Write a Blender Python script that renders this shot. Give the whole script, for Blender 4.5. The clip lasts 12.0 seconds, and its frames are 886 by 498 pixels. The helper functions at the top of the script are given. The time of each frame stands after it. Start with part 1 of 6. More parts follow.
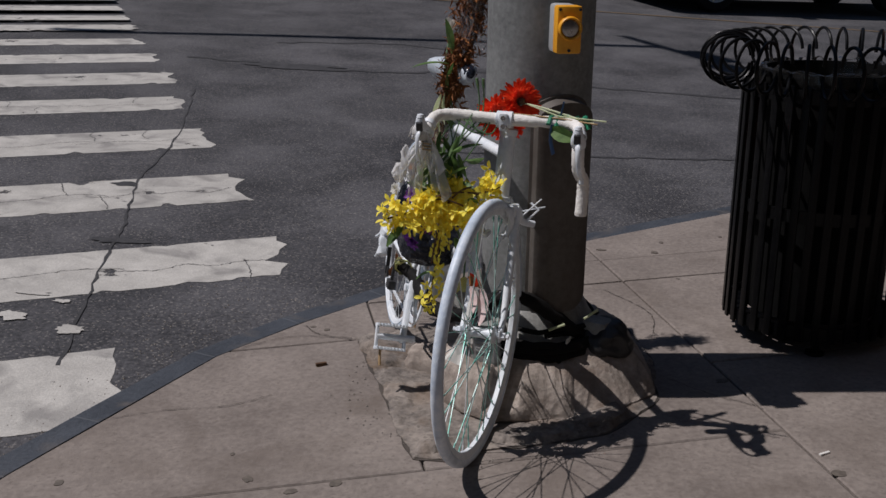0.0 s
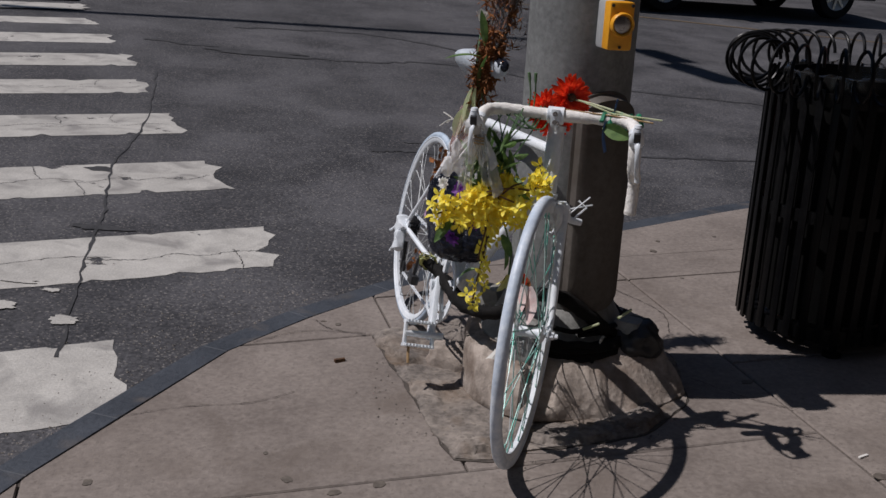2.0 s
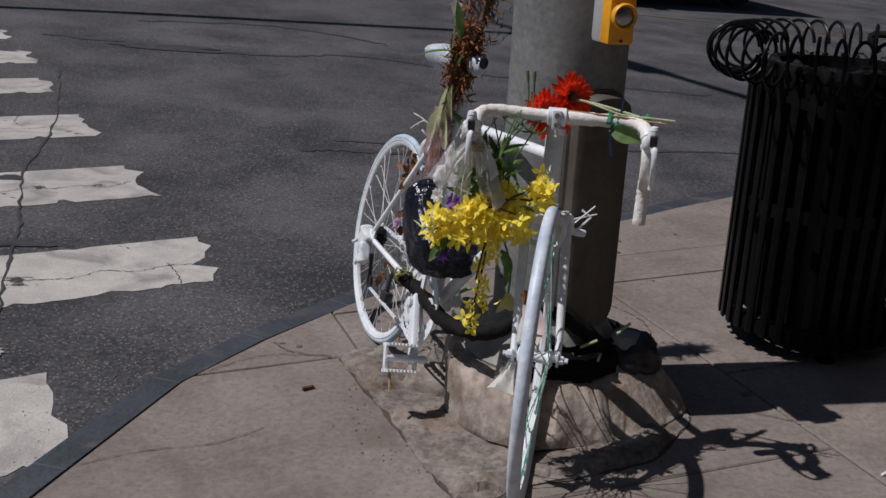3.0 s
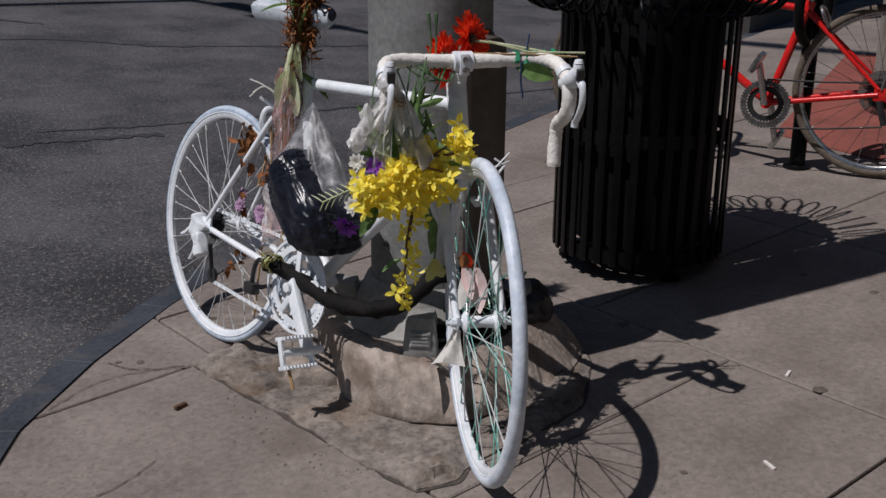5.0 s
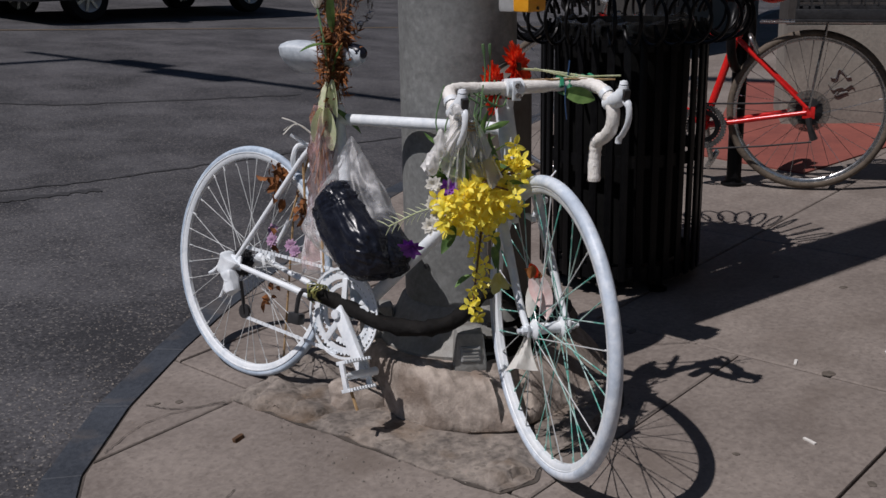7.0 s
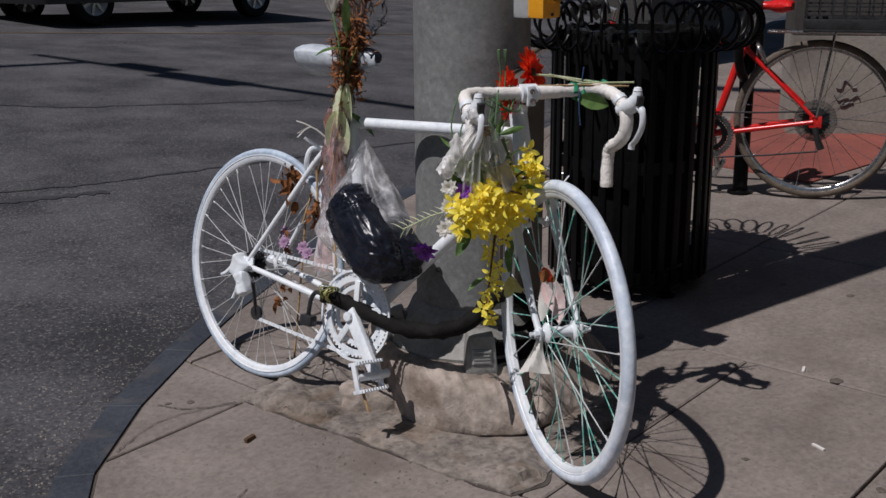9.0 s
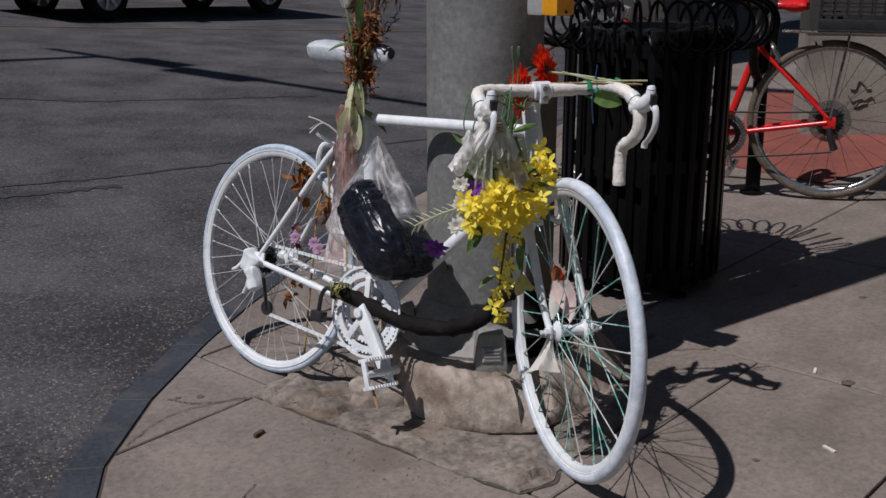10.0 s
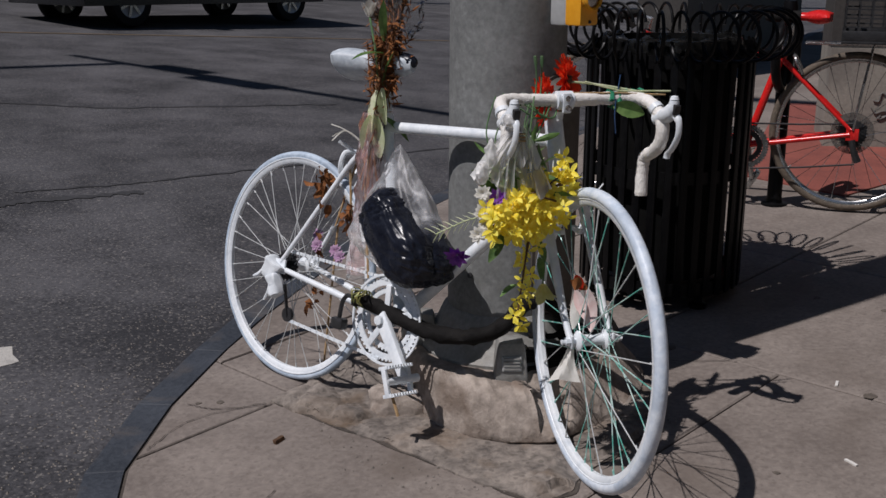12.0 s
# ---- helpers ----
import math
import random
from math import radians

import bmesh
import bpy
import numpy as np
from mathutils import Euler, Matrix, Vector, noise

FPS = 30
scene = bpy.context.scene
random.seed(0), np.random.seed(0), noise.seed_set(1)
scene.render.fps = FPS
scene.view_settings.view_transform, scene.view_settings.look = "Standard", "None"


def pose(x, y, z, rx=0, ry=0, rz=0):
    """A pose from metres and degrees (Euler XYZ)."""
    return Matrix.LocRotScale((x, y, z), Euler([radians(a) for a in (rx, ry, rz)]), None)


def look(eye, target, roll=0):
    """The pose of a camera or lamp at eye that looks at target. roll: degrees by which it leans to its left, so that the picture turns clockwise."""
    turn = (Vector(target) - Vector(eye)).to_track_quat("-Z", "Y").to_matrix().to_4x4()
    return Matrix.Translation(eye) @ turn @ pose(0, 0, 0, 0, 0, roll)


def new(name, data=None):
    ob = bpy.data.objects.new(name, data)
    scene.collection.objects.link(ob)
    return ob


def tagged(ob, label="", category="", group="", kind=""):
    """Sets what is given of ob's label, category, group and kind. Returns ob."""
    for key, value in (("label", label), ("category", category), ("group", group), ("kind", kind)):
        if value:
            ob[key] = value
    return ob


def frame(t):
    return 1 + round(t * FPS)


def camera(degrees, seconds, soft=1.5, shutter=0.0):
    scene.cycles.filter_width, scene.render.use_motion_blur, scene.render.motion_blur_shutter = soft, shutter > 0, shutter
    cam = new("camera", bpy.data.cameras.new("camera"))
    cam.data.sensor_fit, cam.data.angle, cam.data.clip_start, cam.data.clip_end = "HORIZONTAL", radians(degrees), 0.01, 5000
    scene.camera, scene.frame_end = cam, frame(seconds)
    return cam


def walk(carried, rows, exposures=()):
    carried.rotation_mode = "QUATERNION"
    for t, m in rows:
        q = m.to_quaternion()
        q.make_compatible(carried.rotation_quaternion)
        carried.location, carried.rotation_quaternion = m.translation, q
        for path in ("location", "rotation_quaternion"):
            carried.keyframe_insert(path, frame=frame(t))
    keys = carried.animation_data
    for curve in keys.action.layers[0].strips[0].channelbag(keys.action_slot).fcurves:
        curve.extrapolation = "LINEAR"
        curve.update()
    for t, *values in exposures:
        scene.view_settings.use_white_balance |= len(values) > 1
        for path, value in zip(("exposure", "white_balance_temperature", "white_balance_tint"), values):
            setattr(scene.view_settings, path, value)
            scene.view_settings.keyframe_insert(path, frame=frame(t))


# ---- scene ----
cam = camera(44.6, 12.0)
METRES, EYE, TILT, LEAN, TURN = 1.89, 1.330, 0.0, 0.0, 0.0
ROWS = [
    (0.0, 0.0, 0.0, 0.0, 0.22, -16.74, -0.73),
    (0.5, -0.0063, 0.0023, -0.001, 0.85, -17.26, -0.45),
    (1.0, -0.023, 0.0059, -0.0013, 3.51, -17.82, -1.1),
    (1.5, -0.0825, 0.017, -0.001, 1.83, -17.9, -3.03),
    (2.0, -0.1637, 0.0368, -0.0083, -3.35, -17.08, -3.0),
    (2.5, -0.2243, 0.0963, -0.015, -2.54, -17.9, -4.34),
    (3.0, -0.2675, 0.1949, -0.0232, -9.02, -17.31, -2.98),
    (3.5, -0.3264, 0.2489, -0.0296, -15.36, -17.54, -4.91),
    (5.5, -0.5954, 0.4504, -0.0752, -32.67, -18.0, 0.3),
    (6.0, -0.6562, 0.4688, -0.0761, -35.28, -16.76, -0.38),
    (6.5, -0.7289, 0.4717, -0.0902, -39.58, -18.43, 0.77),
    (7.0, -0.7719, 0.4693, -0.0793, -37.75, -15.97, 1.01),
    (9.0, -0.7916, 0.4707, -0.0809, -37.59, -15.59, 0.43),
    (9.5, -0.7917, 0.4738, -0.0819, -36.92, -15.75, 0.14),
    (10.0, -0.791, 0.4729, -0.0823, -36.9, -15.71, 0.02),
    (10.5, -0.7922, 0.4725, -0.0829, -36.79, -15.86, -0.08),
    (11.0, -0.7923, 0.4726, -0.0828, -36.61, -15.71, -0.28),
    (11.5, -0.7935, 0.4725, -0.0821, -36.35, -15.54, -0.41),
    (12.0, -0.7952, 0.4736, -0.0827, -35.82, -15.23, -0.27),
]
walk(cam, [(t, pose(0, 0, EYE, TILT, LEAN, TURN) @ pose(METRES * x, METRES * y, METRES * z, 90 + pitch, roll, yaw)) for t, x, y, z, yaw, pitch, roll in ROWS],
     exposures=[(0.0, -0.52, 6280, 13), (12.0, -0.52, 6280, 13)])

# ---------- sun, sky, exposure ----------
world = bpy.data.worlds.new("sky")
scene.world = world
world.use_nodes = True
sky = world.node_tree.nodes.new("ShaderNodeTexSky")
sky.sky_type, sky.sun_disc = "NISHITA", False
sky.sun_elevation, sky.sun_rotation = radians(57.5), radians(273)
sky.air_density, sky.dust_density, sky.ozone_density, sky.altitude = 1.1, 0.2, 2.5, 600
world.node_tree.nodes["Background"].inputs[1].default_value = 0.056
world.node_tree.links.new(sky.outputs[0], world.node_tree.nodes["Background"].inputs[0])
sun_data = bpy.data.lights.new("sun", "SUN")
sun_data.energy, sun_data.angle, sun_data.color = 5.0, radians(0.53), (1.0, 0.945, 0.905)
sun = new("sun", sun_data)
sun.matrix_world = look((0, 0, 0), (0.632, -0.038, -1.0))


# ---------- materials ----------
def surface(name, dark, light, rough=0.7, scale=8.0, bump=0.15, metal=0.0, fine=60.0, spread=0.0,
            stain=None, stain_scale=2.0, stain_amount=0.5, alpha=1.0, transmission=0.0, island=0.0, contrast=0.25, sub=0.0, speck=None, gloss=0.5, thin=0.0):
    """A two-scale procedural surface: broad colour change, fine grain, optional stains, fine relief."""
    m = bpy.data.materials.new(name)
    m.use_nodes = True
    nt = m.node_tree
    N, K = nt.nodes, nt.links
    b = N["Principled BSDF"]
    co = N.new("ShaderNodeTexCoord")
    big, small = N.new("ShaderNodeTexNoise"), N.new("ShaderNodeTexNoise")
    for n, s, d in ((big, scale, 5), (small, fine, 6)):
        n.inputs["Scale"].default_value, n.inputs["Detail"].default_value = s, d
        n.inputs["Roughness"].default_value = 0.62
        K.new(co.outputs["Object"], n.inputs["Vector"])
    mixf = N.new("ShaderNodeMath")
    mixf.operation = "MULTIPLY_ADD"
    mixf.inputs[1].default_value = 0.5
    half = N.new("ShaderNodeMath")
    half.operation = "MULTIPLY"
    half.inputs[1].default_value = 0.5
    K.new(big.outputs[0], half.inputs[0])
    K.new(small.outputs[0], mixf.inputs[0])
    K.new(half.outputs[0], mixf.inputs[2])
    ramp = N.new("ShaderNodeValToRGB")
    ramp.color_ramp.elements[0].position, ramp.color_ramp.elements[1].position = 0.5 - contrast / 2, 0.5 + contrast / 2
    ramp.color_ramp.elements[0].color, ramp.color_ramp.elements[1].color = (*dark, 1), (*light, 1)
    K.new(mixf.outputs[0], ramp.inputs[0])
    col = ramp.outputs[0]
    if stain:
        sn = N.new("ShaderNodeTexNoise")
        sn.inputs["Scale"].default_value, sn.inputs["Detail"].default_value, sn.inputs["Distortion"].default_value = stain_scale, 7, 0.6
        K.new(co.outputs["Object"], sn.inputs["Vector"])
        sr = N.new("ShaderNodeValToRGB")
        sr.color_ramp.elements[0].position, sr.color_ramp.elements[1].position = 0.52, 0.68
        sr.color_ramp.elements[0].color, sr.color_ramp.elements[1].color = (0, 0, 0, 1), (stain_amount,) * 3 + (1,)
        K.new(sn.outputs[0], sr.inputs[0])
        mx = N.new("ShaderNodeMix")
        mx.data_type = "RGBA"
        K.new(sr.outputs[0], mx.inputs[0])
        K.new(col, mx.inputs[6])
        mx.inputs[7].default_value = (*stain, 1)
        col = mx.outputs[2]
    if speck:
        vo = N.new("ShaderNodeTexVoronoi")
        vo.inputs["Scale"].default_value = fine * 2.4
        K.new(co.outputs["Object"], vo.inputs["Vector"])
        vr = N.new("ShaderNodeValToRGB")
        vr.color_ramp.elements[0].position, vr.color_ramp.elements[1].position = 0.88, 0.97
        vr.color_ramp.elements[0].color, vr.color_ramp.elements[1].color = (0, 0, 0, 1), (0.5, 0.5, 0.5, 1)
        sep = N.new("ShaderNodeSeparateColor")
        K.new(vo.outputs["Color"], sep.inputs[0])
        K.new(sep.outputs[0], vr.inputs[0])
        ms = N.new("ShaderNodeMix")
        ms.data_type = "RGBA"
        K.new(vr.outputs[0], ms.inputs[0])
        K.new(col, ms.inputs[6])
        ms.inputs[7].default_value = (*speck, 1)
        col = ms.outputs[2]
    b.inputs["Specular IOR Level"].default_value = gloss
    if spread or island:
        src = N.new("ShaderNodeObjectInfo").outputs["Random"] if spread else N.new("ShaderNodeNewGeometry").outputs["Random Per Island"]
        amount = spread or island
        mr = N.new("ShaderNodeMapRange")
        mr.inputs[3].default_value, mr.inputs[4].default_value = 1 - amount, 1 + amount
        K.new(src, mr.inputs[0])
        hs = N.new("ShaderNodeHueSaturation")
        K.new(mr.outputs[0], hs.inputs["Value"])
        K.new(col, hs.inputs["Color"])
        col = hs.outputs[0]
    K.new(col, b.inputs["Base Color"])
    rr = N.new("ShaderNodeMapRange")
    rr.inputs[3].default_value, rr.inputs[4].default_value = max(0.03, rough - 0.12), min(1, rough + 0.12)
    K.new(small.outputs[0], rr.inputs[0])
    K.new(rr.outputs[0], b.inputs["Roughness"])
    b.inputs["Metallic"].default_value = metal
    if bump:
        bp = N.new("ShaderNodeBump")
        bp.inputs["Strength"].default_value, bp.inputs["Distance"].default_value = min(1, bump), 0.01
        K.new(mixf.outputs[0], bp.inputs["Height"])
        K.new(bp.outputs[0], b.inputs["Normal"])
    b.inputs["Alpha"].default_value = alpha
    b.inputs["Transmission Weight"].default_value = transmission
    if sub:
        b.inputs["Subsurface Weight"].default_value, b.inputs["Subsurface Radius"].default_value = sub, (0.01, 0.01, 0.006)
    if thin:
        # light that shines through a petal or leaf
        tl, mx = N.new("ShaderNodeBsdfTranslucent"), N.new("ShaderNodeMixShader")
        K.new(col, tl.inputs["Color"])
        mx.inputs[0].default_value = thin
        K.new(b.outputs[0], mx.inputs[1])
        K.new(tl.outputs[0], mx.inputs[2])
        K.new(mx.outputs[0], N["Material Output"].inputs["Surface"])
    return m


def clear_film(name, tint, amount, crease=0.45, rough=0.12):
    """Thin clear plastic: mostly seen through, with a gloss that follows the creases."""
    m = bpy.data.materials.new(name)
    m.use_nodes = True
    nt = m.node_tree
    N, K = nt.nodes, nt.links
    N.remove(N["Principled BSDF"])
    tr, gl, df = N.new("ShaderNodeBsdfTransparent"), N.new("ShaderNodeBsdfGlossy"), N.new("ShaderNodeBsdfDiffuse")
    df.inputs["Color"].default_value = (*tint, 1)
    gl.inputs["Roughness"].default_value = rough
    noi = N.new("ShaderNodeTexNoise")
    noi.inputs["Scale"].default_value, noi.inputs["Detail"].default_value, noi.inputs["Distortion"].default_value = 18, 4, 1.5
    co = N.new("ShaderNodeTexCoord")
    K.new(co.outputs["Object"], noi.inputs["Vector"])
    bp = N.new("ShaderNodeBump")
    bp.inputs["Strength"].default_value, bp.inputs["Distance"].default_value = crease, 0.012
    K.new(noi.outputs[0], bp.inputs["Height"])
    K.new(bp.outputs[0], gl.inputs["Normal"])
    fr = N.new("ShaderNodeFresnel")
    fr.inputs[0].default_value = 1.45
    K.new(bp.outputs[0], fr.inputs["Normal"])
    a, c = N.new("ShaderNodeMixShader"), N.new("ShaderNodeMixShader")
    rp = N.new("ShaderNodeMapRange")
    rp.inputs[1].default_value, rp.inputs[2].default_value, rp.inputs[3].default_value, rp.inputs[4].default_value = 0.45, 0.75, amount * 0.35, amount * 1.9
    K.new(noi.outputs[0], rp.inputs[0])
    K.new(rp.outputs[0], a.inputs[0])
    K.new(tr.outputs[0], a.inputs[1])
    K.new(df.outputs[0], a.inputs[2])
    K.new(fr.outputs[0], c.inputs[0])
    K.new(a.outputs[0], c.inputs[1])
    K.new(gl.outputs[0], c.inputs[2])
    K.new(c.outputs[0], N["Material Output"].inputs[0])
    return m


ASPHALT = surface("asphalt", (0.02, 0.02, 0.0235), (0.086, 0.084, 0.09), 0.9, 1.3, 1.0, fine=62, stain=(0.024, 0.024, 0.027), stain_scale=0.9, stain_amount=0.45, contrast=0.17, speck=(0.27, 0.25, 0.23))
CONCRETE = surface("pavement_concrete", (0.135, 0.112, 0.098), (0.245, 0.21, 0.184), 0.9, 2.6, 0.6, fine=55, stain=(0.11, 0.086, 0.07), stain_scale=2.4, stain_amount=0.6, spread=0.03, contrast=0.27, speck=(0.12, 0.1, 0.086))
JOINT = surface("joint_dirt", (0.035, 0.029, 0.024), (0.085, 0.07, 0.058), 0.95, 9, 0.6)
KERB = surface("kerb_steel", (0.021, 0.026, 0.035), (0.05, 0.058, 0.072), 0.7, 5, 0.6, 0.0, 70, stain=(0.12, 0.1, 0.085), stain_scale=6, stain_amount=0.5)
OLD_CONCRETE = surface("old_concrete", (0.085, 0.073, 0.065), (0.29, 0.25, 0.215), 0.92, 11, 1.0, fine=42, stain=(0.13, 0.085, 0.05), stain_scale=4.2, stain_amount=0.8, contrast=0.24, speck=(0.07, 0.06, 0.05))
FOOTING = surface("footing_stone", (0.19, 0.158, 0.132), (0.42, 0.36, 0.31), 0.92, 9, 1.0, fine=40, stain=(0.16, 0.115, 0.085), stain_scale=8, stain_amount=0.7, contrast=0.24)
PAINT_LINE = surface("road_paint", (0.34, 0.325, 0.3), (0.52, 0.5, 0.46), 0.8, 6, 0.5, fine=120, stain=(0.2, 0.19, 0.18), stain_scale=5, stain_amount=0.75, spread=0.05)


def wear_through(m, scale, low, high):
    """Lets the road show where the paint has gone."""
    nt = m.node_tree
    N, K = nt.nodes, nt.links
    noi = N.new("ShaderNodeTexNoise")
    noi.inputs["Scale"].default_value, noi.inputs["Detail"].default_value, noi.inputs["Roughness"].default_value = scale, 9, 0.68
    co = N.new("ShaderNodeTexCoord")
    K.new(co.outputs["Object"], noi.inputs["Vector"])
    mr = N.new("ShaderNodeMapRange")
    mr.inputs[1].default_value, mr.inputs[2].default_value = low, high
    K.new(noi.outputs[0], mr.inputs[0])
    mx, tr = N.new("ShaderNodeMixShader"), N.new("ShaderNodeBsdfTransparent")
    K.new(mr.outputs[0], mx.inputs[0])
    K.new(tr.outputs[0], mx.inputs[1])
    K.new(N["Principled BSDF"].outputs[0], mx.inputs[2])
    K.new(mx.outputs[0], N["Material Output"].inputs[0])


wear_through(PAINT_LINE, 3.4, 0.355, 0.385)
YELLOW_LINE = surface("yellow_paint", (0.12, 0.08, 0.04), (0.18, 0.12, 0.055), 0.8)
RED_PAVING = surface("red_paving", (0.16, 0.045, 0.035), (0.26, 0.072, 0.052), 0.85, 4, 0.4)
BEIGE_WALL = surface("beige_render", (0.2, 0.185, 0.16), (0.3, 0.28, 0.24), 0.9, 3, 0.4, stain=(0.12, 0.11, 0.1), stain_scale=2.5)
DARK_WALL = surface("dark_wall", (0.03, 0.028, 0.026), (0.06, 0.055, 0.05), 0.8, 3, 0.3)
GALV = surface("galvanised_steel", (0.15, 0.155, 0.153), (0.25, 0.258, 0.252), 0.6, 7, 0.12, 0.12, 70, stain=(0.38, 0.39, 0.385), stain_scale=46, stain_amount=0.24, gloss=0.2)
# base colour darkened to carry the shade on this side of the pole
COVER = surface("shade_dark_cover", (0.07, 0.061, 0.052), (0.125, 0.11, 0.096), 0.65, 6, 0.15, 0.1, 60, stain=(0.06, 0.045, 0.034), stain_scale=7)
CAST = surface("cast_base_grey", (0.2, 0.2, 0.19), (0.33, 0.33, 0.31), 0.6, 12, 0.3, 0.1, 80, stain=(0.13, 0.11, 0.09), stain_scale=9)
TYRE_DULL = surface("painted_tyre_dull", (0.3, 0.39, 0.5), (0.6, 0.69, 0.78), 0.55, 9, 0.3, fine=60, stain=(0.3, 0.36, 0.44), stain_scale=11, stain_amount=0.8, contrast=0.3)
WHITE = surface("white_bike_paint", (0.68, 0.73, 0.77), (0.83, 0.86, 0.88), 0.42, 14, 0.12, fine=90, stain=(0.5, 0.56, 0.62), stain_scale=22, stain_amount=0.5)
SADDLE = surface("dull_saddle_paint", (0.4, 0.45, 0.5), (0.62, 0.67, 0.71), 0.5, 12, 0.2, fine=70, stain=(0.3, 0.34, 0.38), stain_scale=16)
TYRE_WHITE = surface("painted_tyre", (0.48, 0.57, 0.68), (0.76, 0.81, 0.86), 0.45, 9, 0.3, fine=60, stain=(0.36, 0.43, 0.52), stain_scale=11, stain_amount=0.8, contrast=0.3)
SPOKE_GREEN = surface("spoke_teal", (0.1, 0.42, 0.34), (0.55, 0.72, 0.68), 0.4, 9, 0.0, 0.2, 40, contrast=0.12)
SPOKE_WHITE = surface("spoke_white", (0.5, 0.52, 0.52), (0.75, 0.77, 0.77), 0.4, 12, 0.0, 0.2)
TAPE = surface("bar_tape", (0.72, 0.69, 0.64), (0.87, 0.85, 0.81), 0.75, 22, 0.5, fine=150)
BLACK_PLASTIC = surface("black_plastic", (0.012, 0.012, 0.013), (0.03, 0.03, 0.032), 0.45, 12, 0.1)
BLACK_RUBBER = surface("black_rubber", (0.0035, 0.003, 0.003), (0.01, 0.009, 0.0085), 0.8, 20, 0.6, gloss=0.2)
BLACK_PAINT = surface("black_bin_paint", (0.003, 0.003, 0.0035), (0.007, 0.007, 0.0075), 0.35, 12, 0.1, fine=80, gloss=0.14)
LINER = surface("bin_liner_plastic", (0.003, 0.003, 0.003), (0.006, 0.006, 0.006), 0.7, 8, 0.1, gloss=0.1)
DARK_BAG = surface("dark_bag_film", (0.006, 0.007, 0.012), (0.016, 0.019, 0.03), 0.26, 10, 0.22, fine=38, gloss=0.3)
CLEAR = clear_film("clear_wrap", (0.85, 0.87, 0.88), 0.1)
CLEAR_PINK = clear_film("pink_wrap", (0.78, 0.5, 0.51), 0.26)
HAZY = clear_film("hazy_film", (0.86, 0.87, 0.9), 0.19, 0.14, 0.42)
DIM_FILM = clear_film("dim_bin_film", (0.12, 0.12, 0.12), 0.06, 0.3, 0.2)
MILKY_THIN = surface("thin_milky_film", (0.8, 0.81, 0.78), (0.92, 0.92, 0.9), 0.3, 14, 0.3, fine=40, alpha=0.3)
MILKY = surface("milky_bag", (0.84, 0.83, 0.81), (0.93, 0.92, 0.9), 0.35, 14, 0.12, fine=40, alpha=0.5)
YELLOW = surface("yellow_petal", (0.96, 0.74, 0.016), (1.0, 0.93, 0.17), 0.55, 30, 0.2, fine=120, spread=0.14, thin=0.35)
RED = surface("red_petal", (0.88, 0.04, 0.012), (1.0, 0.11, 0.03), 0.6, 30, 0.15, fine=120, thin=0.55)
PURPLE = surface("purple_petal", (0.1, 0.012, 0.2), (0.24, 0.04, 0.42), 0.6, 40, 0.2)
PALE_PURPLE = surface("lilac_petal", (0.3, 0.16, 0.29), (0.47, 0.31, 0.44), 0.7, 40, 0.2)
WHITE_PETAL = surface("white_petal", (0.72, 0.7, 0.64), (0.86, 0.85, 0.8), 0.65, 25, 0.2, thin=0.3)
PINK_PETAL = surface("pink_petal", (0.75, 0.5, 0.47), (0.85, 0.72, 0.69), 0.65, 12, 0.2)
GREEN = surface("leaf_green", (0.055, 0.13, 0.03), (0.17, 0.28, 0.08), 0.55, 25, 0.2, spread=0.15, thin=0.3)
PALE_GREEN = surface("pale_leaf", (0.56, 0.64, 0.34), (0.82, 0.84, 0.62), 0.6, 18, 0.25, spread=0.1, thin=0.35)
STEM_GREEN = surface("stem_green", (0.05, 0.12, 0.045), (0.13, 0.22, 0.1), 0.6, 25, 0.1)
DRIED = surface("dried_flower", (0.075, 0.024, 0.008), (0.36, 0.135, 0.035), 0.9, 40, 0.5, island=0.35, contrast=0.4)
STRAW = surface("straw_stem", (0.3, 0.19, 0.09), (0.45, 0.3, 0.15), 0.85, 30, 0.3)
SIGNAL_YELLOW = surface("signal_yellow", (0.72, 0.3, 0.008), (0.85, 0.4, 0.02), 0.45, 9, 0.05)
STEEL = surface("button_steel", (0.3, 0.3, 0.3), (0.45, 0.45, 0.45), 0.3, 15, 0.05, 0.9)
GREY_BOX = surface("grey_box_paint", (0.32, 0.33, 0.33), (0.42, 0.43, 0.43), 0.5, 9, 0.08)
RED_PAINT = surface("red_bike_paint", (0.55, 0.012, 0.012), (0.68, 0.02, 0.016), 0.25, 12, 0.03)
CHROME = surface("bike_chrome", (0.35, 0.35, 0.34), (0.5, 0.5, 0.5), 0.25, 20, 0.05, 0.9)
TAN_TYRE = surface("tan_wall_tyre", (0.07, 0.055, 0.042), (0.14, 0.11, 0.08), 0.8, 15, 0.3)
CAR_PAINT = surface("dark_car_paint", (0.012, 0.013, 0.015), (0.02, 0.021, 0.024), 0.2, 3, 0.0)
GLASS = surface("dark_car_glass", (0.01, 0.011, 0.012), (0.016, 0.017, 0.018), 0.06, 3, 0.0)
TAPE_GREEN = surface("green_tape", (0.015, 0.16, 0.085), (0.04, 0.28, 0.15), 0.45, 20, 0.3)
TAPE_BLUE = surface("blue_ribbon", (0.02, 0.06, 0.16), (0.04, 0.1, 0.25), 0.5, 20, 0.2)
WIRE_GREEN = surface("green_gold_wire", (0.12, 0.16, 0.05), (0.42, 0.36, 0.12), 0.4, 60, 0.2, 0.3)
TWINE = surface("twine", (0.3, 0.2, 0.1), (0.45, 0.33, 0.18), 0.9, 60, 0.4)
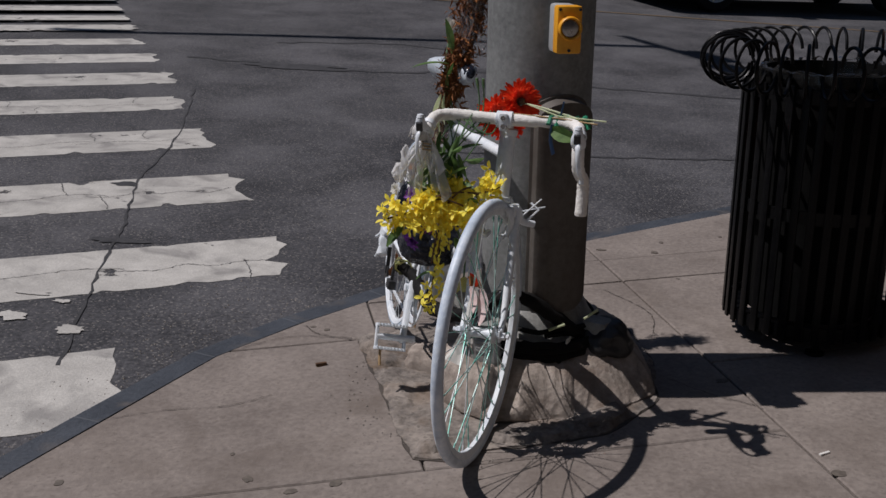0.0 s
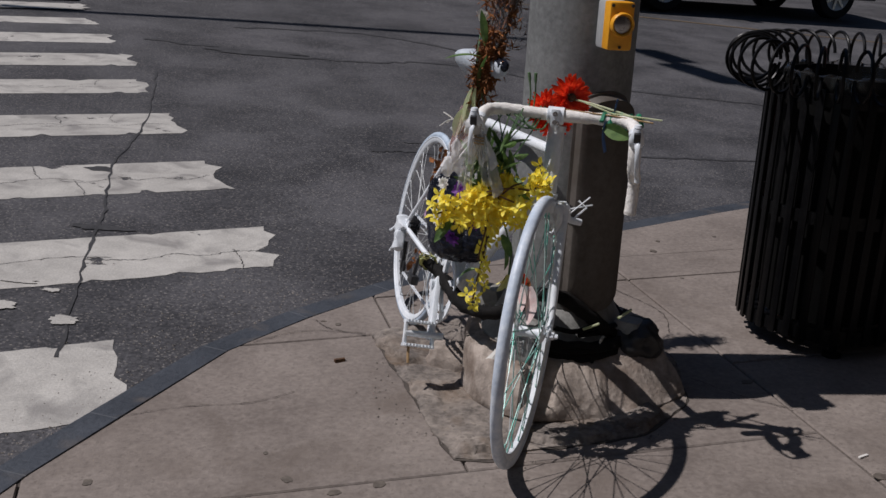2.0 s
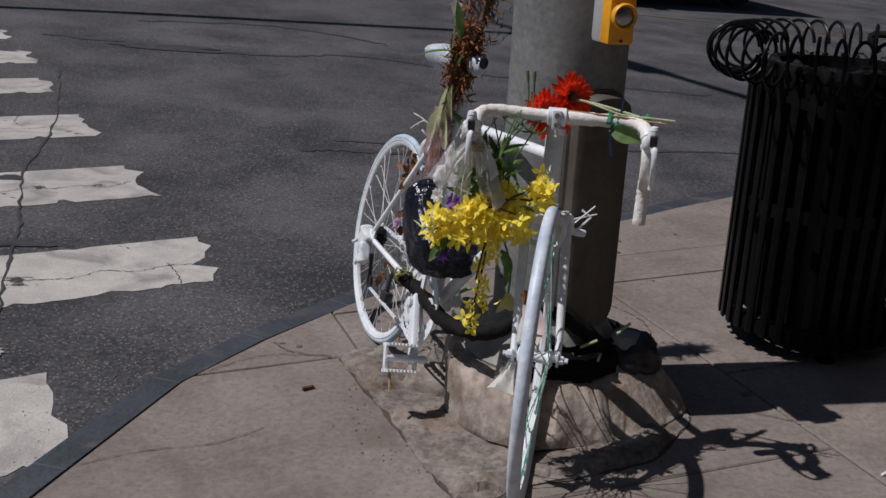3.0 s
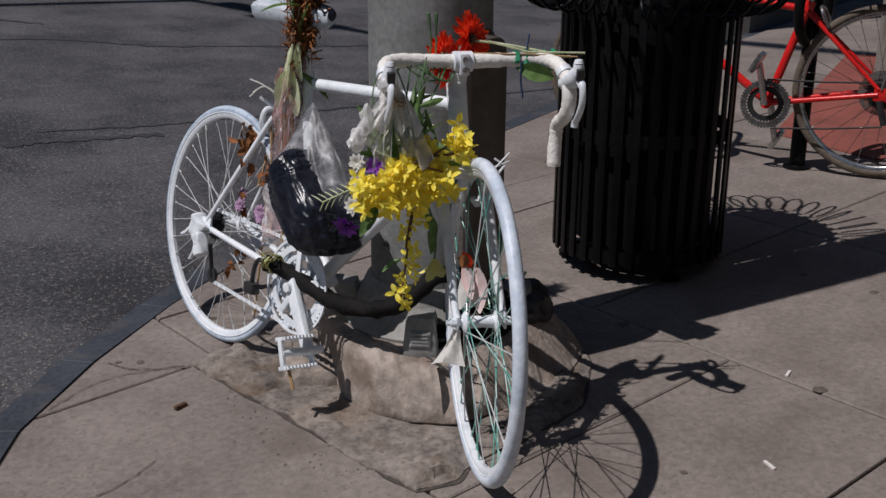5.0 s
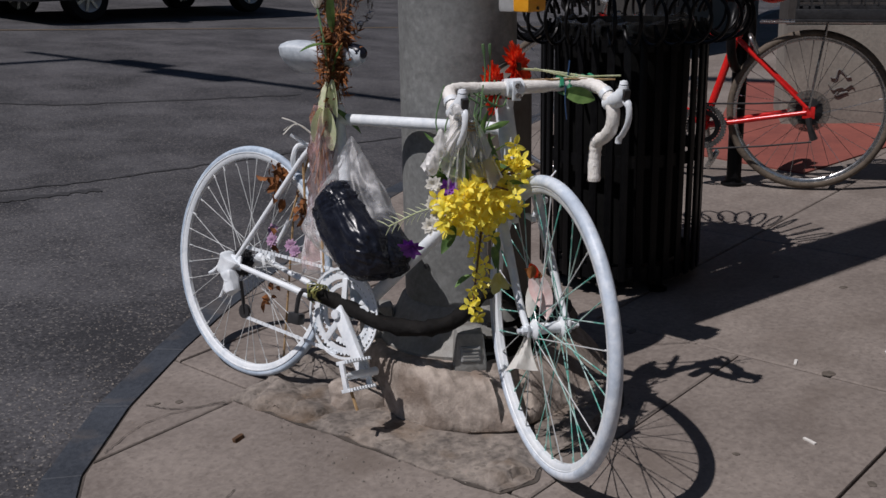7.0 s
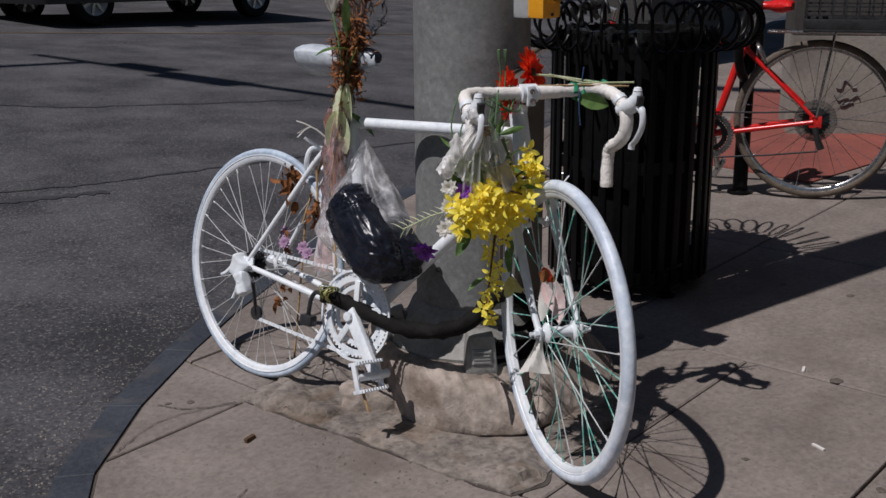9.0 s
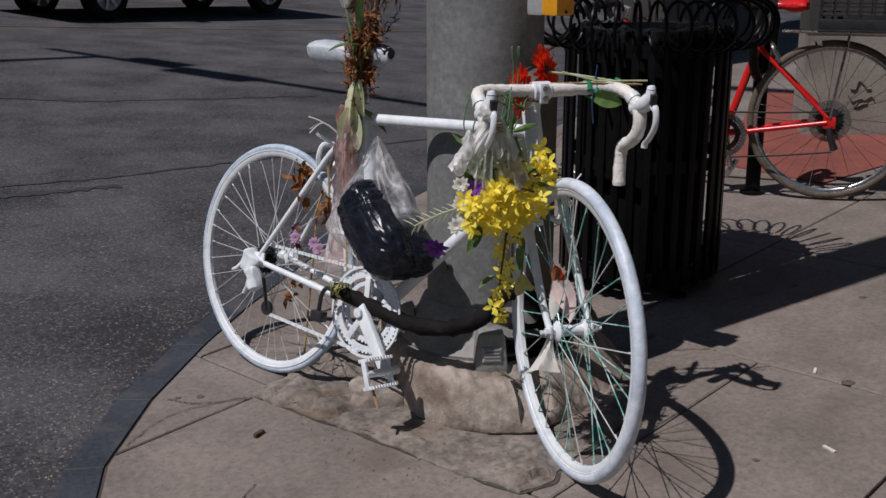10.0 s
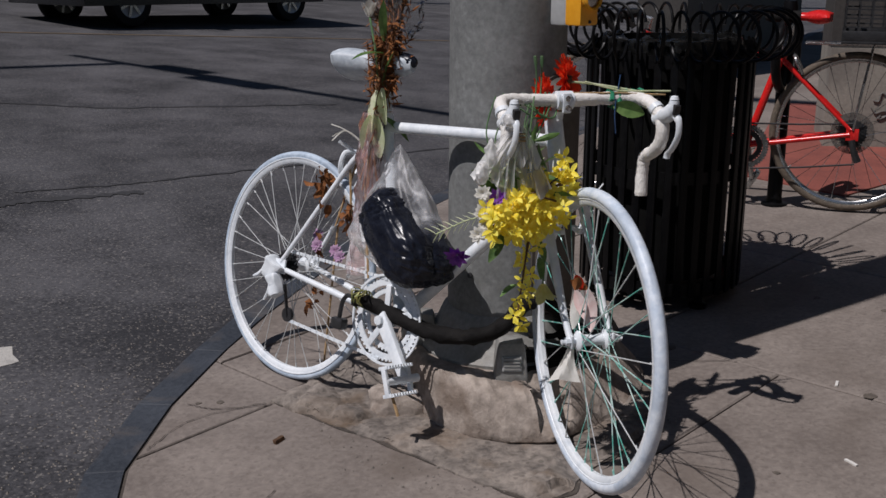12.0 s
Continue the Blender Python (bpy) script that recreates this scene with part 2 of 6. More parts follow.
LITTER = surface("paper_litter", (0.6, 0.58, 0.54), (0.75, 0.73, 0.7), 0.9, 30, 0.2)
BROWN = surface("dead_leaf", (0.06, 0.03, 0.015), (0.14, 0.075, 0.035), 0.9, 40, 0.4)


# ---------- building blocks ----------
def thing(name, place, label, category, group=""):
    return tagged(put(new(name), Matrix.Translation(place)), label, category, group)


def put(ob, m):
    ob.matrix_basis = m
    return ob


def base_of(ob):
    m = ob.matrix_basis.copy()
    return base_of(ob.parent) @ ob.matrix_parent_inverse @ m if ob.parent else m


def finish(ob, parent, m=None):
    if parent is not None:
        ob.parent = parent
        ob.matrix_parent_inverse = base_of(parent).inverted()
    if m is not None:
        ob.matrix_basis = m
    return ob


def to_mesh(name, bm, material, smooth=True):
    me = bpy.data.meshes.new(name)
    bmesh.ops.recalc_face_normals(bm, faces=bm.faces)
    bm.to_mesh(me)
    bm.free()
    for mm in (material if isinstance(material, (list, tuple)) else [material]):
        me.materials.append(mm)
    if smooth:
        me.shade_smooth()
        try:
            me.set_sharp_from_angle(angle=radians(42))
        except AttributeError:
            pass
    return me


def part(name, bm, material, parent, label="", smooth=True):
    ob = finish(new(name, to_mesh(name, bm, material, smooth)), parent)
    return tagged(ob, label)


def shared(name, me, parent, m, label=""):
    return tagged(finish(new(name, me), parent, m), label)


def tube(pts, r, seg=8, closed=False, bm=None, squash=1.0):
    """A swept tube through pts; r is a radius or one for each point."""
    bm = bm or bmesh.new()
    pts = [Vector(p) for p in pts]
    n = len(pts)
    rs = r if isinstance(r, (list, tuple)) else [r] * n
    rings, ref = [], None
    for i, p in enumerate(pts):
        a = pts[(i - 1) % n] if closed or i else pts[0]
        b = pts[(i + 1) % n] if closed or i < n - 1 else pts[-1]
        d = (b - a).normalized()
        if ref is None:
            ref = d.orthogonal().normalized()
        ref = (ref - d * ref.dot(d)).normalized()
        side = d.cross(ref)
        rings.append([bm.verts.new(p + rs[i] * (ref * math.cos(q) + side * squash * math.sin(q))) for q in (2 * math.pi * k / seg for k in range(seg))])
    for i in range(n if closed else n - 1):
        a, b = rings[i], rings[(i + 1) % n]
        for k in range(seg):
            bm.faces.new((a[k], a[(k + 1) % seg], b[(k + 1) % seg], b[k]))
    if not closed:
        bm.faces.new(rings[0][::-1]), bm.faces.new(rings[-1])
    return bm


def smooth_path(pts, steps=6):
    """Catmull-Rom through pts."""
    pts = [Vector(p) for p in pts]
    out = []
    for i in range(len(pts) - 1):
        p0, p1, p2, p3 = pts[max(i - 1, 0)], pts[i], pts[i + 1], pts[min(i + 2, len(pts) - 1)]
        for k in range(steps):
            t = k / steps
            out.append(0.5 * (2 * p1 + (p2 - p0) * t + (2 * p0 - 5 * p1 + 4 * p2 - p3) * t * t + (3 * p1 - p0 - 3 * p2 + p3) * t ** 3))
    return out + [pts[-1]]


def lathe(profile, seg=32, m=Matrix.Identity(4), bm=None, closed=False):
    """Turns (r, z) points about z. closed: the profile is a loop."""
    bm = bm or bmesh.new()
    rings = []
    for r, z in profile:
        rings.append([bm.verts.new(m @ Vector((r * math.cos(a), r * math.sin(a), z))) for a in (2 * math.pi * k / seg for k in range(seg))])
    last = len(rings) if closed else len(rings) - 1
    for i in range(last):
        a, b = rings[i], rings[(i + 1) % len(rings)]
        for k in range(seg):
            bm.faces.new((a[k], a[(k + 1) % seg], b[(k + 1) % seg], b[k]))
    if not closed:
        if profile[0][0] > 1e-4:
            bm.faces.new(rings[0][::-1])
        if profile[-1][0] > 1e-4:
            bm.faces.new(rings[-1])
    return bm


def block(size, m=Matrix.Identity(4), bevel=0.0, bm=None, taper=1.0):
    """A bevelled box, centred, its top scaled by taper."""
    bm = bm or bmesh.new()
    x, y, z = (s / 2 for s in size)
    vs = [bm.verts.new((sx * x * (taper if sz > 0 else 1), sy * y * (taper if sz > 0 else 1), sz * z)) for sz in (-1, 1) for sx, sy in ((-1, -1), (1, -1), (1, 1), (-1, 1))]
    fs = [bm.faces.new([vs[i] for i in q]) for q in ((3, 2, 1, 0), (4, 5, 6, 7), (0, 1, 5, 4), (1, 2, 6, 5), (2, 3, 7, 6), (3, 0, 4, 7))]
    if bevel:
        es = list({e for q in fs for e in q.edges})
        res = bmesh.ops.bevel(bm, geom=es, offset=bevel, segments=2, affect="EDGES", profile=0.6)
        vs = list({v for v in res["verts"]} | {v for v in vs if v.is_valid})
    bmesh.ops.transform(bm, matrix=m, verts=vs)
    return bm


def prism(poly, top, bottom, bm=None, edge=0.0):
    """A flat piece over a polygon in plan; top and bottom give heights. edge: its worn, rounded rim."""
    bm = bm or bmesh.new()
    c = Vector((sum(p[0] for p in poly) / len(poly), sum(p[1] for p in poly) / len(poly)))
    loops = []
    if edge:
        inner = [Vector(p) + (c - Vector(p)).normalized() * edge for p in poly]
        loops.append([bm.verts.new((p[0], p[1], top(p[0], p[1]))) for p in inner])
        loops.append([bm.verts.new((p[0], p[1], top(p[0], p[1]) - edge * 0.6)) for p in poly])
    else:
        loops.append([bm.verts.new((p[0], p[1], top(p[0], p[1]))) for p in poly])
    loops.append([bm.verts.new((p[0], p[1], bottom(p[0], p[1]))) for p in poly])
    n = len(poly)
    bm.faces.new(loops[0])
    bm.faces.new(loops[-1][::-1])
    for a, b in zip(loops, loops[1:]):
        for k in range(n):
            bm.faces.new((a[k], b[k], b[(k + 1) % n], a[(k + 1) % n]))
    return bm


def axes(origin, x, y, z):
    return Matrix(((x[0], y[0], z[0], origin[0]), (x[1], y[1], z[1], origin[1]), (x[2], y[2], z[2], origin[2]), (0, 0, 0, 1)))


def facing(origin, axis, up=(0, 0, 1)):
    """A pose whose z runs along axis."""
    z = Vector(axis).normalized()
    x = Vector(up).cross(z)
    x = x.normalized() if x.length > 1e-4 else z.orthogonal().normalized()
    return axes(origin, x, z.cross(x), z)


def rough_up(bm, amount, scale, seed=0.0):
    for v in bm.verts:
        p = v.co * scale + Vector((seed, seed * 1.7, 0))
        v.co += noise.noise_vector(p) * amount
    return bm


# ---------- heights ----------
def pave(x, y):
    return 0.04 * x + 0.0019 * y + 0.004


def road_z(x, y):
    return -0.0479 * x + 0.0511 * y - 0.3617


KERB_LINE = [(-4.1, -7.9), (-2.35, -1.2), (-1.75, 0.9), (-1.36, 1.9), (-1.121, 2.482), (-0.97, 2.79), (-0.737, 3.255), (-0.5, 3.545), (-0.218, 3.815), (0.04, 4.035), (0.609, 4.463), (1.322, 4.86), (2.6, 5.5), (5.5, 6.8), (12.0, 9.6)]


def offset_line(line, d):
    out = []
    for i, p in enumerate(line):
        a, b = Vector(line[max(i - 1, 0)]), Vector(line[min(i + 1, len(line) - 1)])
        t = (b - a).normalized()
        out.append((p[0] - t.y * d, p[1] + t.x * d))
    return out


def clip(poly, line):
    """The part of a convex polygon on the pavement's side of the kerb."""
    for (ax, ay), (bx, by) in zip(line, line[1:]):
        side = lambda p: (bx - ax) * (p[1] - ay) - (by - ay) * (p[0] - ax)
        out = []
        for p, q in zip(poly, poly[1:] + poly[:1]):
            sp, sq = side(p), side(q)
            if sp <= 0:
                out.append(p)
            if (sp < 0 < sq) or (sq < 0 < sp):
                k = sp / (sp - sq)
                out.append((p[0] + (q[0] - p[0]) * k, p[1] + (q[1] - p[1]) * k))
        poly = out
        if len(poly) < 3:
            return []
    return poly


# ---------- ground, road, kerb ----------
def build_ground():
    bm = bmesh.new()
    xs = [-400, -60, -20, -8, 0, 8, 20, 60, 400]
    ys = [-400, -60, -20, -6, 0, 6, 12, 18, 60, 400]
    grid = [[bm.verts.new((x, y, max(-1.2, min(0.55, road_z(x, y))))) for x in xs] for y in ys]
    bm.verts.ensure_lookup_table()
    for j in range(len(ys) - 1):
        for i in range(len(xs) - 1):
            bm.faces.new((grid[j][i], grid[j][i + 1], grid[j + 1][i + 1], grid[j + 1][i]))
    g = part("road", bm, ASPHALT, None, "worn dark grey asphalt road with cracks and stains")
    tagged(g, category="road", kind="structure")
    return g


road = build_ground()


def crack(pts, width, name, material=None, seed=1, jitter=0.6):
    """A wandering crack or seam on the road, as a thin sunken-looking strip of dark filler."""
    bm = bmesh.new()
    rnd = random.Random(seed)
    path = smooth_path([(x, y, 0) for x, y in pts], 12)
    prev = None
    for i, p in enumerate(path):
        d = (path[min(i + 1, len(path) - 1)] - path[max(i - 1, 0)]).normalized()
        s = Vector((-d.y, d.x, 0))
        p = p + s * rnd.uniform(-jitter, jitter) * width * 2
        w = width * rnd.uniform(0.35, 1.2)
        a, b = p + s * w, p - s * w
        cur = [bm.verts.new((q.x, q.y, road_z(q.x, q.y) + 0.004)) for q in (a, b)]
        if prev:
            bm.faces.new((prev[0], prev[1], cur[1], cur[0]))
        prev = cur
    return part(name, bm, material or TAR, road)


TAR = surface("tar_filler", (0.02, 0.02, 0.022), (0.052, 0.051, 0.054), 0.8, 12, 0.3)
crack([(-0.1, 6.6), (0.5, 6.62), (1.4, 6.75), (2.6, 6.95), (5, 7.3)], 0.016, "road_crack", seed=2)
crack([(-2.2, 9.3), (-0.6, 9.1), (0.3, 9.4), (1.4, 9.0), (3.2, 8.9)], 0.03, "road_crack", seed=3)
crack([(-1.6, 10.3), (-0.4, 10.6), (0.6, 10.1)], 0.03, "road_crack", seed=4)
crack([(-1.86, 8.0), (-1.65, 6.6), (-1.62, 5.6), (-1.5, 4.9), (-1.42, 4.2), (-1.3, 3.4)], 0.007, "road_crack", seed=5)
crack([(-0.3, 6.35), (-0.1, 6.4), (0.15, 6.4), (0.5, 6.42)], 0.042, "road_crack", seed=6, jitter=0.12)


def stripe(a, b, c, d, seed):
    """One painted bar of the crossing with a ragged, worn outline and bites out of its edges."""
    rnd = random.Random(seed)
    bm = bmesh.new()
    n, across = 70, 8
    A, B_, C_, D_ = (Vector(q) for q in (a, b, c, d))
    verts = []
    for i in range(n + 1):
        t = i / n
        bite = max(0, noise.noise(Vector((t * 16, seed * 5.7, 3))) - 0.3) * 0.36 + 0.025 * abs(noise.noise(Vector((t * 60, seed, 0))))
        bite2 = max(0, noise.noise(Vector((t * 13, seed * 2.3, 9))) - 0.3) * 0.36 + 0.025 * abs(noise.noise(Vector((t * 60, seed, 5))))
        row = []
        for j in range(across + 1):
            w = bite + (1 - bite - bite2) * j / across
            rag = noise.fractal(Vector((w * 4, seed * 1.9, 0)), 0.7, 2.2, 4) * 0.05
            tt = t * (1 + rag * t ** 3)
            v = A.lerp(B_, tt).lerp(D_.lerp(C_, tt), w)
            row.append(bm.verts.new((v.x, v.y, road_z(v.x, v.y) + 0.002)))
        verts.append(row)
    for r, s in zip(verts, verts[1:]):
        for k in range(across):
            bm.faces.new((r[k], s[k], s[k + 1], r[k + 1]))
    o = part("crossing_stripe", bm, PAINT_LINE, road, "worn white crossing bar")
    return o


STRIPES = [((-1.161, 3.56), (-1.06, 3.27)), ((-0.679, 4.354), (-0.79, 4.84)), ((-1.007, 5.36), (-1.189, 5.831)), ((-1.414, 6.354), (-1.573, 6.808)),
           ((-1.773, 7.321), (-1.893, 7.719)), ((-2.045, 8.155), (-2.202, 8.569)), ((-2.392, 8.965), (-2.534, 9.332)), ((-2.72, 9.75), (-2.82, 10.05)),
           ((-2.983, 10.5), (-3.091, 10.836)), ((-3.206, 11.11), (-3.306, 11.406)), ((-3.46, 11.741), (-3.572, 12.071)), ((-3.75, 12.5), (-3.86, 12.85))]
for i, (near, far) in enumerate(STRIPES):
    back = Vector((-1.68, -0.76)) * (1.0 if i else 0.75)
    if not i:
        near, far = (-1.161, 3.56), (-0.99, 3.05)
        stripe(Vector(far) + back, far, near, Vector(near) + back, 1)
    else:
        stripe(Vector(near) + back, near, far, Vector(far) + back, i + 1)

for i in (1, 2, 3, 4):
    near, far = (Vector(q) for q in STRIPES[i])
    back = Vector((-1.68, -0.76))
    rn = random.Random(50 + i)
    for lo, hi, w0 in ((0.02, 0.42, 0.42), (0.36, 0.95, 0.5)):
        crack([tuple(near.lerp(far, w0 + rn.uniform(-0.07, 0.07)) + back * (lo + (hi - lo) * k / 6)) for k in range(7)], 0.0022, "paint_crack", seed=60 + i, jitter=1.4)
    for k in range(3):
        u, w0 = rn.uniform(0.05, 0.9), rn.choice((0.02, 0.55))
        crack([tuple(near.lerp(far, w0 + 0.15 * j) + back * (u + rn.uniform(-0.012, 0.012))) for j in range(4)], 0.002, "paint_crack", seed=80 + i, jitter=1.2)

# tar blots and loose flakes of paint on the road
for k, (x, y, rx_, ry_, mat) in enumerate(((-1.662, 5.519, 0.075, 0.035, TAR), (-1.471, 4.655, 0.13, 0.035, TAR), (-1.362, 3.687, 0.05, 0.035, PAINT_LINE), (-1.467, 3.940, 0.03, 0.018, PAINT_LINE), (-1.607, 3.781, 0.06, 0.04, PAINT_LINE), (-1.604, 4.006, 0.07, 0.025, PAINT_LINE), (-1.269, 9.090, 0.4, 0.09, TAR), (-1.093, 9.204, 0.25, 0.05, TAR))):
    bm = bmesh.new()
    pts = []
    for j in range(26):
        a = 2 * math.pi * j / 26
        g = 1 + 0.5 * noise.fractal(Vector((math.cos(a) * 1.5, math.sin(a) * 1.5, k * 4.1)), 0.6, 2.2, 5)
        pts.append((x + rx_ * max(0.3, g) * math.cos(a), y + ry_ * max(0.3, g) * math.sin(a)))
    vs = [bm.verts.new((px, py, road_z(px, py) + 0.0045 + 0.0003 * k)) for px, py in pts]
    bm.faces.new(vs)
    part("tar_blot" if mat is TAR else "paint_flake", bm, mat, road)

bm = bmesh.new()
far_line = [(-14, 15.6), (-6, 14.9), (2, 14.2), (10, 13.6), (22, 12.6)]
for w in (0.0, 0.22):
    vs = [[bm.verts.new((x, y + w + o, road_z(x, y) + 0.006)) for o in (0, 0.1)] for x, y in far_line]
    for r, s in zip(vs, vs[1:]):
        bm.faces.new((r[0], s[0], s[1], r[1]))
part("centre_line", bm, YELLOW_LINE, road, "faded yellow double centre line")

# kerb: short steel-faced lengths along the corner
kerb = tagged(new("kerb"), "dark grey steel-faced kerb round the street corner", "kerb", kind="structure")
outer = offset_line(KERB_LINE, 0.094)
for i in range(len(KERB_LINE) - 1):
    poly = [KERB_LINE[i], KERB_LINE[i + 1], outer[i + 1], outer[i]]
    c = Vector((sum(p[0] for p in poly) / 4, sum(p[1] for p in poly) / 4))
    poly = [tuple(c + (Vector(p) - c) * 0.9995) for p in poly]
    bm = prism(poly, lambda x, y: pave(x, y) - 0.006, lambda x, y: road_z(x, y) - 0.3, edge=0.003)
    part("kerb_length", bm, KERB, kerb, smooth=False)

# pavement: a dirty bed and separate slabs in the lie of the joints
pavement = tagged(new("pavement"), "worn beige concrete pavement slabs with dark dirty joints", "pavement", kind="structure")
bed = [(12, 9.55)] + [(12.0, -8)] + KERB_LINE
bm = prism(bed, lambda x, y: pave(x, y) - 0.012, lambda x, y: pave(x, y) - 0.5)
part("bed", bm, JOINT, pavement)
U, V = Vector((0.983, 0.182)), Vector((-0.182, 0.983))
INNER = offset_line(KERB_LINE, -0.012)


def slab(u0, u1, v0, v1):
    g = 0.0034
    corners = [U * a + V * b for a, b in ((u0 + g, v0 + g), (u1 - g, v0 + g), (u1 - g, v1 - g), (u0 + g, v1 - g))]
    poly = clip([tuple(c) for c in corners], INNER)
    if len(poly) < 3:
        return
    lift = random.Random(int(u0 * 91 + v0 * 37)).uniform(-0.0015, 0.0015)
    part("slab", prism(poly, lambda x, y: pave(x, y) + lift, lambda x, y: pave(x, y) - 0.08, edge=0.006), CONCRETE, pavement, smooth=False)


COLUMNS = [(-4.7, -3.7, (-2, -0.6)), (-3.7, -2.7, (-2, -0.6, 0.45, 1.45)), (-2.7, -1.68, (-2, -0.6, 0.45, 1.45, 2.42, 3.36, 4.4)), (-1.68, -0.66, (-2, -0.6, 0.45, 1.45, 2.42, 3.36, 4.4)),
           (-0.66, 0.41, (2.42, 3.36, 4.4, 5.4)), (-0.66, 1.385, (-2, -0.1, 0.9, 1.9, 2.42)),
           (0.41, 1.385, (2.42, 3.71, 3.985, 5.2)), (1.385, 2.4, (-2, -0.1, 0.9, 1.9, 2.9, 3.71, 3.985, 5.2)),
           (2.4, 3.4, (-2, -0.1, 0.9, 1.9, 2.9, 3.71, 5.2)), (3.4, 4.4, (-2, 0, 1.0, 2.0, 3.0, 4.0, 5.2)), (4.4, 6.4, (-2, 0, 2.0, 4.0, 6.5)),
           (6.4, 9.4, (-2, 1, 4.0, 7.5))]
for u0, u1, cuts in COLUMNS:
    if cuts[0] < 0:
        cuts = (-8.0, -6.8, -5.6, -4.4, -3.2) + cuts
    for v0, v1 in zip(cuts, cuts[1:]):
        slab(u0, u1, v0, v1)

def pavement_crack(pts, width, seed):
    bm = bmesh.new()
    rnd = random.Random(seed)
    path = smooth_path([(x, y, 0) for x, y in pts], 14)
    prev = None
    for i, p in enumerate(path):
        d = (path[min(i + 1, len(path) - 1)] - path[max(i - 1, 0)]).normalized()
        s = Vector((-d.y, d.x, 0))
        p = p + s * rnd.uniform(-1, 1) * width * 1.5
        w = width * rnd.uniform(0.2, 1.1)
        cur = [bm.verts.new((q.x, q.y, pave(q.x, q.y) + 0.0035)) for q in (p + s * w, p - s * w)]
        if prev:
            bm.faces.new((prev[0], prev[1], cur[1], cur[0]))
        prev = cur
    part("hairline_crack", bm, JOINT, pavement)


for k, pts in enumerate((((-0.66, 3.31), (-0.5, 3.4), (-0.3, 3.375)), ((-0.3, 3.36), (-0.42, 3.42), (-0.47, 3.5)), ((-0.98, 2.78), (-0.8, 2.84), (-0.62, 2.86), (-0.5, 2.93)),
                         ((0.6, 3.8), (0.72, 3.55), (0.7, 3.35)), ((0.66, 3.0), (0.78, 2.86), (0.9, 2.77)), ((1.5, 2.4), (1.62, 2.2), (1.6, 1.9)))):
    pavement_crack(pts, 0.0018, 40 + k)

# red paved patch before the shop front
bm = prism([(2.79, 3.715), (3.63, 3.735), (4.3, 3.75), (5.4, 4.9), (4.69, 5.53), (2.785, 4.3)], lambda x, y: pave(x, y) + 0.006, lambda x, y: pave(x, y) - 0.05)
tagged(part("red_paving", bm, RED_PAVING, pavement, "dull red paving panel"))


def wall(name, a, b, height, thick, material, label):
    """A wall on the line a-b, its thickness behind it."""
    a, b = Vector(a), Vector(b)
    d = (b - a).normalized()
    n = Vector((-d.y, d.x)) * thick
    poly = [tuple(p) for p in (a, b, b + n, a + n)]
    bm = prism(poly, lambda x, y: height, lambda x, y: pave(x, y) - 0.2)
    o = part(name, bm, material, None, label, smooth=False)
    tagged(o, category="wall", kind="structure")
    return o


wall("wall_east", (4.62, 3.35), (3.66, 4.46), 0.7, -0.5, BEIGE_WALL, "stained beige rendered wall base with faint scrawl")
# dark walls here rise to 22 m, far out of view, to cut sky light
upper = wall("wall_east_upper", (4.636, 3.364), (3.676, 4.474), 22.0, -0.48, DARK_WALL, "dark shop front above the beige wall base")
for v in upper.data.vertices:
    v.co.z = max(v.co.z, 0.702)
# unseen dark wall, added only to keep sky light off the pole's east side
wall("sky_block_east", (4.66, 3.3), (7.2, -6.0), 22.0, 0.5, DARK_WALL, "unseen dark wall added to block sky light from the east")
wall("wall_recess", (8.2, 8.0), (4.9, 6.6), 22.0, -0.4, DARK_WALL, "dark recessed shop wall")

wd, wn = Vector((-0.6542, 0.7564, 0)), Vector((-0.7564, -0.6542, 0))
SCRAWL = surface("scrawl_paint", (0.11, 0.105, 0.1), (0.16, 0.15, 0.14), 0.8, 20, 0.1)
scrawl = thing("wall_scrawl", (Vector((4.62, 3.35, 0.399)) + wd * 1.174 + wn * 0.004), "faint dark unreadable scrawl on the beige wall", "scrawl")
for k, (u_, z_, w_, h_) in enumerate(((1.12, 0.44, 0.1, 0.03), (1.1, 0.37, 0.13, 0.022), (1.14, 0.335, 0.06, 0.012))):
    rn = random.Random(60 + k)
    pts = [Vector((4.62, 3.35, z_ + rn.uniform(-h_, h_))) + wd * (u_ + w_ * (j / 6) + rn.uniform(-0.012, 0.012)) + wn * 0.004 for j in range(7)]
    part("stroke", tube(smooth_path(pts, 5), 0.008, 5, squash=0.4), SCRAWL, scrawl)
# added walls outside the view; their heights set how much sky fills the shadows
BRICK = surface("shaded_brick", (0.07, 0.045, 0.035), (0.14, 0.09, 0.07), 0.9, 2, 0.4)
wall("wall_south", (7.4, -6.0), (-3.0, -6.0), 22.0, -0.5, BRICK, "unseen brick wall added to block sky light from the south")
wall("wall_west", (-18.0, -12.0), (-18.0, 30.0), 8.0, 0.5, BRICK, "unseen brick wall added to limit sky light from the west")
wall("wall_north", (-18.0, 25.0), (32.0, 23.0), 11.0, 0.5, BRICK, "unseen brick wall added to limit sky light from the north")

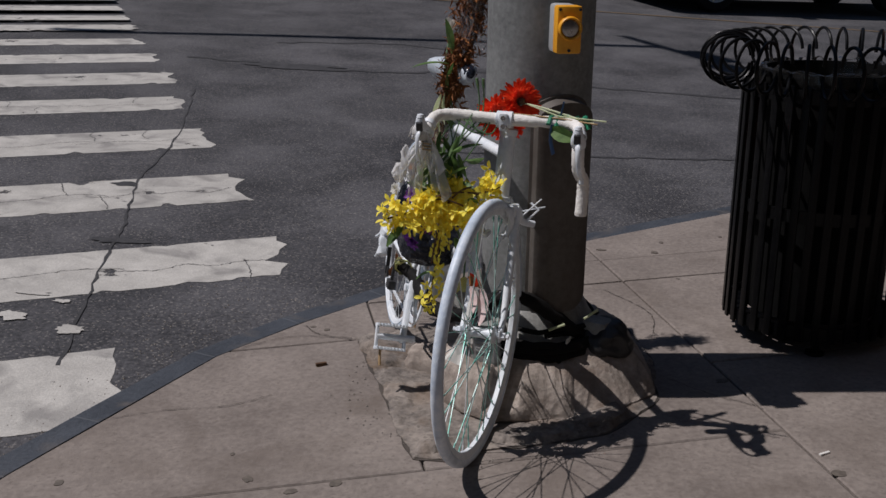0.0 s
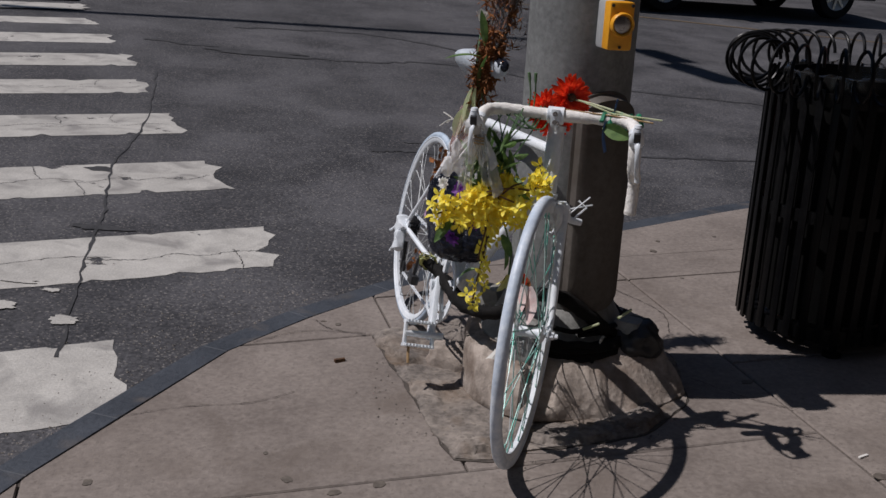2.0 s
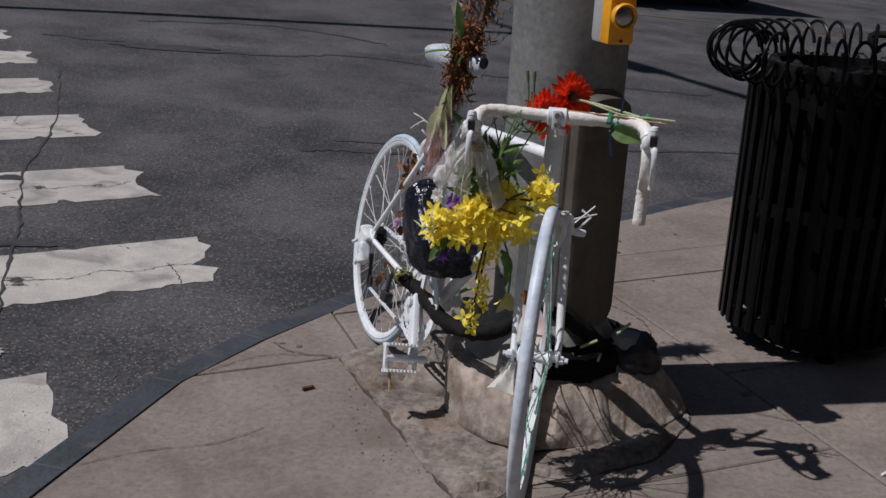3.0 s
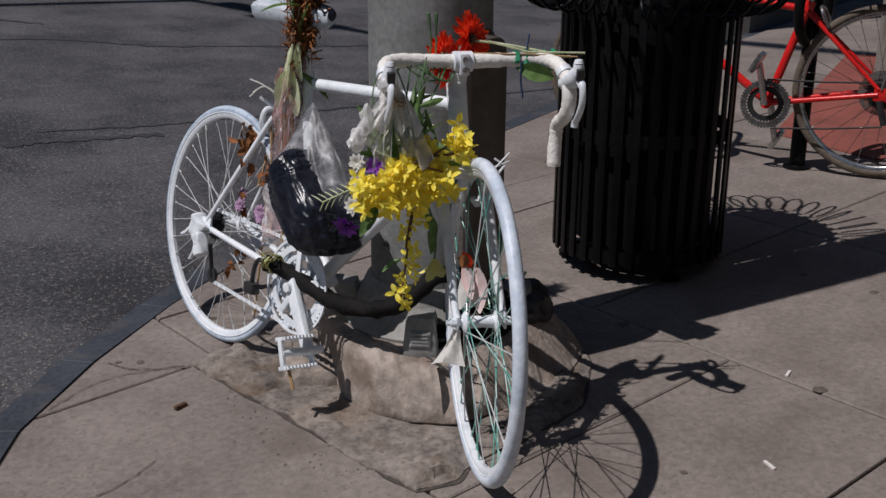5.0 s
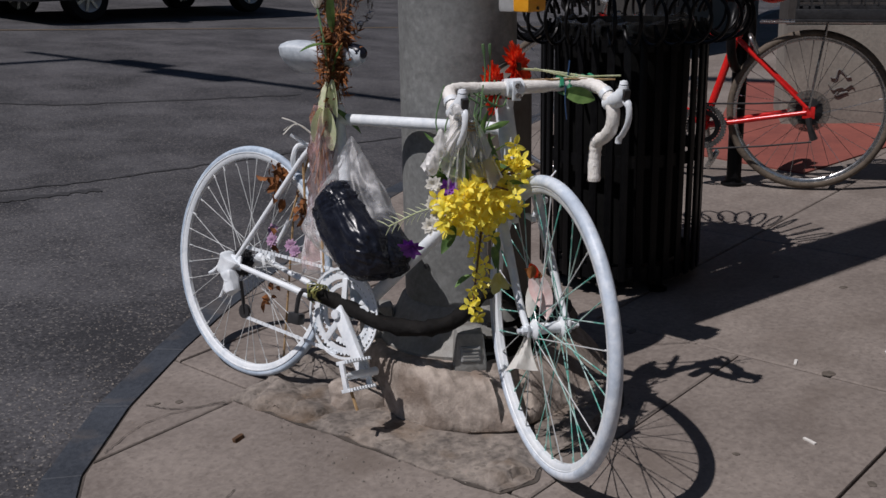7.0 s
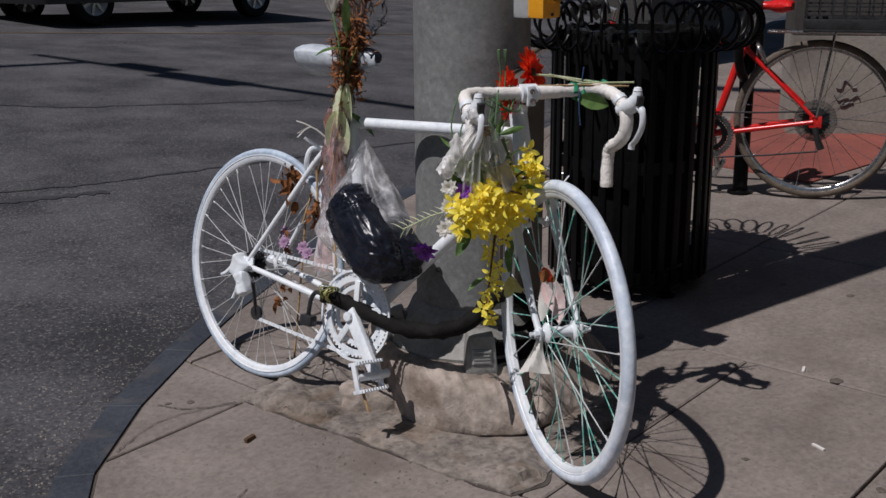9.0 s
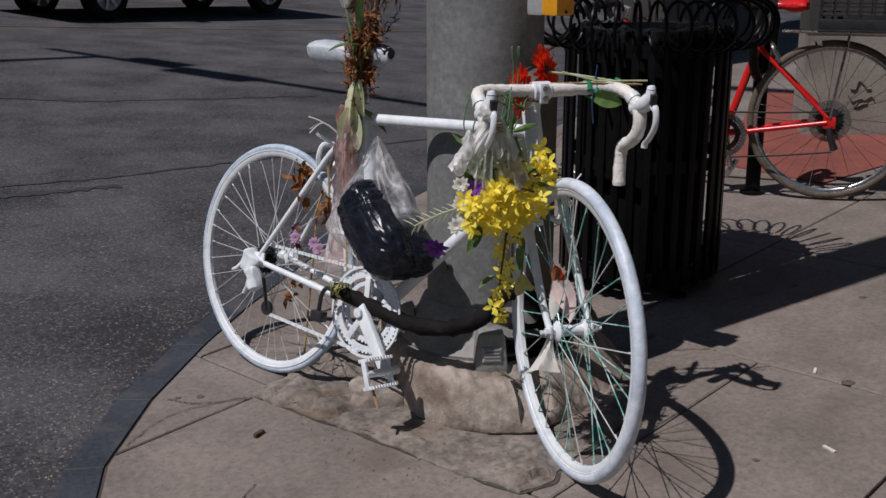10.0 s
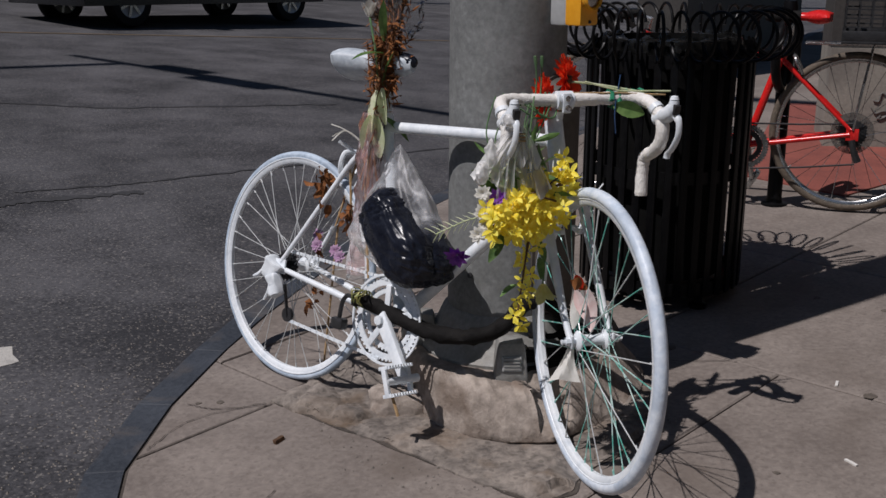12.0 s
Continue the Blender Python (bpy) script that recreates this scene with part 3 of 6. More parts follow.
# ---------- footing under the signal pole ----------
def build_apron():
    poly = [(-0.285, 3.375), (-0.225, 3.13), (-0.178, 2.952), (-0.125, 2.7), (-0.07, 2.515), (0.02, 2.5), (0.1, 2.545), (0.28, 2.575), (0.45, 2.63), (0.615, 2.815), (0.66, 3.1), (0.62, 3.42), (0.3, 3.5), (0.0, 3.48)]
    bm = bmesh.new()
    cx, cy = 0.2, 3.0
    centre = Vector((cx, cy))
    pts = [p for i in range(len(poly)) for p in [Vector(poly[i]).lerp(Vector(poly[(i + 1) % len(poly)]), k / 26) for k in range(26)]]
    fs = [1.0, 0.994, 0.985, 0.972] + [0.96 - 0.0205 * k for k in range(40)]
    verts = []
    for r, f in enumerate(fs):
        row = []
        for p in pts:
            q = centre.lerp(p, f)
            if r < 4:
                q += Vector(noise.noise_vector(Vector((p.x * 19, p.y * 19, 0)))[:2]) * 0.011 + Vector(noise.noise_vector(Vector((p.x * 60, p.y * 60, 4)))[:2]) * 0.004
            x, y = q.x, q.y
            broad = noise.noise(Vector((x * 7, y * 7, 2))) * 0.008
            lumps = noise.fractal(Vector((x * 22, y * 22, 7)), 0.9, 2.1, 4) * 0.0055
            # broken plates: cells that stand at different heights with crevices between
            (d1, d2), cell = noise.voronoi(Vector((x * 6.5 + 0.5 * noise.noise(Vector((x * 9, y * 9, 1))), y * 6.5, 0.0)))[0][:2], noise.voronoi(Vector((x * 6.5 + 0.5 * noise.noise(Vector((x * 9, y * 9, 1))), y * 6.5, 0.0)))[1][0]
            plate = noise.cell(cell * 3.1) * 0.014 - 0.013 * max(0.0, 1 - (d2 - d1) / 0.07)
            # washed-out hollow before the block
            hollow = -0.012 * math.exp(-((x + 0.02) ** 2 / 0.012 + (y - 2.76) ** 2 / 0.02))
            rise = min(1.0, (1.0 - f) / 0.05)
            sunk = max(0.0, min(1.0, (0.86 - f) / 0.2))
            h = 0.002 + rise * (0.016 * (1 - 0.85 * sunk) + (broad + plate) * (1 - 0.6 * sunk) + lumps + hollow)
            # trodden flat where the front wheel stands
            s_, off = (x - 0.098) * 0.331 + (y - 2.54) * 0.943, (x - 0.098) * 0.943 - (y - 2.54) * 0.331
            if abs(s_) < 0.3:
                h = min(h, 0.344 - math.sqrt(0.34 ** 2 - s_ * s_) + max(0.0, abs(off) - 0.03) * 0.35)
            row.append(bm.verts.new((x, y, pave(x, y) + (max(h, 0.0052 + 0.0016 * noise.noise(Vector((x * 50, y * 50, 3)))) if r else -0.012))))
        verts.append(row)
    n = len(pts)
    for a, b in zip(verts, verts[1:]):
        for k in range(n):
            bm.faces.new((a[k], b[k], b[(k + 1) % n], a[(k + 1) % n]))
    bm.faces.new(verts[-1])
    pts2 = [centre.lerp(p, 1.006) + Vector(noise.noise_vector(Vector((p.x * 14, p.y * 14, 5)))[:2]) * 0.012 for p in pts[::4]]
    tagged(part("apron_crack", prism(pts2, lambda x, y: pave(x, y) + 0.0025, lambda x, y: pave(x, y) - 0.02), JOINT, None, "dirt-filled crack round the old concrete"), category="crack", kind="structure")
    o = part("apron", bm, OLD_CONCRETE, None, "broken old concrete apron round the signal pole")
    tagged(o, category="concrete apron", kind="structure")


def build_footing():
    """A raised rough block of concrete with sloping sides, its upper edge worn round."""
    low = [(-0.02, 2.97), (0.008, 2.84), (0.05, 2.762), (0.14, 2.7), (0.34, 2.7), (0.506, 2.765), (0.62, 2.86), (0.635, 3.11), (0.55, 3.32), (0.38, 3.41), (0.14, 3.4), (0.0, 3.2)]
    high = [(0.0, 3.0), (0.035, 2.95), (0.1, 2.915), (0.19, 2.88), (0.35, 2.875), (0.46, 2.89), (0.53, 2.94), (0.55, 3.1), (0.48, 3.26), (0.36, 3.33), (0.17, 3.33), (0.05, 3.18)]
    pts = []
    for i in range(len(low)):
        j = (i + 1) % len(low)
        for k in range(22):
            pts.append((Vector(low[i]).lerp(Vector(low[j]), k / 22), Vector(high[i]).lerp(Vector(high[j]), k / 22)))
    c = Vector((0.265, 3.06))
    bm = bmesh.new()
    rows = []
    for f, h in ((0.08, -0.03), (0.08, 0.0), (0.035, 0.007), (0.0, 0.013), (0.004, 0.026), (0.012, 0.038), (0.03, 0.05), (0.06, 0.064), (0.085, 0.077), (0.12, 0.09), (0.16, 0.1), (0.21, 0.11), (0.27, 0.119), (0.35, 0.126), (0.45, 0.132), (0.56, 0.137), (0.66, 0.14), (0.78, 0.142), (1.0, 0.144)):
        row = []
        for a, b in pts:
            q = a.lerp(b, f)
            k = noise.noise(Vector((q.x * 6, q.y * 6, h * 8)))
            k2 = noise.noise(Vector((a.x * 34, a.y * 34, h * 9)))
            k3 = noise.fractal(Vector((a.x * 70, a.y * 70, h * 26)), 0.8, 2.1, 5)
            side = max(0.0, min(1.0, (a.x - 0.24) / 0.16))
            hh = h + (0.014 + 0.13 * f - h) * side if h > 0.013 else h
            q = q + (q - c) * (0.03 * k + (0.009 * k2 + 0.007 * k3) * (1 - 0.6 * side))
            z = pave(q.x, q.y) + hh * (1 + 0.08 * k) + 0.003 * k2 + 0.003 * k3
            # worn hollow where the front wheel stands against the block
            s, off = (q.x - 0.098) * 0.331 + (q.y - 2.54) * 0.943, (q.x - 0.098) * 0.943 - (q.y - 2.54) * 0.331
            if 0 < s < 0.3 and abs(off) < 0.045:
                z = min(z, 0.338 - math.sqrt(0.34 ** 2 - s * s))
            row.append(bm.verts.new((q.x, q.y, z)))
        rows.append(row)
    n = len(pts)
    for a, b in zip(rows, rows[1:]):
        for k in range(n):
            bm.faces.new((a[k], a[(k + 1) % n], b[(k + 1) % n], b[k]))
    bm.faces.new(rows[-1])
    o = part("footing", bm, FOOTING, None, "rough raised concrete block under the pole")
    tagged(o, category="concrete block", kind="structure")


def build_chunk():
    """A low broken lump of the same concrete beside the block, half sunk in the apron."""
    bm = bmesh.new()
    bmesh.ops.create_uvsphere(bm, u_segments=64, v_segments=32, radius=1)
    for v in bm.verts:
        p = Vector([math.copysign(abs(c) ** 0.7, c) for c in v.co])
        k = 1 + 0.16 * noise.noise(p * 1.3 + Vector((3.0, 0, 0))) + 0.05 * noise.fractal(p * 4, 0.9, 2.1, 4)
        v.co = Vector((p.x * 0.085 * k, p.y * 0.062 * k, p.z * 0.052 * k))
    bmesh.ops.transform(bm, matrix=pose(-0.03, 3.12, pave(-0.03, 3.12) + 0.015, 0, 0, -35), verts=bm.verts)
    tagged(part("broken_block", bm, FOOTING, None, "low broken lump of concrete beside the pole footing"), category="concrete block", kind="structure")


build_apron()
build_footing()
build_chunk()


# ---------- signal pole ----------
PC = Vector((0.265, 3.059, 0.0))


def build_pole():
    p = thing("signal_pole", (PC.x, PC.y, 0.14), "grey galvanised steel signal pole on a cast base", "signal pole")
    part("shaft", lathe([(0.15, 0.14), (0.149, 1.2), (0.12, 6.0), (0.095, 9.6), (0.0, 9.62)], 48, Matrix.Translation(PC)), GALV, p)
    part("base_casting", lathe([(0.222, 0.13), (0.225, 0.165), (0.212, 0.178), (0.19, 0.205), (0.174, 0.235), (0.162, 0.262), (0.151, 0.272)], 40, Matrix.Translation(PC)), CAST, p)
    for i, a in enumerate((236, 326, 56, 146)):
        d = Vector((math.cos(radians(a)), math.sin(radians(a)), 0))
        m = axes(PC + d * 0.225 + Vector((0, 0, 0.192)), Vector((-d.y, d.x, 0)), -d, Vector((0, 0, 1)))
        bx = part("bolt_cover", block((0.088, 0.1, 0.105), m, 0.016, taper=0.76), CAST, p)
        part("cover_plate", block((0.05, 0.006, 0.04), m @ Matrix.Translation((0, -0.045, 0.0)) @ pose(0, 0, 0, -8), 0.004), GREY_BOX, bx)
        for k in range(4):
            part("plate_rib", block((0.04, 0.004, 0.004), m @ Matrix.Translation((0, -0.049, -0.013 + 0.009 * k)) @ pose(0, 0, 0, -8)), CAST, bx)
    # arched access cover standing proud of the shaft, with a flange round it
    outline = [(math.cos(radians(a)), 0.825 + 0.05 * math.sin(radians(a))) for a in range(0, 181, 9)]
    outline += [(-1.0, 0.825 - 0.5 * k / 8) for k in range(1, 8)]
    outline += [(math.cos(radians(a)), 0.325 + 0.05 * math.sin(radians(a))) for a in range(180, 361, 9)]
    outline += [(1.0, 0.325 + 0.5 * k / 8) for k in range(1, 8)]
    bm = bmesh.new()
    rings = []
    for k, r in ((1.3, 0.148), (1.28, 0.154), (1.16, 0.155), (1.14, 0.158), (1.04, 0.178), (1.0, 0.184), (0.9, 0.187), (0.5, 0.188), (0.1, 0.188)):
        ring = []
        for u, z in outline:
            a = radians(-67 + 27 * u * k)
            zz = 0.575 + (z - 0.575) * (1 + (k - 1) * 0.2 if k > 0.95 else k)
            ring.append(bm.verts.new((PC.x + r * math.cos(a), PC.y + r * math.sin(a), zz)))
        rings.append(ring)
    for ra, rb_ in zip(rings, rings[1:]):
        for k in range(len(ra)):
            bm.faces.new((ra[k], ra[(k + 1) % len(ra)], rb_[(k + 1) % len(ra)], rb_[k]))
    bm.faces.new(rings[-1])
    part("access_cover", bm, COVER, p, "arched raised brownish access cover, colour darkened for shade")
    part("screw", lathe([(0.0, 0.0), (0.007, 0.0), (0.007, 0.005), (0.0, 0.006)], 10, facing((0.119, 3.015, 0.378), (-0.96, -0.28, 0))), BLACK_PLASTIC, p)
    # push button on its grey bracket
    b = Vector((0.31, 2.885, 1.073))
    d = Vector((0.12, -0.993, 0))
    side = Vector((-d.y, d.x, 0))
    m = axes(b, side, d, Vector((0, 0, 1)))
    part("bracket", block((0.058, 0.09, 0.125), m @ Matrix.Translation((-0.004, -0.026, 0)), 0.01), GREY_BOX, p)
    btn = part("push_button_box", block((0.066, 0.05, 0.122), m @ Matrix.Translation((0, 0.04, 0)), 0.008), SIGNAL_YELLOW, p, "yellow push-button box")
    fm = m @ Matrix.Translation((0, 0.065, 0.005)) @ pose(0, 0, 0, -90)
    part("bezel", lathe([(0.031, 0.0), (0.031, 0.012), (0.028, 0.016), (0.024, 0.012), (0.024, 0.004), (0.0, 0.004)], 28, fm), SIGNAL_YELLOW, btn)
    part("button", lathe([(0.022, 0.0), (0.022, 0.008), (0.012, 0.012), (0.0, 0.012)], 24, fm), STEEL, btn)
    for sx, sz in ((-0.026, 0.052), (0.026, 0.052), (0.0, -0.052)):
        part("screw", lathe([(0.004, 0), (0.004, 0.004), (0, 0.005)], 8, m @ Matrix.Translation((sx, 0.064, sz)) @ pose(0, 0, 0, -90)), BLACK_PLASTIC, btn)
    # long arm over the road with its lamps: known by its shadow
    a, across = Vector((-0.41, 0.912, 0)), Vector((0.912, 0.41, 0))
    arm = part("mast_arm", tube([PC + Vector((0, 0, 9.0)), PC + a * 4 + across * 0.17 + Vector((0, 0, 9.2)), PC + a * 10.3 + across * 0.17 + Vector((0, 0, 9.3))], [0.095, 0.085, 0.062], 10), GALV, p)
    for k, o, ln, wd in ((8.15, 0.14, 0.9, 0.3), (9.0, 0.36, 0.65, 0.26)):
        part("lamp_head", block((wd, ln, 0.2), axes(PC + a * k + across * o + Vector((0, 0, 9.18)), across, a, Vector((0, 0, 1))), 0.03), GREY_BOX, arm)
    end = PC + a * 9.6 + across * 0.17 + Vector((0, 0, 9.3))
    part("side_bar", tube([end - Vector((0.97, 0.21, 0)) * 6, end], 0.075, 8), GALV, arm)


build_pole()


# ---------- bicycles ----------
F3, L3, U3 = Vector((0.2399471, -0.97078597, 0)), Vector((0.95294989, 0.23553859, -0.190809)), Vector((0.18523469, 0.04578406, 0.98162718))
ORG = Vector((-0.180683, 3.504754, -0.001882))


def B(x, y, z):
    """A point in the lie of the white bicycle: ahead, to its left, up along its lean."""
    return ORG + F3 * x + L3 * y + U3 * z


def wheel(parent, name, m, R, tread, tyre_mat, rim_mat, spoke_mats, hub_mat, count=36, spoke_r=0.0014, label=""):
    """A spoked wheel; its axle is z of m."""
    w = finish(new(name), parent, m)
    tagged(w, label)
    prof = [(R + tread * math.cos(a), tread * math.sin(a)) for a in (2 * math.pi * k / 12 for k in range(12))]
    part_in = lambda nm, bm, mat: shared(nm, to_mesh(nm, bm, mat), w, m)
    part_in("tyre", lathe(prof, 96, closed=True), tyre_mat)
    r0 = R - tread * 0.55
    part_in("rim", lathe([(r0, 0.0115), (r0 - 0.003, 0.0115), (r0 - 0.004, 0.0098), (r0 - 0.013, 0.009), (r0 - 0.018, 0.005), (r0 - 0.018, -0.005), (r0 - 0.013, -0.009), (r0 - 0.004, -0.0098), (r0 - 0.003, -0.0115), (r0, -0.0115)], 96, closed=True), rim_mat)
    part_in("hub", lathe([(0.0, -0.062), (0.007, -0.062), (0.007, -0.04), (0.014, -0.04), (0.023, -0.034), (0.023, -0.03), (0.014, -0.026), (0.012, 0), (0.014, 0.026), (0.023, 0.03), (0.023, 0.034), (0.014, 0.04), (0.007, 0.04), (0.007, 0.062), (0.0, 0.062)], 20), hub_mat)
    meshes = []
    for sgn in (1, -1):
        for lead in (1, -1):
            a = radians(62) * lead
            bm = tube([(0.021 * math.cos(a), 0.021 * math.sin(a), 0.032 * sgn), (r0 - 0.017, 0, 0.003 * sgn)], spoke_r, 5)
            bm2 = lathe([(0.0022, -0.014), (0.0022, 0.0), (0.0018, 0.003)], 6, Matrix.Translation((r0 - 0.018, 0, 0.003 * sgn)) @ pose(0, 0, 0, 0, 90), bm=bm)
            meshes.append(to_mesh("spoke", bm2, spoke_mats[len(meshes) % len(spoke_mats)]))
    for k in range(count):
        shared("spoke", meshes[k % 4], w, m @ pose(0, 0, 0, 0, 0, 360 * k / count))
    return w


def lug(bm, p, d, r, h):
    return lathe([(0, -h), (r, -h), (r, h), (0, h)], 16, facing(p, d), bm=bm)


bike = thing("white_bicycle", (-0.05, 3.0, 0.0), "ghost bicycle painted all white, leaning on the pole", "bicycle")


def build_frame():
    bb, st, ht, hb = B(0.412, 0, 0.268), B(0.282, 0, 0.778), B(0.797, 0, 0.835), B(0.848, 0, 0.668)
    bm = tube([B(0.298, 0, 0.755), B(0.81, 0, 0.776)], 0.0145, 14)
    tube([bb, B(0.836, 0, 0.695)], 0.0165, 14, bm=bm)
    tube([bb, st], 0.0150, 14, bm=bm)
    tube([ht, hb], 0.0215, 18, bm=bm)
    lug(bm, ht, U3, 0.025, 0.008), lug(bm, hb, U3, 0.0255, 0.008)
    lathe([(0, -0.036), (0.021, -0.036), (0.021, 0.036), (0, 0.036)], 18, facing(bb, L3), bm=bm)
    lug(bm, B(0.284, 0, 0.77), (st - bb), 0.0185, 0.014)
    for s in (-1, 1):
        tube([B(0.288, 0.02 * s, 0.752), B(0.2, 0.036 * s, 0.64), B(0.01, 0.064 * s, 0.345)], [0.0085, 0.008, 0.0065], 10, bm=bm)
        tube([B(0.4, 0.022 * s, 0.268), B(0.25, 0.04 * s, 0.29), B(0.01, 0.064 * s, 0.328)], [0.011, 0.0095, 0.0075], 10, bm=bm)
        block((0.05, 0.006, 0.04), axes(B(0.005, 0.064 * s, 0.333), F3, L3, U3), 0.002, bm=bm)
    tube([B(0.21, -0.038, 0.655), B(0.21, 0.038, 0.655)], 0.006, 8, bm=bm)
    part("frame", bm, WHITE, bike, "white-painted steel frame")
    part("seat_post", tube([st, B(0.255, 0, 0.905)], 0.0128, 12), WHITE, bike)
    # saddle: broad tail, narrow nose
    bm = bmesh.new()
    rows = []
    for t in [(i / 18) ** 1.6 for i in range(19)]:
        x = 0.112 + 0.239 * t
        w = 0.072 * (1 - t) ** 1.3 + 0.02
        w *= min(1, math.sqrt(max(0.0, 1 - (1 - min(1, t / 0.14)) ** 2)) + 0.12) * (1 if t < 0.95 else 0.7)
        h = (0.056 - 0.026 * t) * min(1, 0.12 + 0.88 * math.sqrt(max(0.0, 1 - (1 - min(1, t / 0.16)) ** 2))) * (1 if t < 0.95 else 0.75)
        z = 0.914 + 0.008 * (1 - t) ** 2 + 0.012 * t
        rows.append([bm.verts.new(B(x, w * math.cos(a), z + (h * 0.55 * math.sin(a) if math.sin(a) > 0 else h * 1.1 * math.sin(a)))) for a in (2 * math.pi * k / 16 for k in range(16))])
    for a, b in zip(rows, rows[1:]):
        for k in range(16):
            bm.faces.new((a[k], a[(k + 1) % 16], b[(k + 1) % 16], b[k]))
    bm.faces.new(rows[0][::-1]), bm.faces.new(rows[-1])
    sad = part("saddle", bm, SADDLE, bike, "dull white-painted saddle")
    part("nose_patch", lathe([(0.0, 0.024), (0.012, 0.021), (0.02, 0.012), (0.024, 0.0), (0.026, -0.025), (0.0265, -0.045)], 14, facing(B(0.328, 0, 0.926), F3) @ Matrix.Diagonal((0.9, 0.95, 1.3, 1))), DARK_BAG, sad, "dark worn saddle nose")
    for s in (-1, 1):
        part("rail", tube(smooth_path([B(0.1, 0.03 * s, 0.905), B(0.18, 0.022 * s, 0.893), B(0.26, 0.022 * s, 0.893), B(0.32, 0.012 * s, 0.91)], 4), 0.0035, 6), CHROME, sad)


build_frame()
RN = Vector((math.cos(radians(191.3)) * math.cos(radians(9.5)), math.sin(radians(191.3)) * math.cos(radians(9.5)), math.sin(radians(9.5))))
RM = facing(Vector((-0.119, 3.52, 0.323)), RN)
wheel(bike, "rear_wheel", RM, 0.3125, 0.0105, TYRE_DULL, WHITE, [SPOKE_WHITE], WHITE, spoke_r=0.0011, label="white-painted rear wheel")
FC = Vector((0.098, 2.54, 0.347))
FN = Vector((math.cos(radians(160.65)) * math.cos(radians(1.3)), math.sin(radians(160.65)) * math.cos(radians(1.3)), math.sin(radians(1.3))))
FM = facing(FC, FN)
wheel(bike, "front_wheel", FM, 0.3255, 0.0145, TYRE_WHITE, WHITE, [SPOKE_GREEN, SPOKE_WHITE, SPOKE_GREEN, SPOKE_GREEN], WHITE, label="white-painted front wheel with teal spokes")


def build_fork():
    crown = B(0.858, 0, 0.642)
    bm = bmesh.new()
    block((0.05, 0.1, 0.03), axes(crown, FN.cross(Vector((0, 0, 1))).normalized(), FN, Vector((0, 0, 1))), 0.008, bm=bm)
    tube([B(0.846, 0, 0.672), crown], 0.019, 14, bm=bm)
    for s in (-1, 1):
        a, e = crown + FN * 0.047 * s, FC + FN * 0.05 * s
        ahead = Vector((-0.331, -0.943, 0))
        mid1, mid2 = a.lerp(e, 0.5) - ahead * 0.008, a.lerp(e, 0.82) - ahead * 0.012
        tube(smooth_path([a, mid1, mid2, e], 5), [0.0125 - 0.0052 * i / 15 for i in range(16)], 10, bm=bm)
        block((0.02, 0.006, 0.03), axes(e, ahead, FN, Vector((0, 0, 1))), 0.002, bm=bm)
    part("fork", bm, WHITE, bike)
    for s in (-1, 1):
        part("axle_nut", lathe([(0, 0), (0.0095, 0), (0.0095, 0.01), (0.006, 0.013), (0.006, 0.02), (0, 0.021)], 6, facing(FC + FN * 0.053 * s, FN * s)), WHITE, bike)
    # front brake
    bm = bmesh.new()
    c = crown + Vector((0.331, 0.943, 0)) * -0.035 + Vector((0, 0, -0.005))
    for s in (-1, 1):
        tube(smooth_path([c + Vector((0, 0, 0.01)), c + FN * 0.035 * s + Vector((0, 0, 0.012)), c + FN * 0.042 * s + Vector((0, 0, -0.02)), c + FN * 0.03 * s + Vector((0, 0, -0.055))], 4), 0.007, 8, bm=bm)
        block((0.045, 0.012, 0.012), axes(c + FN * 0.022 * s + Vector((0, 0, -0.055)), Vector((-0.331, -0.943, 0)), FN, Vector((0, 0, 1))), 0.003, bm=bm)
    part("front_brake", bm, WHITE, bike)
    # cut cable stub and brake arm sticking out beside the crown
    bm = tube(smooth_path([crown + Vector((0.02, 0.0, 0.0)), Vector((0.19, 2.68, 0.635)), Vector((0.2, 2.69, 0.6)), Vector((0.235, 2.7, 0.588))], 5), 0.009, 8)
    tube([Vector((0.2, 2.69, 0.625)), Vector((0.262, 2.7, 0.635))], 0.002, 5, bm=bm)
    tube([Vector((0.2, 2.69, 0.61)), Vector((0.25, 2.68, 0.66))], 0.002, 5, bm=bm)
    tube([Vector((0.215, 2.69, 0.6)), Vector((0.245, 2.69, 0.63)), Vector((0.225, 2.7, 0.645))], 0.003, 5, bm=bm)
    part("brake_arm", bm, WHITE, bike)
    # rear brake
    bm = bmesh.new()
    for s in (-1, 1):
        tube(smooth_path([B(0.19, 0, 0.675), B(0.18, 0.035 * s, 0.672), B(0.172, 0.04 * s, 0.64), B(0.165, 0.028 * s, 0.615)], 4), 0.007, 8, bm=bm)
    tube([B(0.19, -0.02, 0.68), B(0.165, -0.05, 0.7)], 0.005, 6, bm=bm)
    part("rear_brake", bm, WHITE, bike)


build_fork()
CL = Vector((0.153, 2.722, 0.857))
S3, H3, Z3 = Vector((0.967, -0.255, -0.02)).normalized(), Vector((-0.255, -0.967, 0)), Vector((0, 0, 1))


def H(s, h, z):
    """A point about the handlebar clamp: sideways, ahead, up."""
    return CL + S3 * s + H3 * h + Z3 * z


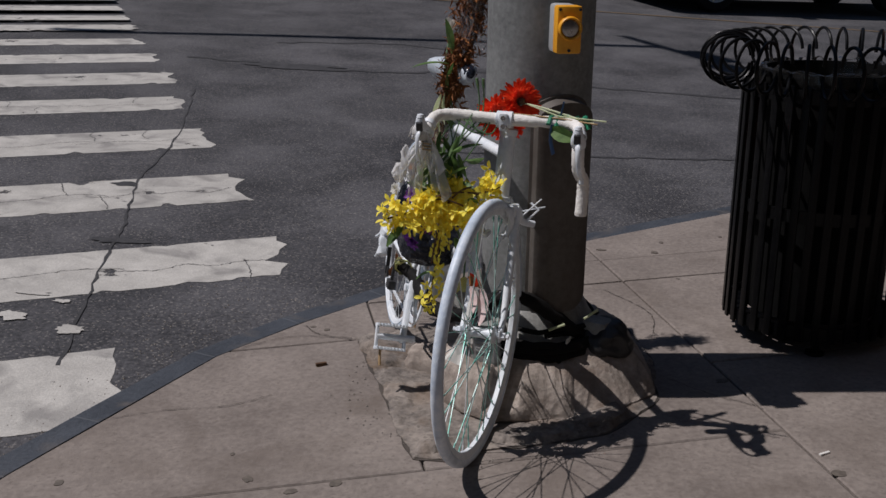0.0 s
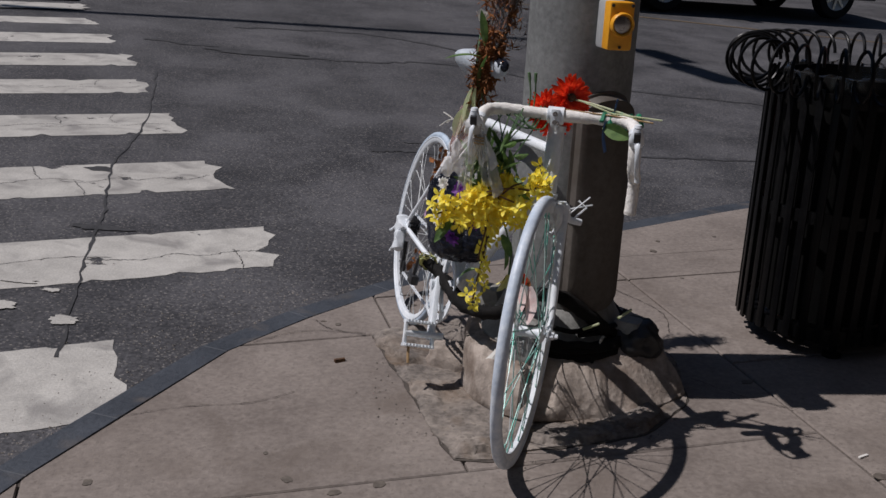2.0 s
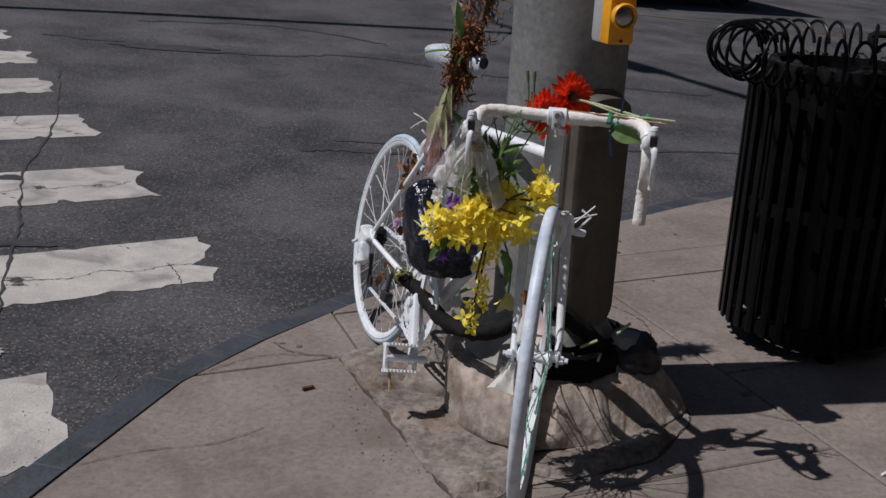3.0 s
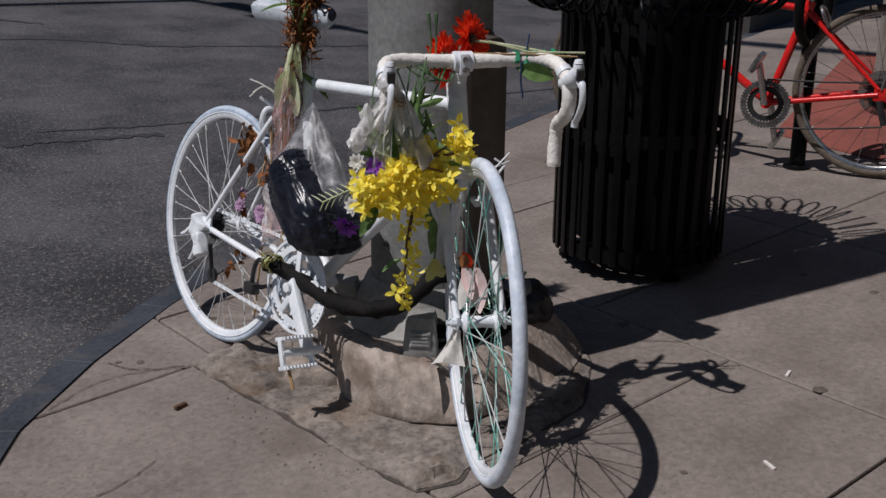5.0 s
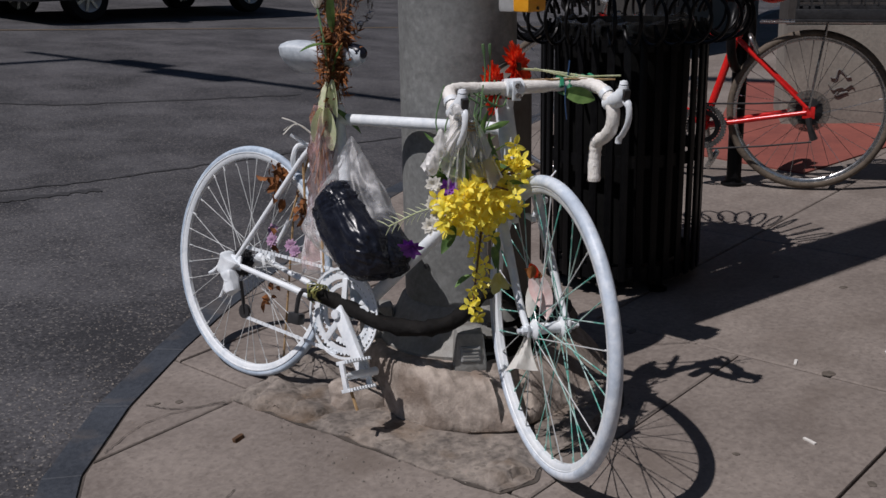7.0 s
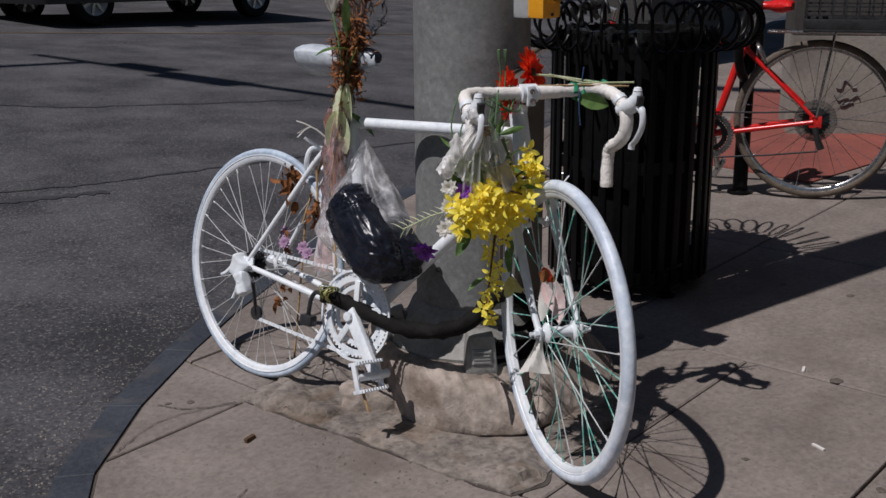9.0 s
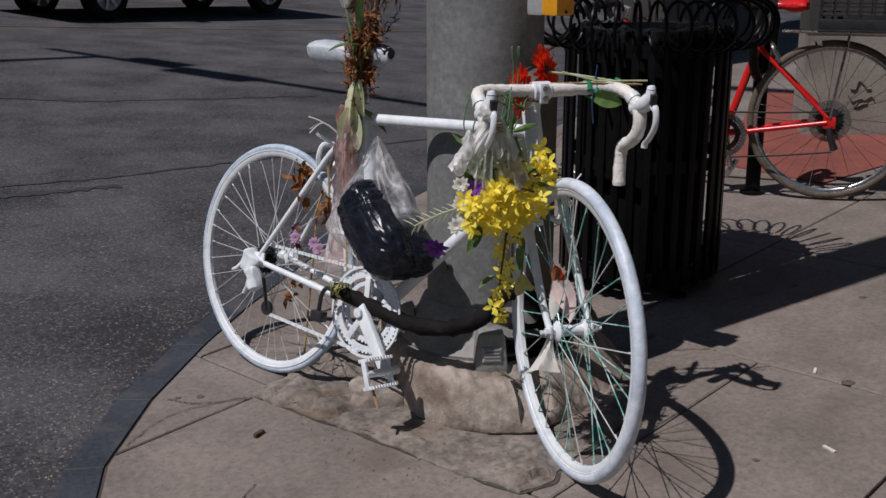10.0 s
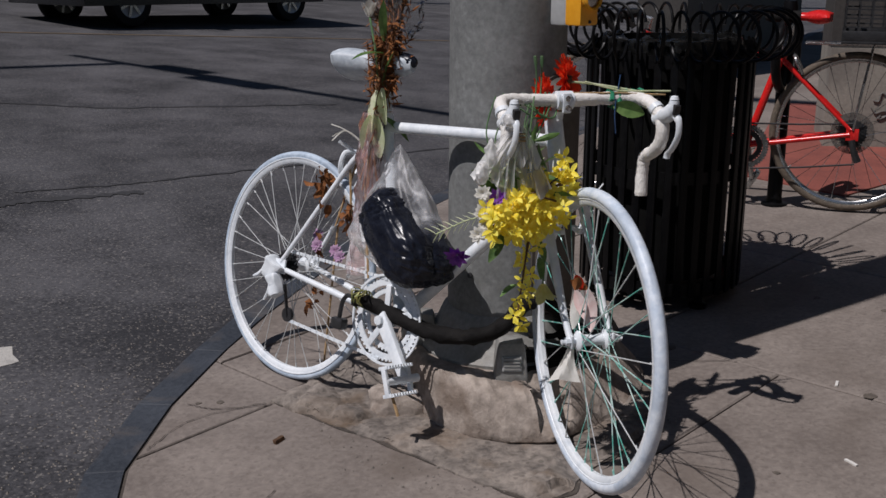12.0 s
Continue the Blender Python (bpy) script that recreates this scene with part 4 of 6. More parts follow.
def build_bars():
    part("stem", tube(smooth_path([B(0.797, 0, 0.83), B(0.79, 0, 0.86), H(0, -0.02, -0.004)], 5), [0.0125] * 11, 12), WHITE, bike)
    part("stem_clamp", lathe([(0.014, -0.022), (0.0215, -0.02), (0.0215, 0.02), (0.014, 0.022)], 20, facing(CL, S3)), WHITE, bike)
    part("clamp_bolt", lathe([(0, 0), (0.007, 0), (0.007, 0.012), (0.004, 0.012), (0.004, 0.008), (0, 0.008)], 10, facing(H(0.004, 0.012, -0.016), H3)), CHROME, bike)
    plate = part("clamp_plate", block((0.022, 0.01, 0.046), axes(H(0, 0.019, -0.004), S3, H3, Z3), 0.0048), WHITE, bike)
    for z in (-0.015, 0.006):
        part("plate_bolt", lathe([(0.0, 0.001), (0.003, 0.001), (0.004, 0.003), (0.0065, 0.003), (0.0065, 0.0), (0.0, 0.0)], 12, facing(H(0, 0.0235, z + 0.001), H3)), CHROME, plate)
    for s in (-1, 1):
        k = 1.03 if s > 0 else 0.92
        path = smooth_path([H(0.015 * s * k, 0, 0), H(0.09 * s * k, 0.0, 0.002), H(0.15 * s * k, 0.01, 0.004), H(0.184 * s * k, 0.035, 0.001), H(0.195 * s * k, 0.07, -0.014), H(0.197 * s * k, 0.098, -0.045), H(0.198 * s * k, 0.094, -0.085), H(0.2 * s * k, 0.066, -0.112), H(0.202 * s * k, 0.036, -0.126), H(0.203 * s * k, 0.018, -0.14), *([H(0.202 * s * k, 0.014, -0.178), H(0.2 * s * k, 0.018, -0.228)] if s > 0 else [H(0.203 * s * k, 0.008, -0.152)])], 6)
        rnd = random.Random(4 + s)
        # overlapping turns of tape
        radii = [0.0146 + 0.0011 * (i % 3) / 2 + rnd.uniform(-0.0006, 0.0006) for i in range(len(path))]
        part("bar_tape", tube(path, radii, 12), TAPE, bike, "off-white wrapped handlebar drop")
        c = s * k
        lv = part("brake_lever", tube(smooth_path([H(0.196 * c, 0.076, -0.036), H(0.198 * c, 0.1, -0.028), H(0.199 * c, 0.122, -0.018), H(0.2 * c, 0.134, -0.002), H(0.2 * c, 0.136, 0.012)], 4), [0.0165] * 5 + [0.0185] * 4 + [0.018, 0.017, 0.016, 0.0145, 0.0125, 0.0115, 0.011, 0.0105], 12), WHITE, bike)
        part("blade", tube(smooth_path([H(0.201 * c, 0.138, -0.018), H(0.203 * c, 0.154, -0.034), H(0.205 * c, 0.15, -0.068), H(0.207 * c, 0.125, -0.1), H(0.209 * c, 0.108, -0.112), H(0.209 * c, 0.104, -0.124)], 4), [0.0085] * 4 + [0.0068] * 12 + [0.0075] * 5, 8, squash=0.6), WHITE, lv)
        part("lever_pivot", block((0.016, 0.012, 0.024), axes(H(0.2 * c, 0.146, -0.008), S3, H3, Z3) @ pose(0, 0, 0, -15), 0.003), BLACK_PLASTIC, lv)
        part("clamp_band", lathe([(0.0155, -0.006), (0.0172, -0.006), (0.0172, 0.006), (0.0155, 0.006)], 18, facing(H(0.1955 * c, 0.07, -0.014), H(0.197 * c, 0.098, -0.045) - H(0.184 * c, 0.035, 0.001)), closed=True), WHITE, lv)
        part("cap", lathe([(0.0, 0.007), (0.008, 0.005), (0.0105, -0.002), (0.0, -0.006)], 12, facing(H(0.2 * c, 0.136, 0.016), Z3)), WHITE, lv)


build_bars()


def ring_teeth(R, r, n, thick, m, bm):
    outer_pts = []
    for k in range(n * 4):
        a = 2 * math.pi * k / (n * 4)
        outer_pts.append((R if k % 4 in (0, 1) else R - 0.005, a))
    lay = []
    for z in (-thick / 2, thick / 2):
        lay.append(([bm.verts.new(m @ Vector((q * math.cos(a), q * math.sin(a), z))) for q, a in outer_pts], [bm.verts.new(m @ Vector((r * math.cos(a), r * math.sin(a), z))) for q, a in outer_pts]))
    N = len(outer_pts)
    for k in range(N):
        j = (k + 1) % N
        bm.faces.new((lay[0][0][k], lay[0][0][j], lay[1][0][j], lay[1][0][k]))
        bm.faces.new((lay[0][1][k], lay[1][1][k], lay[1][1][j], lay[0][1][j]))
        bm.faces.new((lay[1][0][k], lay[1][0][j], lay[1][1][j], lay[1][1][k]))
        bm.faces.new((lay[0][0][k], lay[0][1][k], lay[0][1][j], lay[0][0][j]))
    return bm


def build_drive():
    bbm = axes(B(0.412, -0.048, 0.268), F3, -L3.cross(F3), -L3)
    bm = ring_teeth(0.108, 0.088, 52, 0.004, bbm, bmesh.new())
    big = part("outer_chainring", bm, WHITE, bike)
    part("inner_chainring", ring_teeth(0.084, 0.068, 40, 0.004, bbm @ Matrix.Translation((0, 0, -0.008)), bmesh.new()), WHITE, bike)
    part("chain_guard", lathe([(0.112, 0.004), (0.118, 0.004), (0.118, 0.008), (0.112, 0.008)], 64, bbm, closed=True), WHITE, big)
    ped = B(0.534, -0.09, 0.15)
    d = (ped - B(0.412, -0.062, 0.268))
    for k in range(5):
        m = bbm @ pose(0, 0, 0.004, 0, 0, 72 * k + 20)
        part("spider_arm", block((0.075, 0.018, 0.008), m @ Matrix.Translation((0.052, 0, 0)), 0.003), WHITE, big)
    arm_x = d.normalized()
    arm_y = L3.cross(arm_x).normalized()
    arm_m = axes(B(0.412, -0.067, 0.268) + d * 0.5, arm_x, arm_y, arm_x.cross(arm_y))
    bm = block((0.038, d.length + 0.03, 0.016), arm_m @ pose(0, 0, 0, 0, 0, -90), 0.004)
    for v in bm.verts:
        q = arm_m.inverted() @ v.co
        v.co = arm_m @ Vector((q.x, q.y * (0.9 - 1.6 * q.x), q.z))
    part("crank_arm", bm, WHITE, bike)
    part("crank_bolt", lathe([(0, 0), (0.012, 0), (0.012, 0.01), (0, 0.011)], 12, facing(B(0.412, -0.076, 0.268), -L3)), WHITE, bike)
    pm = axes(B(0.545, -0.132, 0.15), F3, L3, U3) @ pose(0, 0, 0, 0, 68, 0)
    ped_ob = part("pedal", tube([pm @ Vector((0, 0.07, 0)), pm @ Vector((0, -0.045, 0))], [0.011, 0.009], 10), WHITE, bike, "white-painted cage pedal")
    for y in (-0.044, 0.04):
        part("side_plate", block((0.072, 0.009, 0.014), pm @ Matrix.Translation((0, y, 0)), 0.002), WHITE, ped_ob)
    for x in (-0.034, 0.034):
        bm = block((0.009, 0.092, 0.029), pm @ Matrix.Translation((x, -0.002, 0)), 0.0012)
        for k in range(9):
            block((0.008, 0.005, 0.006), pm @ Matrix.Translation((x, -0.042 + 0.01 * k, 0.017)), bm=bm)
        part("cage_plate", bm, WHITE, ped_ob)
    part("toe_strap", tube(smooth_path([pm @ Vector((0.036, -0.03, 0)), pm @ Vector((0.06, -0.03, 0.004)), pm @ Vector((0.085, -0.028, 0.006))], 4), 0.004, 6), STRAW, bike)
    part("far_crank_arm", tube([B(0.412, 0.06, 0.268), B(0.29, 0.075, 0.386)], [0.015, 0.012], 10), WHITE, bike)
    # sprocket, derailleur and chain
    hubm = axes(B(0.0, -0.03, 0.333), F3, -L3.cross(F3), -L3)
    bm = bmesh.new()
    for k, r in enumerate((0.044, 0.039, 0.035, 0.031, 0.027)):
        ring_teeth(r, 0.014, int(r * 400), 0.002, hubm @ Matrix.Translation((0, 0, 0.005 * k)), bm)
    part("freewheel", bm, BLACK_PLASTIC, bike, "dark stepped freewheel")
    bm = block((0.056, 0.034, 0.054), axes(B(-0.012, -0.072, 0.322), F3, L3, U3) @ pose(0, 0, 0, 0, 25, 0), 0.008)
    block((0.04, 0.03, 0.062), axes(B(0.01, -0.078, 0.28), F3, L3, U3) @ pose(0, 0, 0, 0, -18, 0), 0.008, bm=bm)
    tube([B(-0.02, -0.078, 0.33), B(-0.06, -0.09, 0.29)], [0.011, 0.004], 8, bm=bm)
    tube([B(0.0, -0.085, 0.29), B(-0.01, -0.09, 0.235)], [0.01, 0.005], 8, bm=bm)
    bmesh.ops.subdivide_edges(bm, edges=bm.edges[:], cuts=2, use_grid_fill=True)
    rough_up(bm, 0.012, 34)
    part("rear_derailleur", bm, WHITE, bike, "rear derailleur thick with white paint")
    bm = tube([B(0.03, -0.06, 0.285), B(0.055, -0.06, 0.2)], 0.009, 8, squash=0.5)
    lathe([(0.0, -0.004), (0.02, -0.004), (0.02, 0.004), (0, 0.004)], 14, facing(B(0.055, -0.06, 0.205), L3), bm=bm)
    part("derailleur_cage", bm, BLACK_PLASTIC, bike)
    for nm, a, b in (("lower_chain", B(0.06, -0.06, 0.19), B(0.4, -0.05, 0.162)), ("upper_chain", B(0.01, -0.045, 0.378), B(0.4, -0.05, 0.372))):
        bm = bmesh.new()
        n = 30
        for k in range(n):
            p = a.lerp(b, (k + 0.5) / n)
            block((0.0105, 0.006 if k % 2 else 0.004, 0.008), axes(p, (b - a).normalized(), L3, (b - a).normalized().cross(L3)), bm=bm)
        part(nm, bm, WHITE, bike)


build_drive()


# ---------- litter bin ----------
def build_bin():
    c = Vector((1.205, 3.366, pave(1.205, 3.366)))
    b = thing("litter_bin", c, "black steel slatted litter bin with looped wire rim", "litter bin")
    r = 0.268
    C = Matrix.Translation(c)
    part("liner", lathe([(0.19, 0.09), (0.205, 0.09), (0.212, 0.6), (0.216, 0.86), (0.206, 0.86), (0.2, 0.6), (0.19, 0.12), (0.0, 0.12)], 40, C), LINER, b, "black inner liner")
    for z in (0.075, 0.44, 0.8):
        part("hoop", lathe([(r - 0.012, z - 0.02), (r - 0.005, z - 0.02), (r - 0.005, z + 0.02), (r - 0.012, z + 0.02)], 56, C, closed=True), BLACK_PAINT, b)
    part("base_ring", lathe([(0.2, 0.05), (r - 0.012, 0.05), (r - 0.012, 0.075), (0.2, 0.075)], 40, C, closed=True), BLACK_PAINT, b)
    me = to_mesh("slat", block((0.008, 0.024, 0.78), Matrix.Translation((r, 0, 0.44)), 0.002), BLACK_PAINT)
    n = 34
    for k in range(n):
        shared("slat", me, b, C @ pose(0, 0, 0, 0, 0, 360 * k / n + 3))
    path = [Vector((0.33 + 0.078 * math.cos(a), 0, 0.882 + 0.074 * math.sin(a))) for a in (radians(-165 + 12.5 * k) for k in range(28))]
    path = [Vector((r, 0, 0.8))] + path
    me = to_mesh("rim_loop", tube(path, 0.0054, 7), BLACK_PAINT)
    for k in range(n):
        shared("rim_loop", me, b, C @ pose(0, 0, 0, 0, 0, 360 * k / n + 3) @ Matrix.Translation((0.3, 0, 0)) @ pose(0, 0, 0, 0, 0, 16) @ Matrix.Translation((-0.3, 0, 0)))
    for a in (20, 140, 260):
        d = Vector((math.cos(radians(a)), math.sin(radians(a)), 0))
        part("foot", lathe([(0.0, -0.004), (0.03, -0.004), (0.03, 0.01), (0.014, 0.016), (0.014, 0.06), (0, 0.06)], 14, Matrix.Translation(c + d * 0.22)), BLACK_PAINT, b)
    # bag edge crumpled over the liner
    bm = bmesh.new()
    rows = []
    for j, (rr, z) in enumerate(((0.203, 0.76), (0.204, 0.84), (0.211, 0.868), (0.221, 0.865), (0.226, 0.83), (0.224, 0.79))):
        rows.append([])
        for k in range(90):
            a = 2 * math.pi * k / 90
            w = noise.noise(Vector((math.cos(a) * 7, math.sin(a) * 7, j * 0.6))) * 0.02 * (j > 0)
            w2 = noise.noise(Vector((math.cos(a) * 20, math.sin(a) * 20, j))) * 0.008
            rows[-1].append(bm.verts.new(c + Vector(((rr + w2) * math.cos(a), (rr + w2) * math.sin(a), z + w))))
    for a, q in zip(rows, rows[1:]):
        for k in range(90):
            bm.faces.new((a[k], a[(k + 1) % 90], q[(k + 1) % 90], q[k]))
    bag = part("bin_bag", bm, DIM_FILM, None)
    tagged(bag, "clear crumpled plastic bag lining the litter bin", "bin bag")


build_bin()


# ---------- red bicycle on its stand ----------
RH = Vector((2.555, 3.557, 0.457))
RF, RL, RU = Vector((-0.562, 0.827, 0)).normalized(), Vector((-0.827, -0.562, 0)).normalized(), Vector((0, 0, 1))


def R_(x, y, z):
    return RH + RF * x + RL * y + RU * z


def build_red_bike():
    b = thing("red_bicycle", R_(0.5, 0, -0.34), "glossy red road bicycle parked at a ring stand", "bicycle")
    bb, st, hb, ht = R_(0.43, 0, -0.075), R_(0.305, 0, 0.33), R_(0.93, 0, 0.27), R_(0.885, 0, 0.4)
    bm = tube([bb, st], 0.0165, 12)
    tube([R_(0.31, 0, 0.3), R_(0.89, 0, 0.375)], 0.0145, 12, bm=bm)
    tube([bb, R_(0.925, 0, 0.29)], 0.017, 12, bm=bm)
    tube([ht, hb], 0.02, 12, bm=bm)
    lathe([(0, -0.036), (0.022, -0.036), (0.022, 0.036), (0, 0.036)], 16, facing(bb, RL), bm=bm)
    lug(bm, R_(0.308, 0, 0.315), st - bb, 0.021, 0.02)
    for s in (-1, 1):
        tube([R_(0.31, 0.02 * s, 0.3), R_(0.01, 0.064 * s, 0.02)], [0.0095, 0.0075], 10, bm=bm)
        tube([R_(0.42, 0.022 * s, -0.075), R_(0.01, 0.064 * s, 0.0)], [0.0115, 0.009], 10, bm=bm)
        block((0.05, 0.006, 0.05), axes(R_(0.0, 0.064 * s, 0.0), RF, RL, RU), 0.002, bm=bm)
    part("frame", bm, RED_PAINT, b, "glossy red frame")
    part("seat_post", tube([st, R_(0.27, 0, 0.45)], 0.013, 10), CHROME, b)
    bm = bmesh.new()
    rows = []
    for t in [i / 10 for i in range(11)]:
        w = (0.07 * (1 - t) ** 1.3 + 0.022) * (0.45 + 0.55 * min(1, t / 0.12))
        w *= math.sqrt(max(0.0, 1 - (1 - min(1, t / 0.2)) ** 2)) * 0.8 + 0.2
        rows.append([bm.verts.new(R_(0.12 + 0.13 * t, w * math.cos(a), 0.475 + (0.012 + 0.018 * math.sin(math.pi * min(0.9, 0.1 + t))) * math.sin(a))) for a in (2 * math.pi * k / 14 for k in range(14))])
    for a, q in zip(rows, rows[1:]):
        for k in range(14):
            bm.faces.new((a[k], a[(k + 1) % 14], q[(k + 1) % 14], q[k]))
    bm.faces.new(rows[0][::-1]), bm.faces.new(rows[-1])
    red_sad = part("saddle", bm, RED_PAINT, b, "red and black saddle")
    part("saddle_nose", tube([R_(0.248, 0, 0.474), R_(0.3, 0, 0.474), R_(0.37, 0, 0.468), R_(0.39, 0, 0.464)], [0.026, 0.024, 0.019, 0.008], 12), BLACK_RUBBER, red_sad, "black saddle nose")
    wheel(b, "rear_wheel", facing(RH, RL), 0.3215, 0.0165, TAN_TYRE, CHROME, [BLACK_PLASTIC, CHROME], CHROME, 32, 0.0011)
    fm = facing(R_(1.05, 0, 0.0), (RL + RF * 0.12).normalized())
    wheel(b, "front_wheel", fm, 0.3215, 0.0165, TAN_TYRE, CHROME, [BLACK_PLASTIC, CHROME], CHROME, 32, 0.0011)
    bm = bmesh.new()
    for s in (-1, 1):
        tube(smooth_path([R_(0.94, 0.045 * s, 0.25), R_(0.99, 0.05 * s, 0.1), R_(1.05, 0.055 * s, 0.0)], 4), 0.011, 8, bm=bm)
    block((0.05, 0.11, 0.03), axes(R_(0.938, 0, 0.255), RF, RL, RU), 0.006, bm=bm)
    part("fork", bm, RED_PAINT, b)
    part("stem", tube([ht, R_(0.87, 0, 0.45), R_(0.94, 0, 0.47)], 0.013, 8), CHROME, b)
    part("handlebar", tube(smooth_path([R_(0.98, -0.2, 0.4), R_(1.02, -0.2, 0.46), R_(0.94, -0.15, 0.47), R_(0.94, 0.15, 0.47), R_(1.02, 0.2, 0.46), R_(0.98, 0.2, 0.4)], 5), 0.014, 8), BLACK_RUBBER, b)
    # drive and brake
    dm = axes(R_(0.43, 0.05, -0.075), RF, RL.cross(RF), RL)
    part("chainring", ring_teeth(0.1, 0.075, 46, 0.004, dm, bmesh.new()), CHROME, b)
    part("inner_ring", ring_teeth(0.075, 0.05, 36, 0.004, dm @ Matrix.Translation((0, 0, -0.008)), bmesh.new()), BLACK_PLASTIC, b)
    part("crank_arm", tube([R_(0.43, 0.065, -0.075), R_(0.462, 0.08, 0.09)], [0.015, 0.012], 8), CHROME, b)
    part("far_crank_arm", tube([R_(0.43, -0.065, -0.075), R_(0.398, -0.08, -0.24)], [0.015, 0.012], 8), CHROME, b)
    for nm, p in (("pedal", R_(0.464, 0.12, 0.1)), ("far_pedal", R_(0.396, -0.12, -0.25))):
        part(nm, block((0.085, 0.075, 0.024), axes(p, RF, RL, RU) @ pose(0, 0, 0, 0, 60), 0.006), CHROME, b)
    hm = axes(R_(0, 0.025, 0), RF, RL.cross(RF), RL)
    bm = bmesh.new()
    for k, r in enumerate((0.06, 0.053, 0.046, 0.04, 0.034)):
        ring_teeth(r, 0.014, int(r * 400), 0.002, hm @ Matrix.Translation((0, 0, 0.005 * k)), bm)
    part("freewheel", bm, BLACK_PLASTIC, b)
    part("spoke_guard", lathe([(0.02, -0.002), (0.088, -0.002), (0.088, 0.0), (0.02, 0.0)], 40, hm @ Matrix.Translation((0, 0, -0.006)), closed=True), SMOKE, b, "smoky plastic spoke guard")
    part("derailleur", tube([R_(0.0, 0.08, -0.02), R_(-0.01, 0.085, -0.06), R_(-0.03, 0.08, -0.11)], [0.014, 0.012, 0.016], 8), BLACK_PLASTIC, b)
    for nm, p, q in (("lower_chain", R_(-0.02, 0.055, -0.125), R_(0.4, 0.05, -0.172)), ("upper_chain", R_(0.0, 0.05, 0.045), R_(0.43, 0.05, 0.024))):
        part(nm, tube([p, p.lerp(q, 0.5) + Vector((0, 0, -0.004)), q], 0.004, 6), BLACK_PLASTIC, b)
    part("rear_brake", tube(smooth_path([R_(0.22, -0.04, 0.24), R_(0.25, -0.04, 0.3), R_(0.26, 0.0, 0.315), R_(0.25, 0.04, 0.3), R_(0.22, 0.04, 0.24)], 4), 0.008, 8), CHROME, b)
    # rear carrier and its black crate
    bm = bmesh.new()
    for s in (-1, 1):
        tube([R_(0.22, 0.045 * s, 0.37), R_(-0.22, 0.06 * s, 0.37)], 0.005, 6, bm=bm)
        tube([R_(-0.05, 0.06 * s, 0.37), R_(0.0, 0.07 * s, 0.02)], 0.004, 6, bm=bm)
    for x in (-0.2, -0.05, 0.1):
        tube([R_(x, -0.055, 0.37), R_(x, 0.055, 0.37)], 0.004, 6, bm=bm)
    part("carrier", bm, CHROME, b, "wire rear carrier")
    cr = thing("crate", R_(-0.13, 0, 0.376), "black plastic crate with open lattice sides on the bicycle carrier", "crate")
    part("crate_base", block((0.42, 0.3, 0.012), axes(R_(-0.13, 0, 0.384), RF, RL, RU), 0.003), BLACK_PLASTIC, cr)
    for s in (-1, 1):
        part("top_rail", block((0.42, 0.014, 0.03), axes(R_(-0.13, 0.143 * s, 0.625), RF, RL, RU), 0.003), BLACK_PLASTIC, cr)
        part("low_rail", block((0.42, 0.014, 0.04), axes(R_(-0.13, 0.143 * s, 0.41), RF, RL, RU), 0.003), BLACK_PLASTIC, cr)
        part("end_rail", block((0.014, 0.29, 0.03), axes(R_(-0.13 + 0.203 * s, 0, 0.625), RF, RL, RU), 0.003), BLACK_PLASTIC, cr)
        for k in range(9):
            x = -0.13 - 0.2 + 0.05 * k
            part("lattice_bar", block((0.007, 0.008, 0.22), axes(R_(x, 0.143 * s, 0.515), RF, RL, RU)), BLACK_PLASTIC, cr)
        for k in range(5):
            part("lattice_bar", block((0.4, 0.008, 0.006), axes(R_(-0.13, 0.143 * s, 0.445 + 0.035 * k), RF, RL, RU)), BLACK_PLASTIC, cr)
        for k in range(6):
            part("lattice_bar", block((0.008, 0.007, 0.24), axes(R_(-0.13 + 0.203 * s, -0.12 + 0.048 * k, 0.51), RF, RL, RU)), BLACK_PLASTIC, cr)


SMOKE = clear_film("smoke_plastic", (0.12, 0.11, 0.1), 0.9)
build_red_bike()

foot = R_(0.295, -0.06, 0)
fz = pave(foot.x, foot.y)
stand = thing("bike_stand", (foot.x, foot.y, fz), "black steel post-and-ring bicycle stand bolted to the pavement", "bike stand")
part("post", lathe([(0.055, 0.0), (0.055, 0.01), (0.036, 0.014), (0.032, 0.04), (0.032, 0.86), (0.026, 0.885), (0.0, 0.89)], 20, Matrix.Translation((foot.x, foot.y, fz))), BLACK_PAINT, stand)
part("ring", tube([Vector((foot.x, foot.y, fz + 0.66)) + (RL * 0.97 + RF * 0.2) * 0.17 * math.cos(a) + RU * 0.15 * math.sin(a) for a in (2 * math.pi * k / 40 for k in range(40))], 0.02, 10, closed=True), BLACK_PAINT, stand)


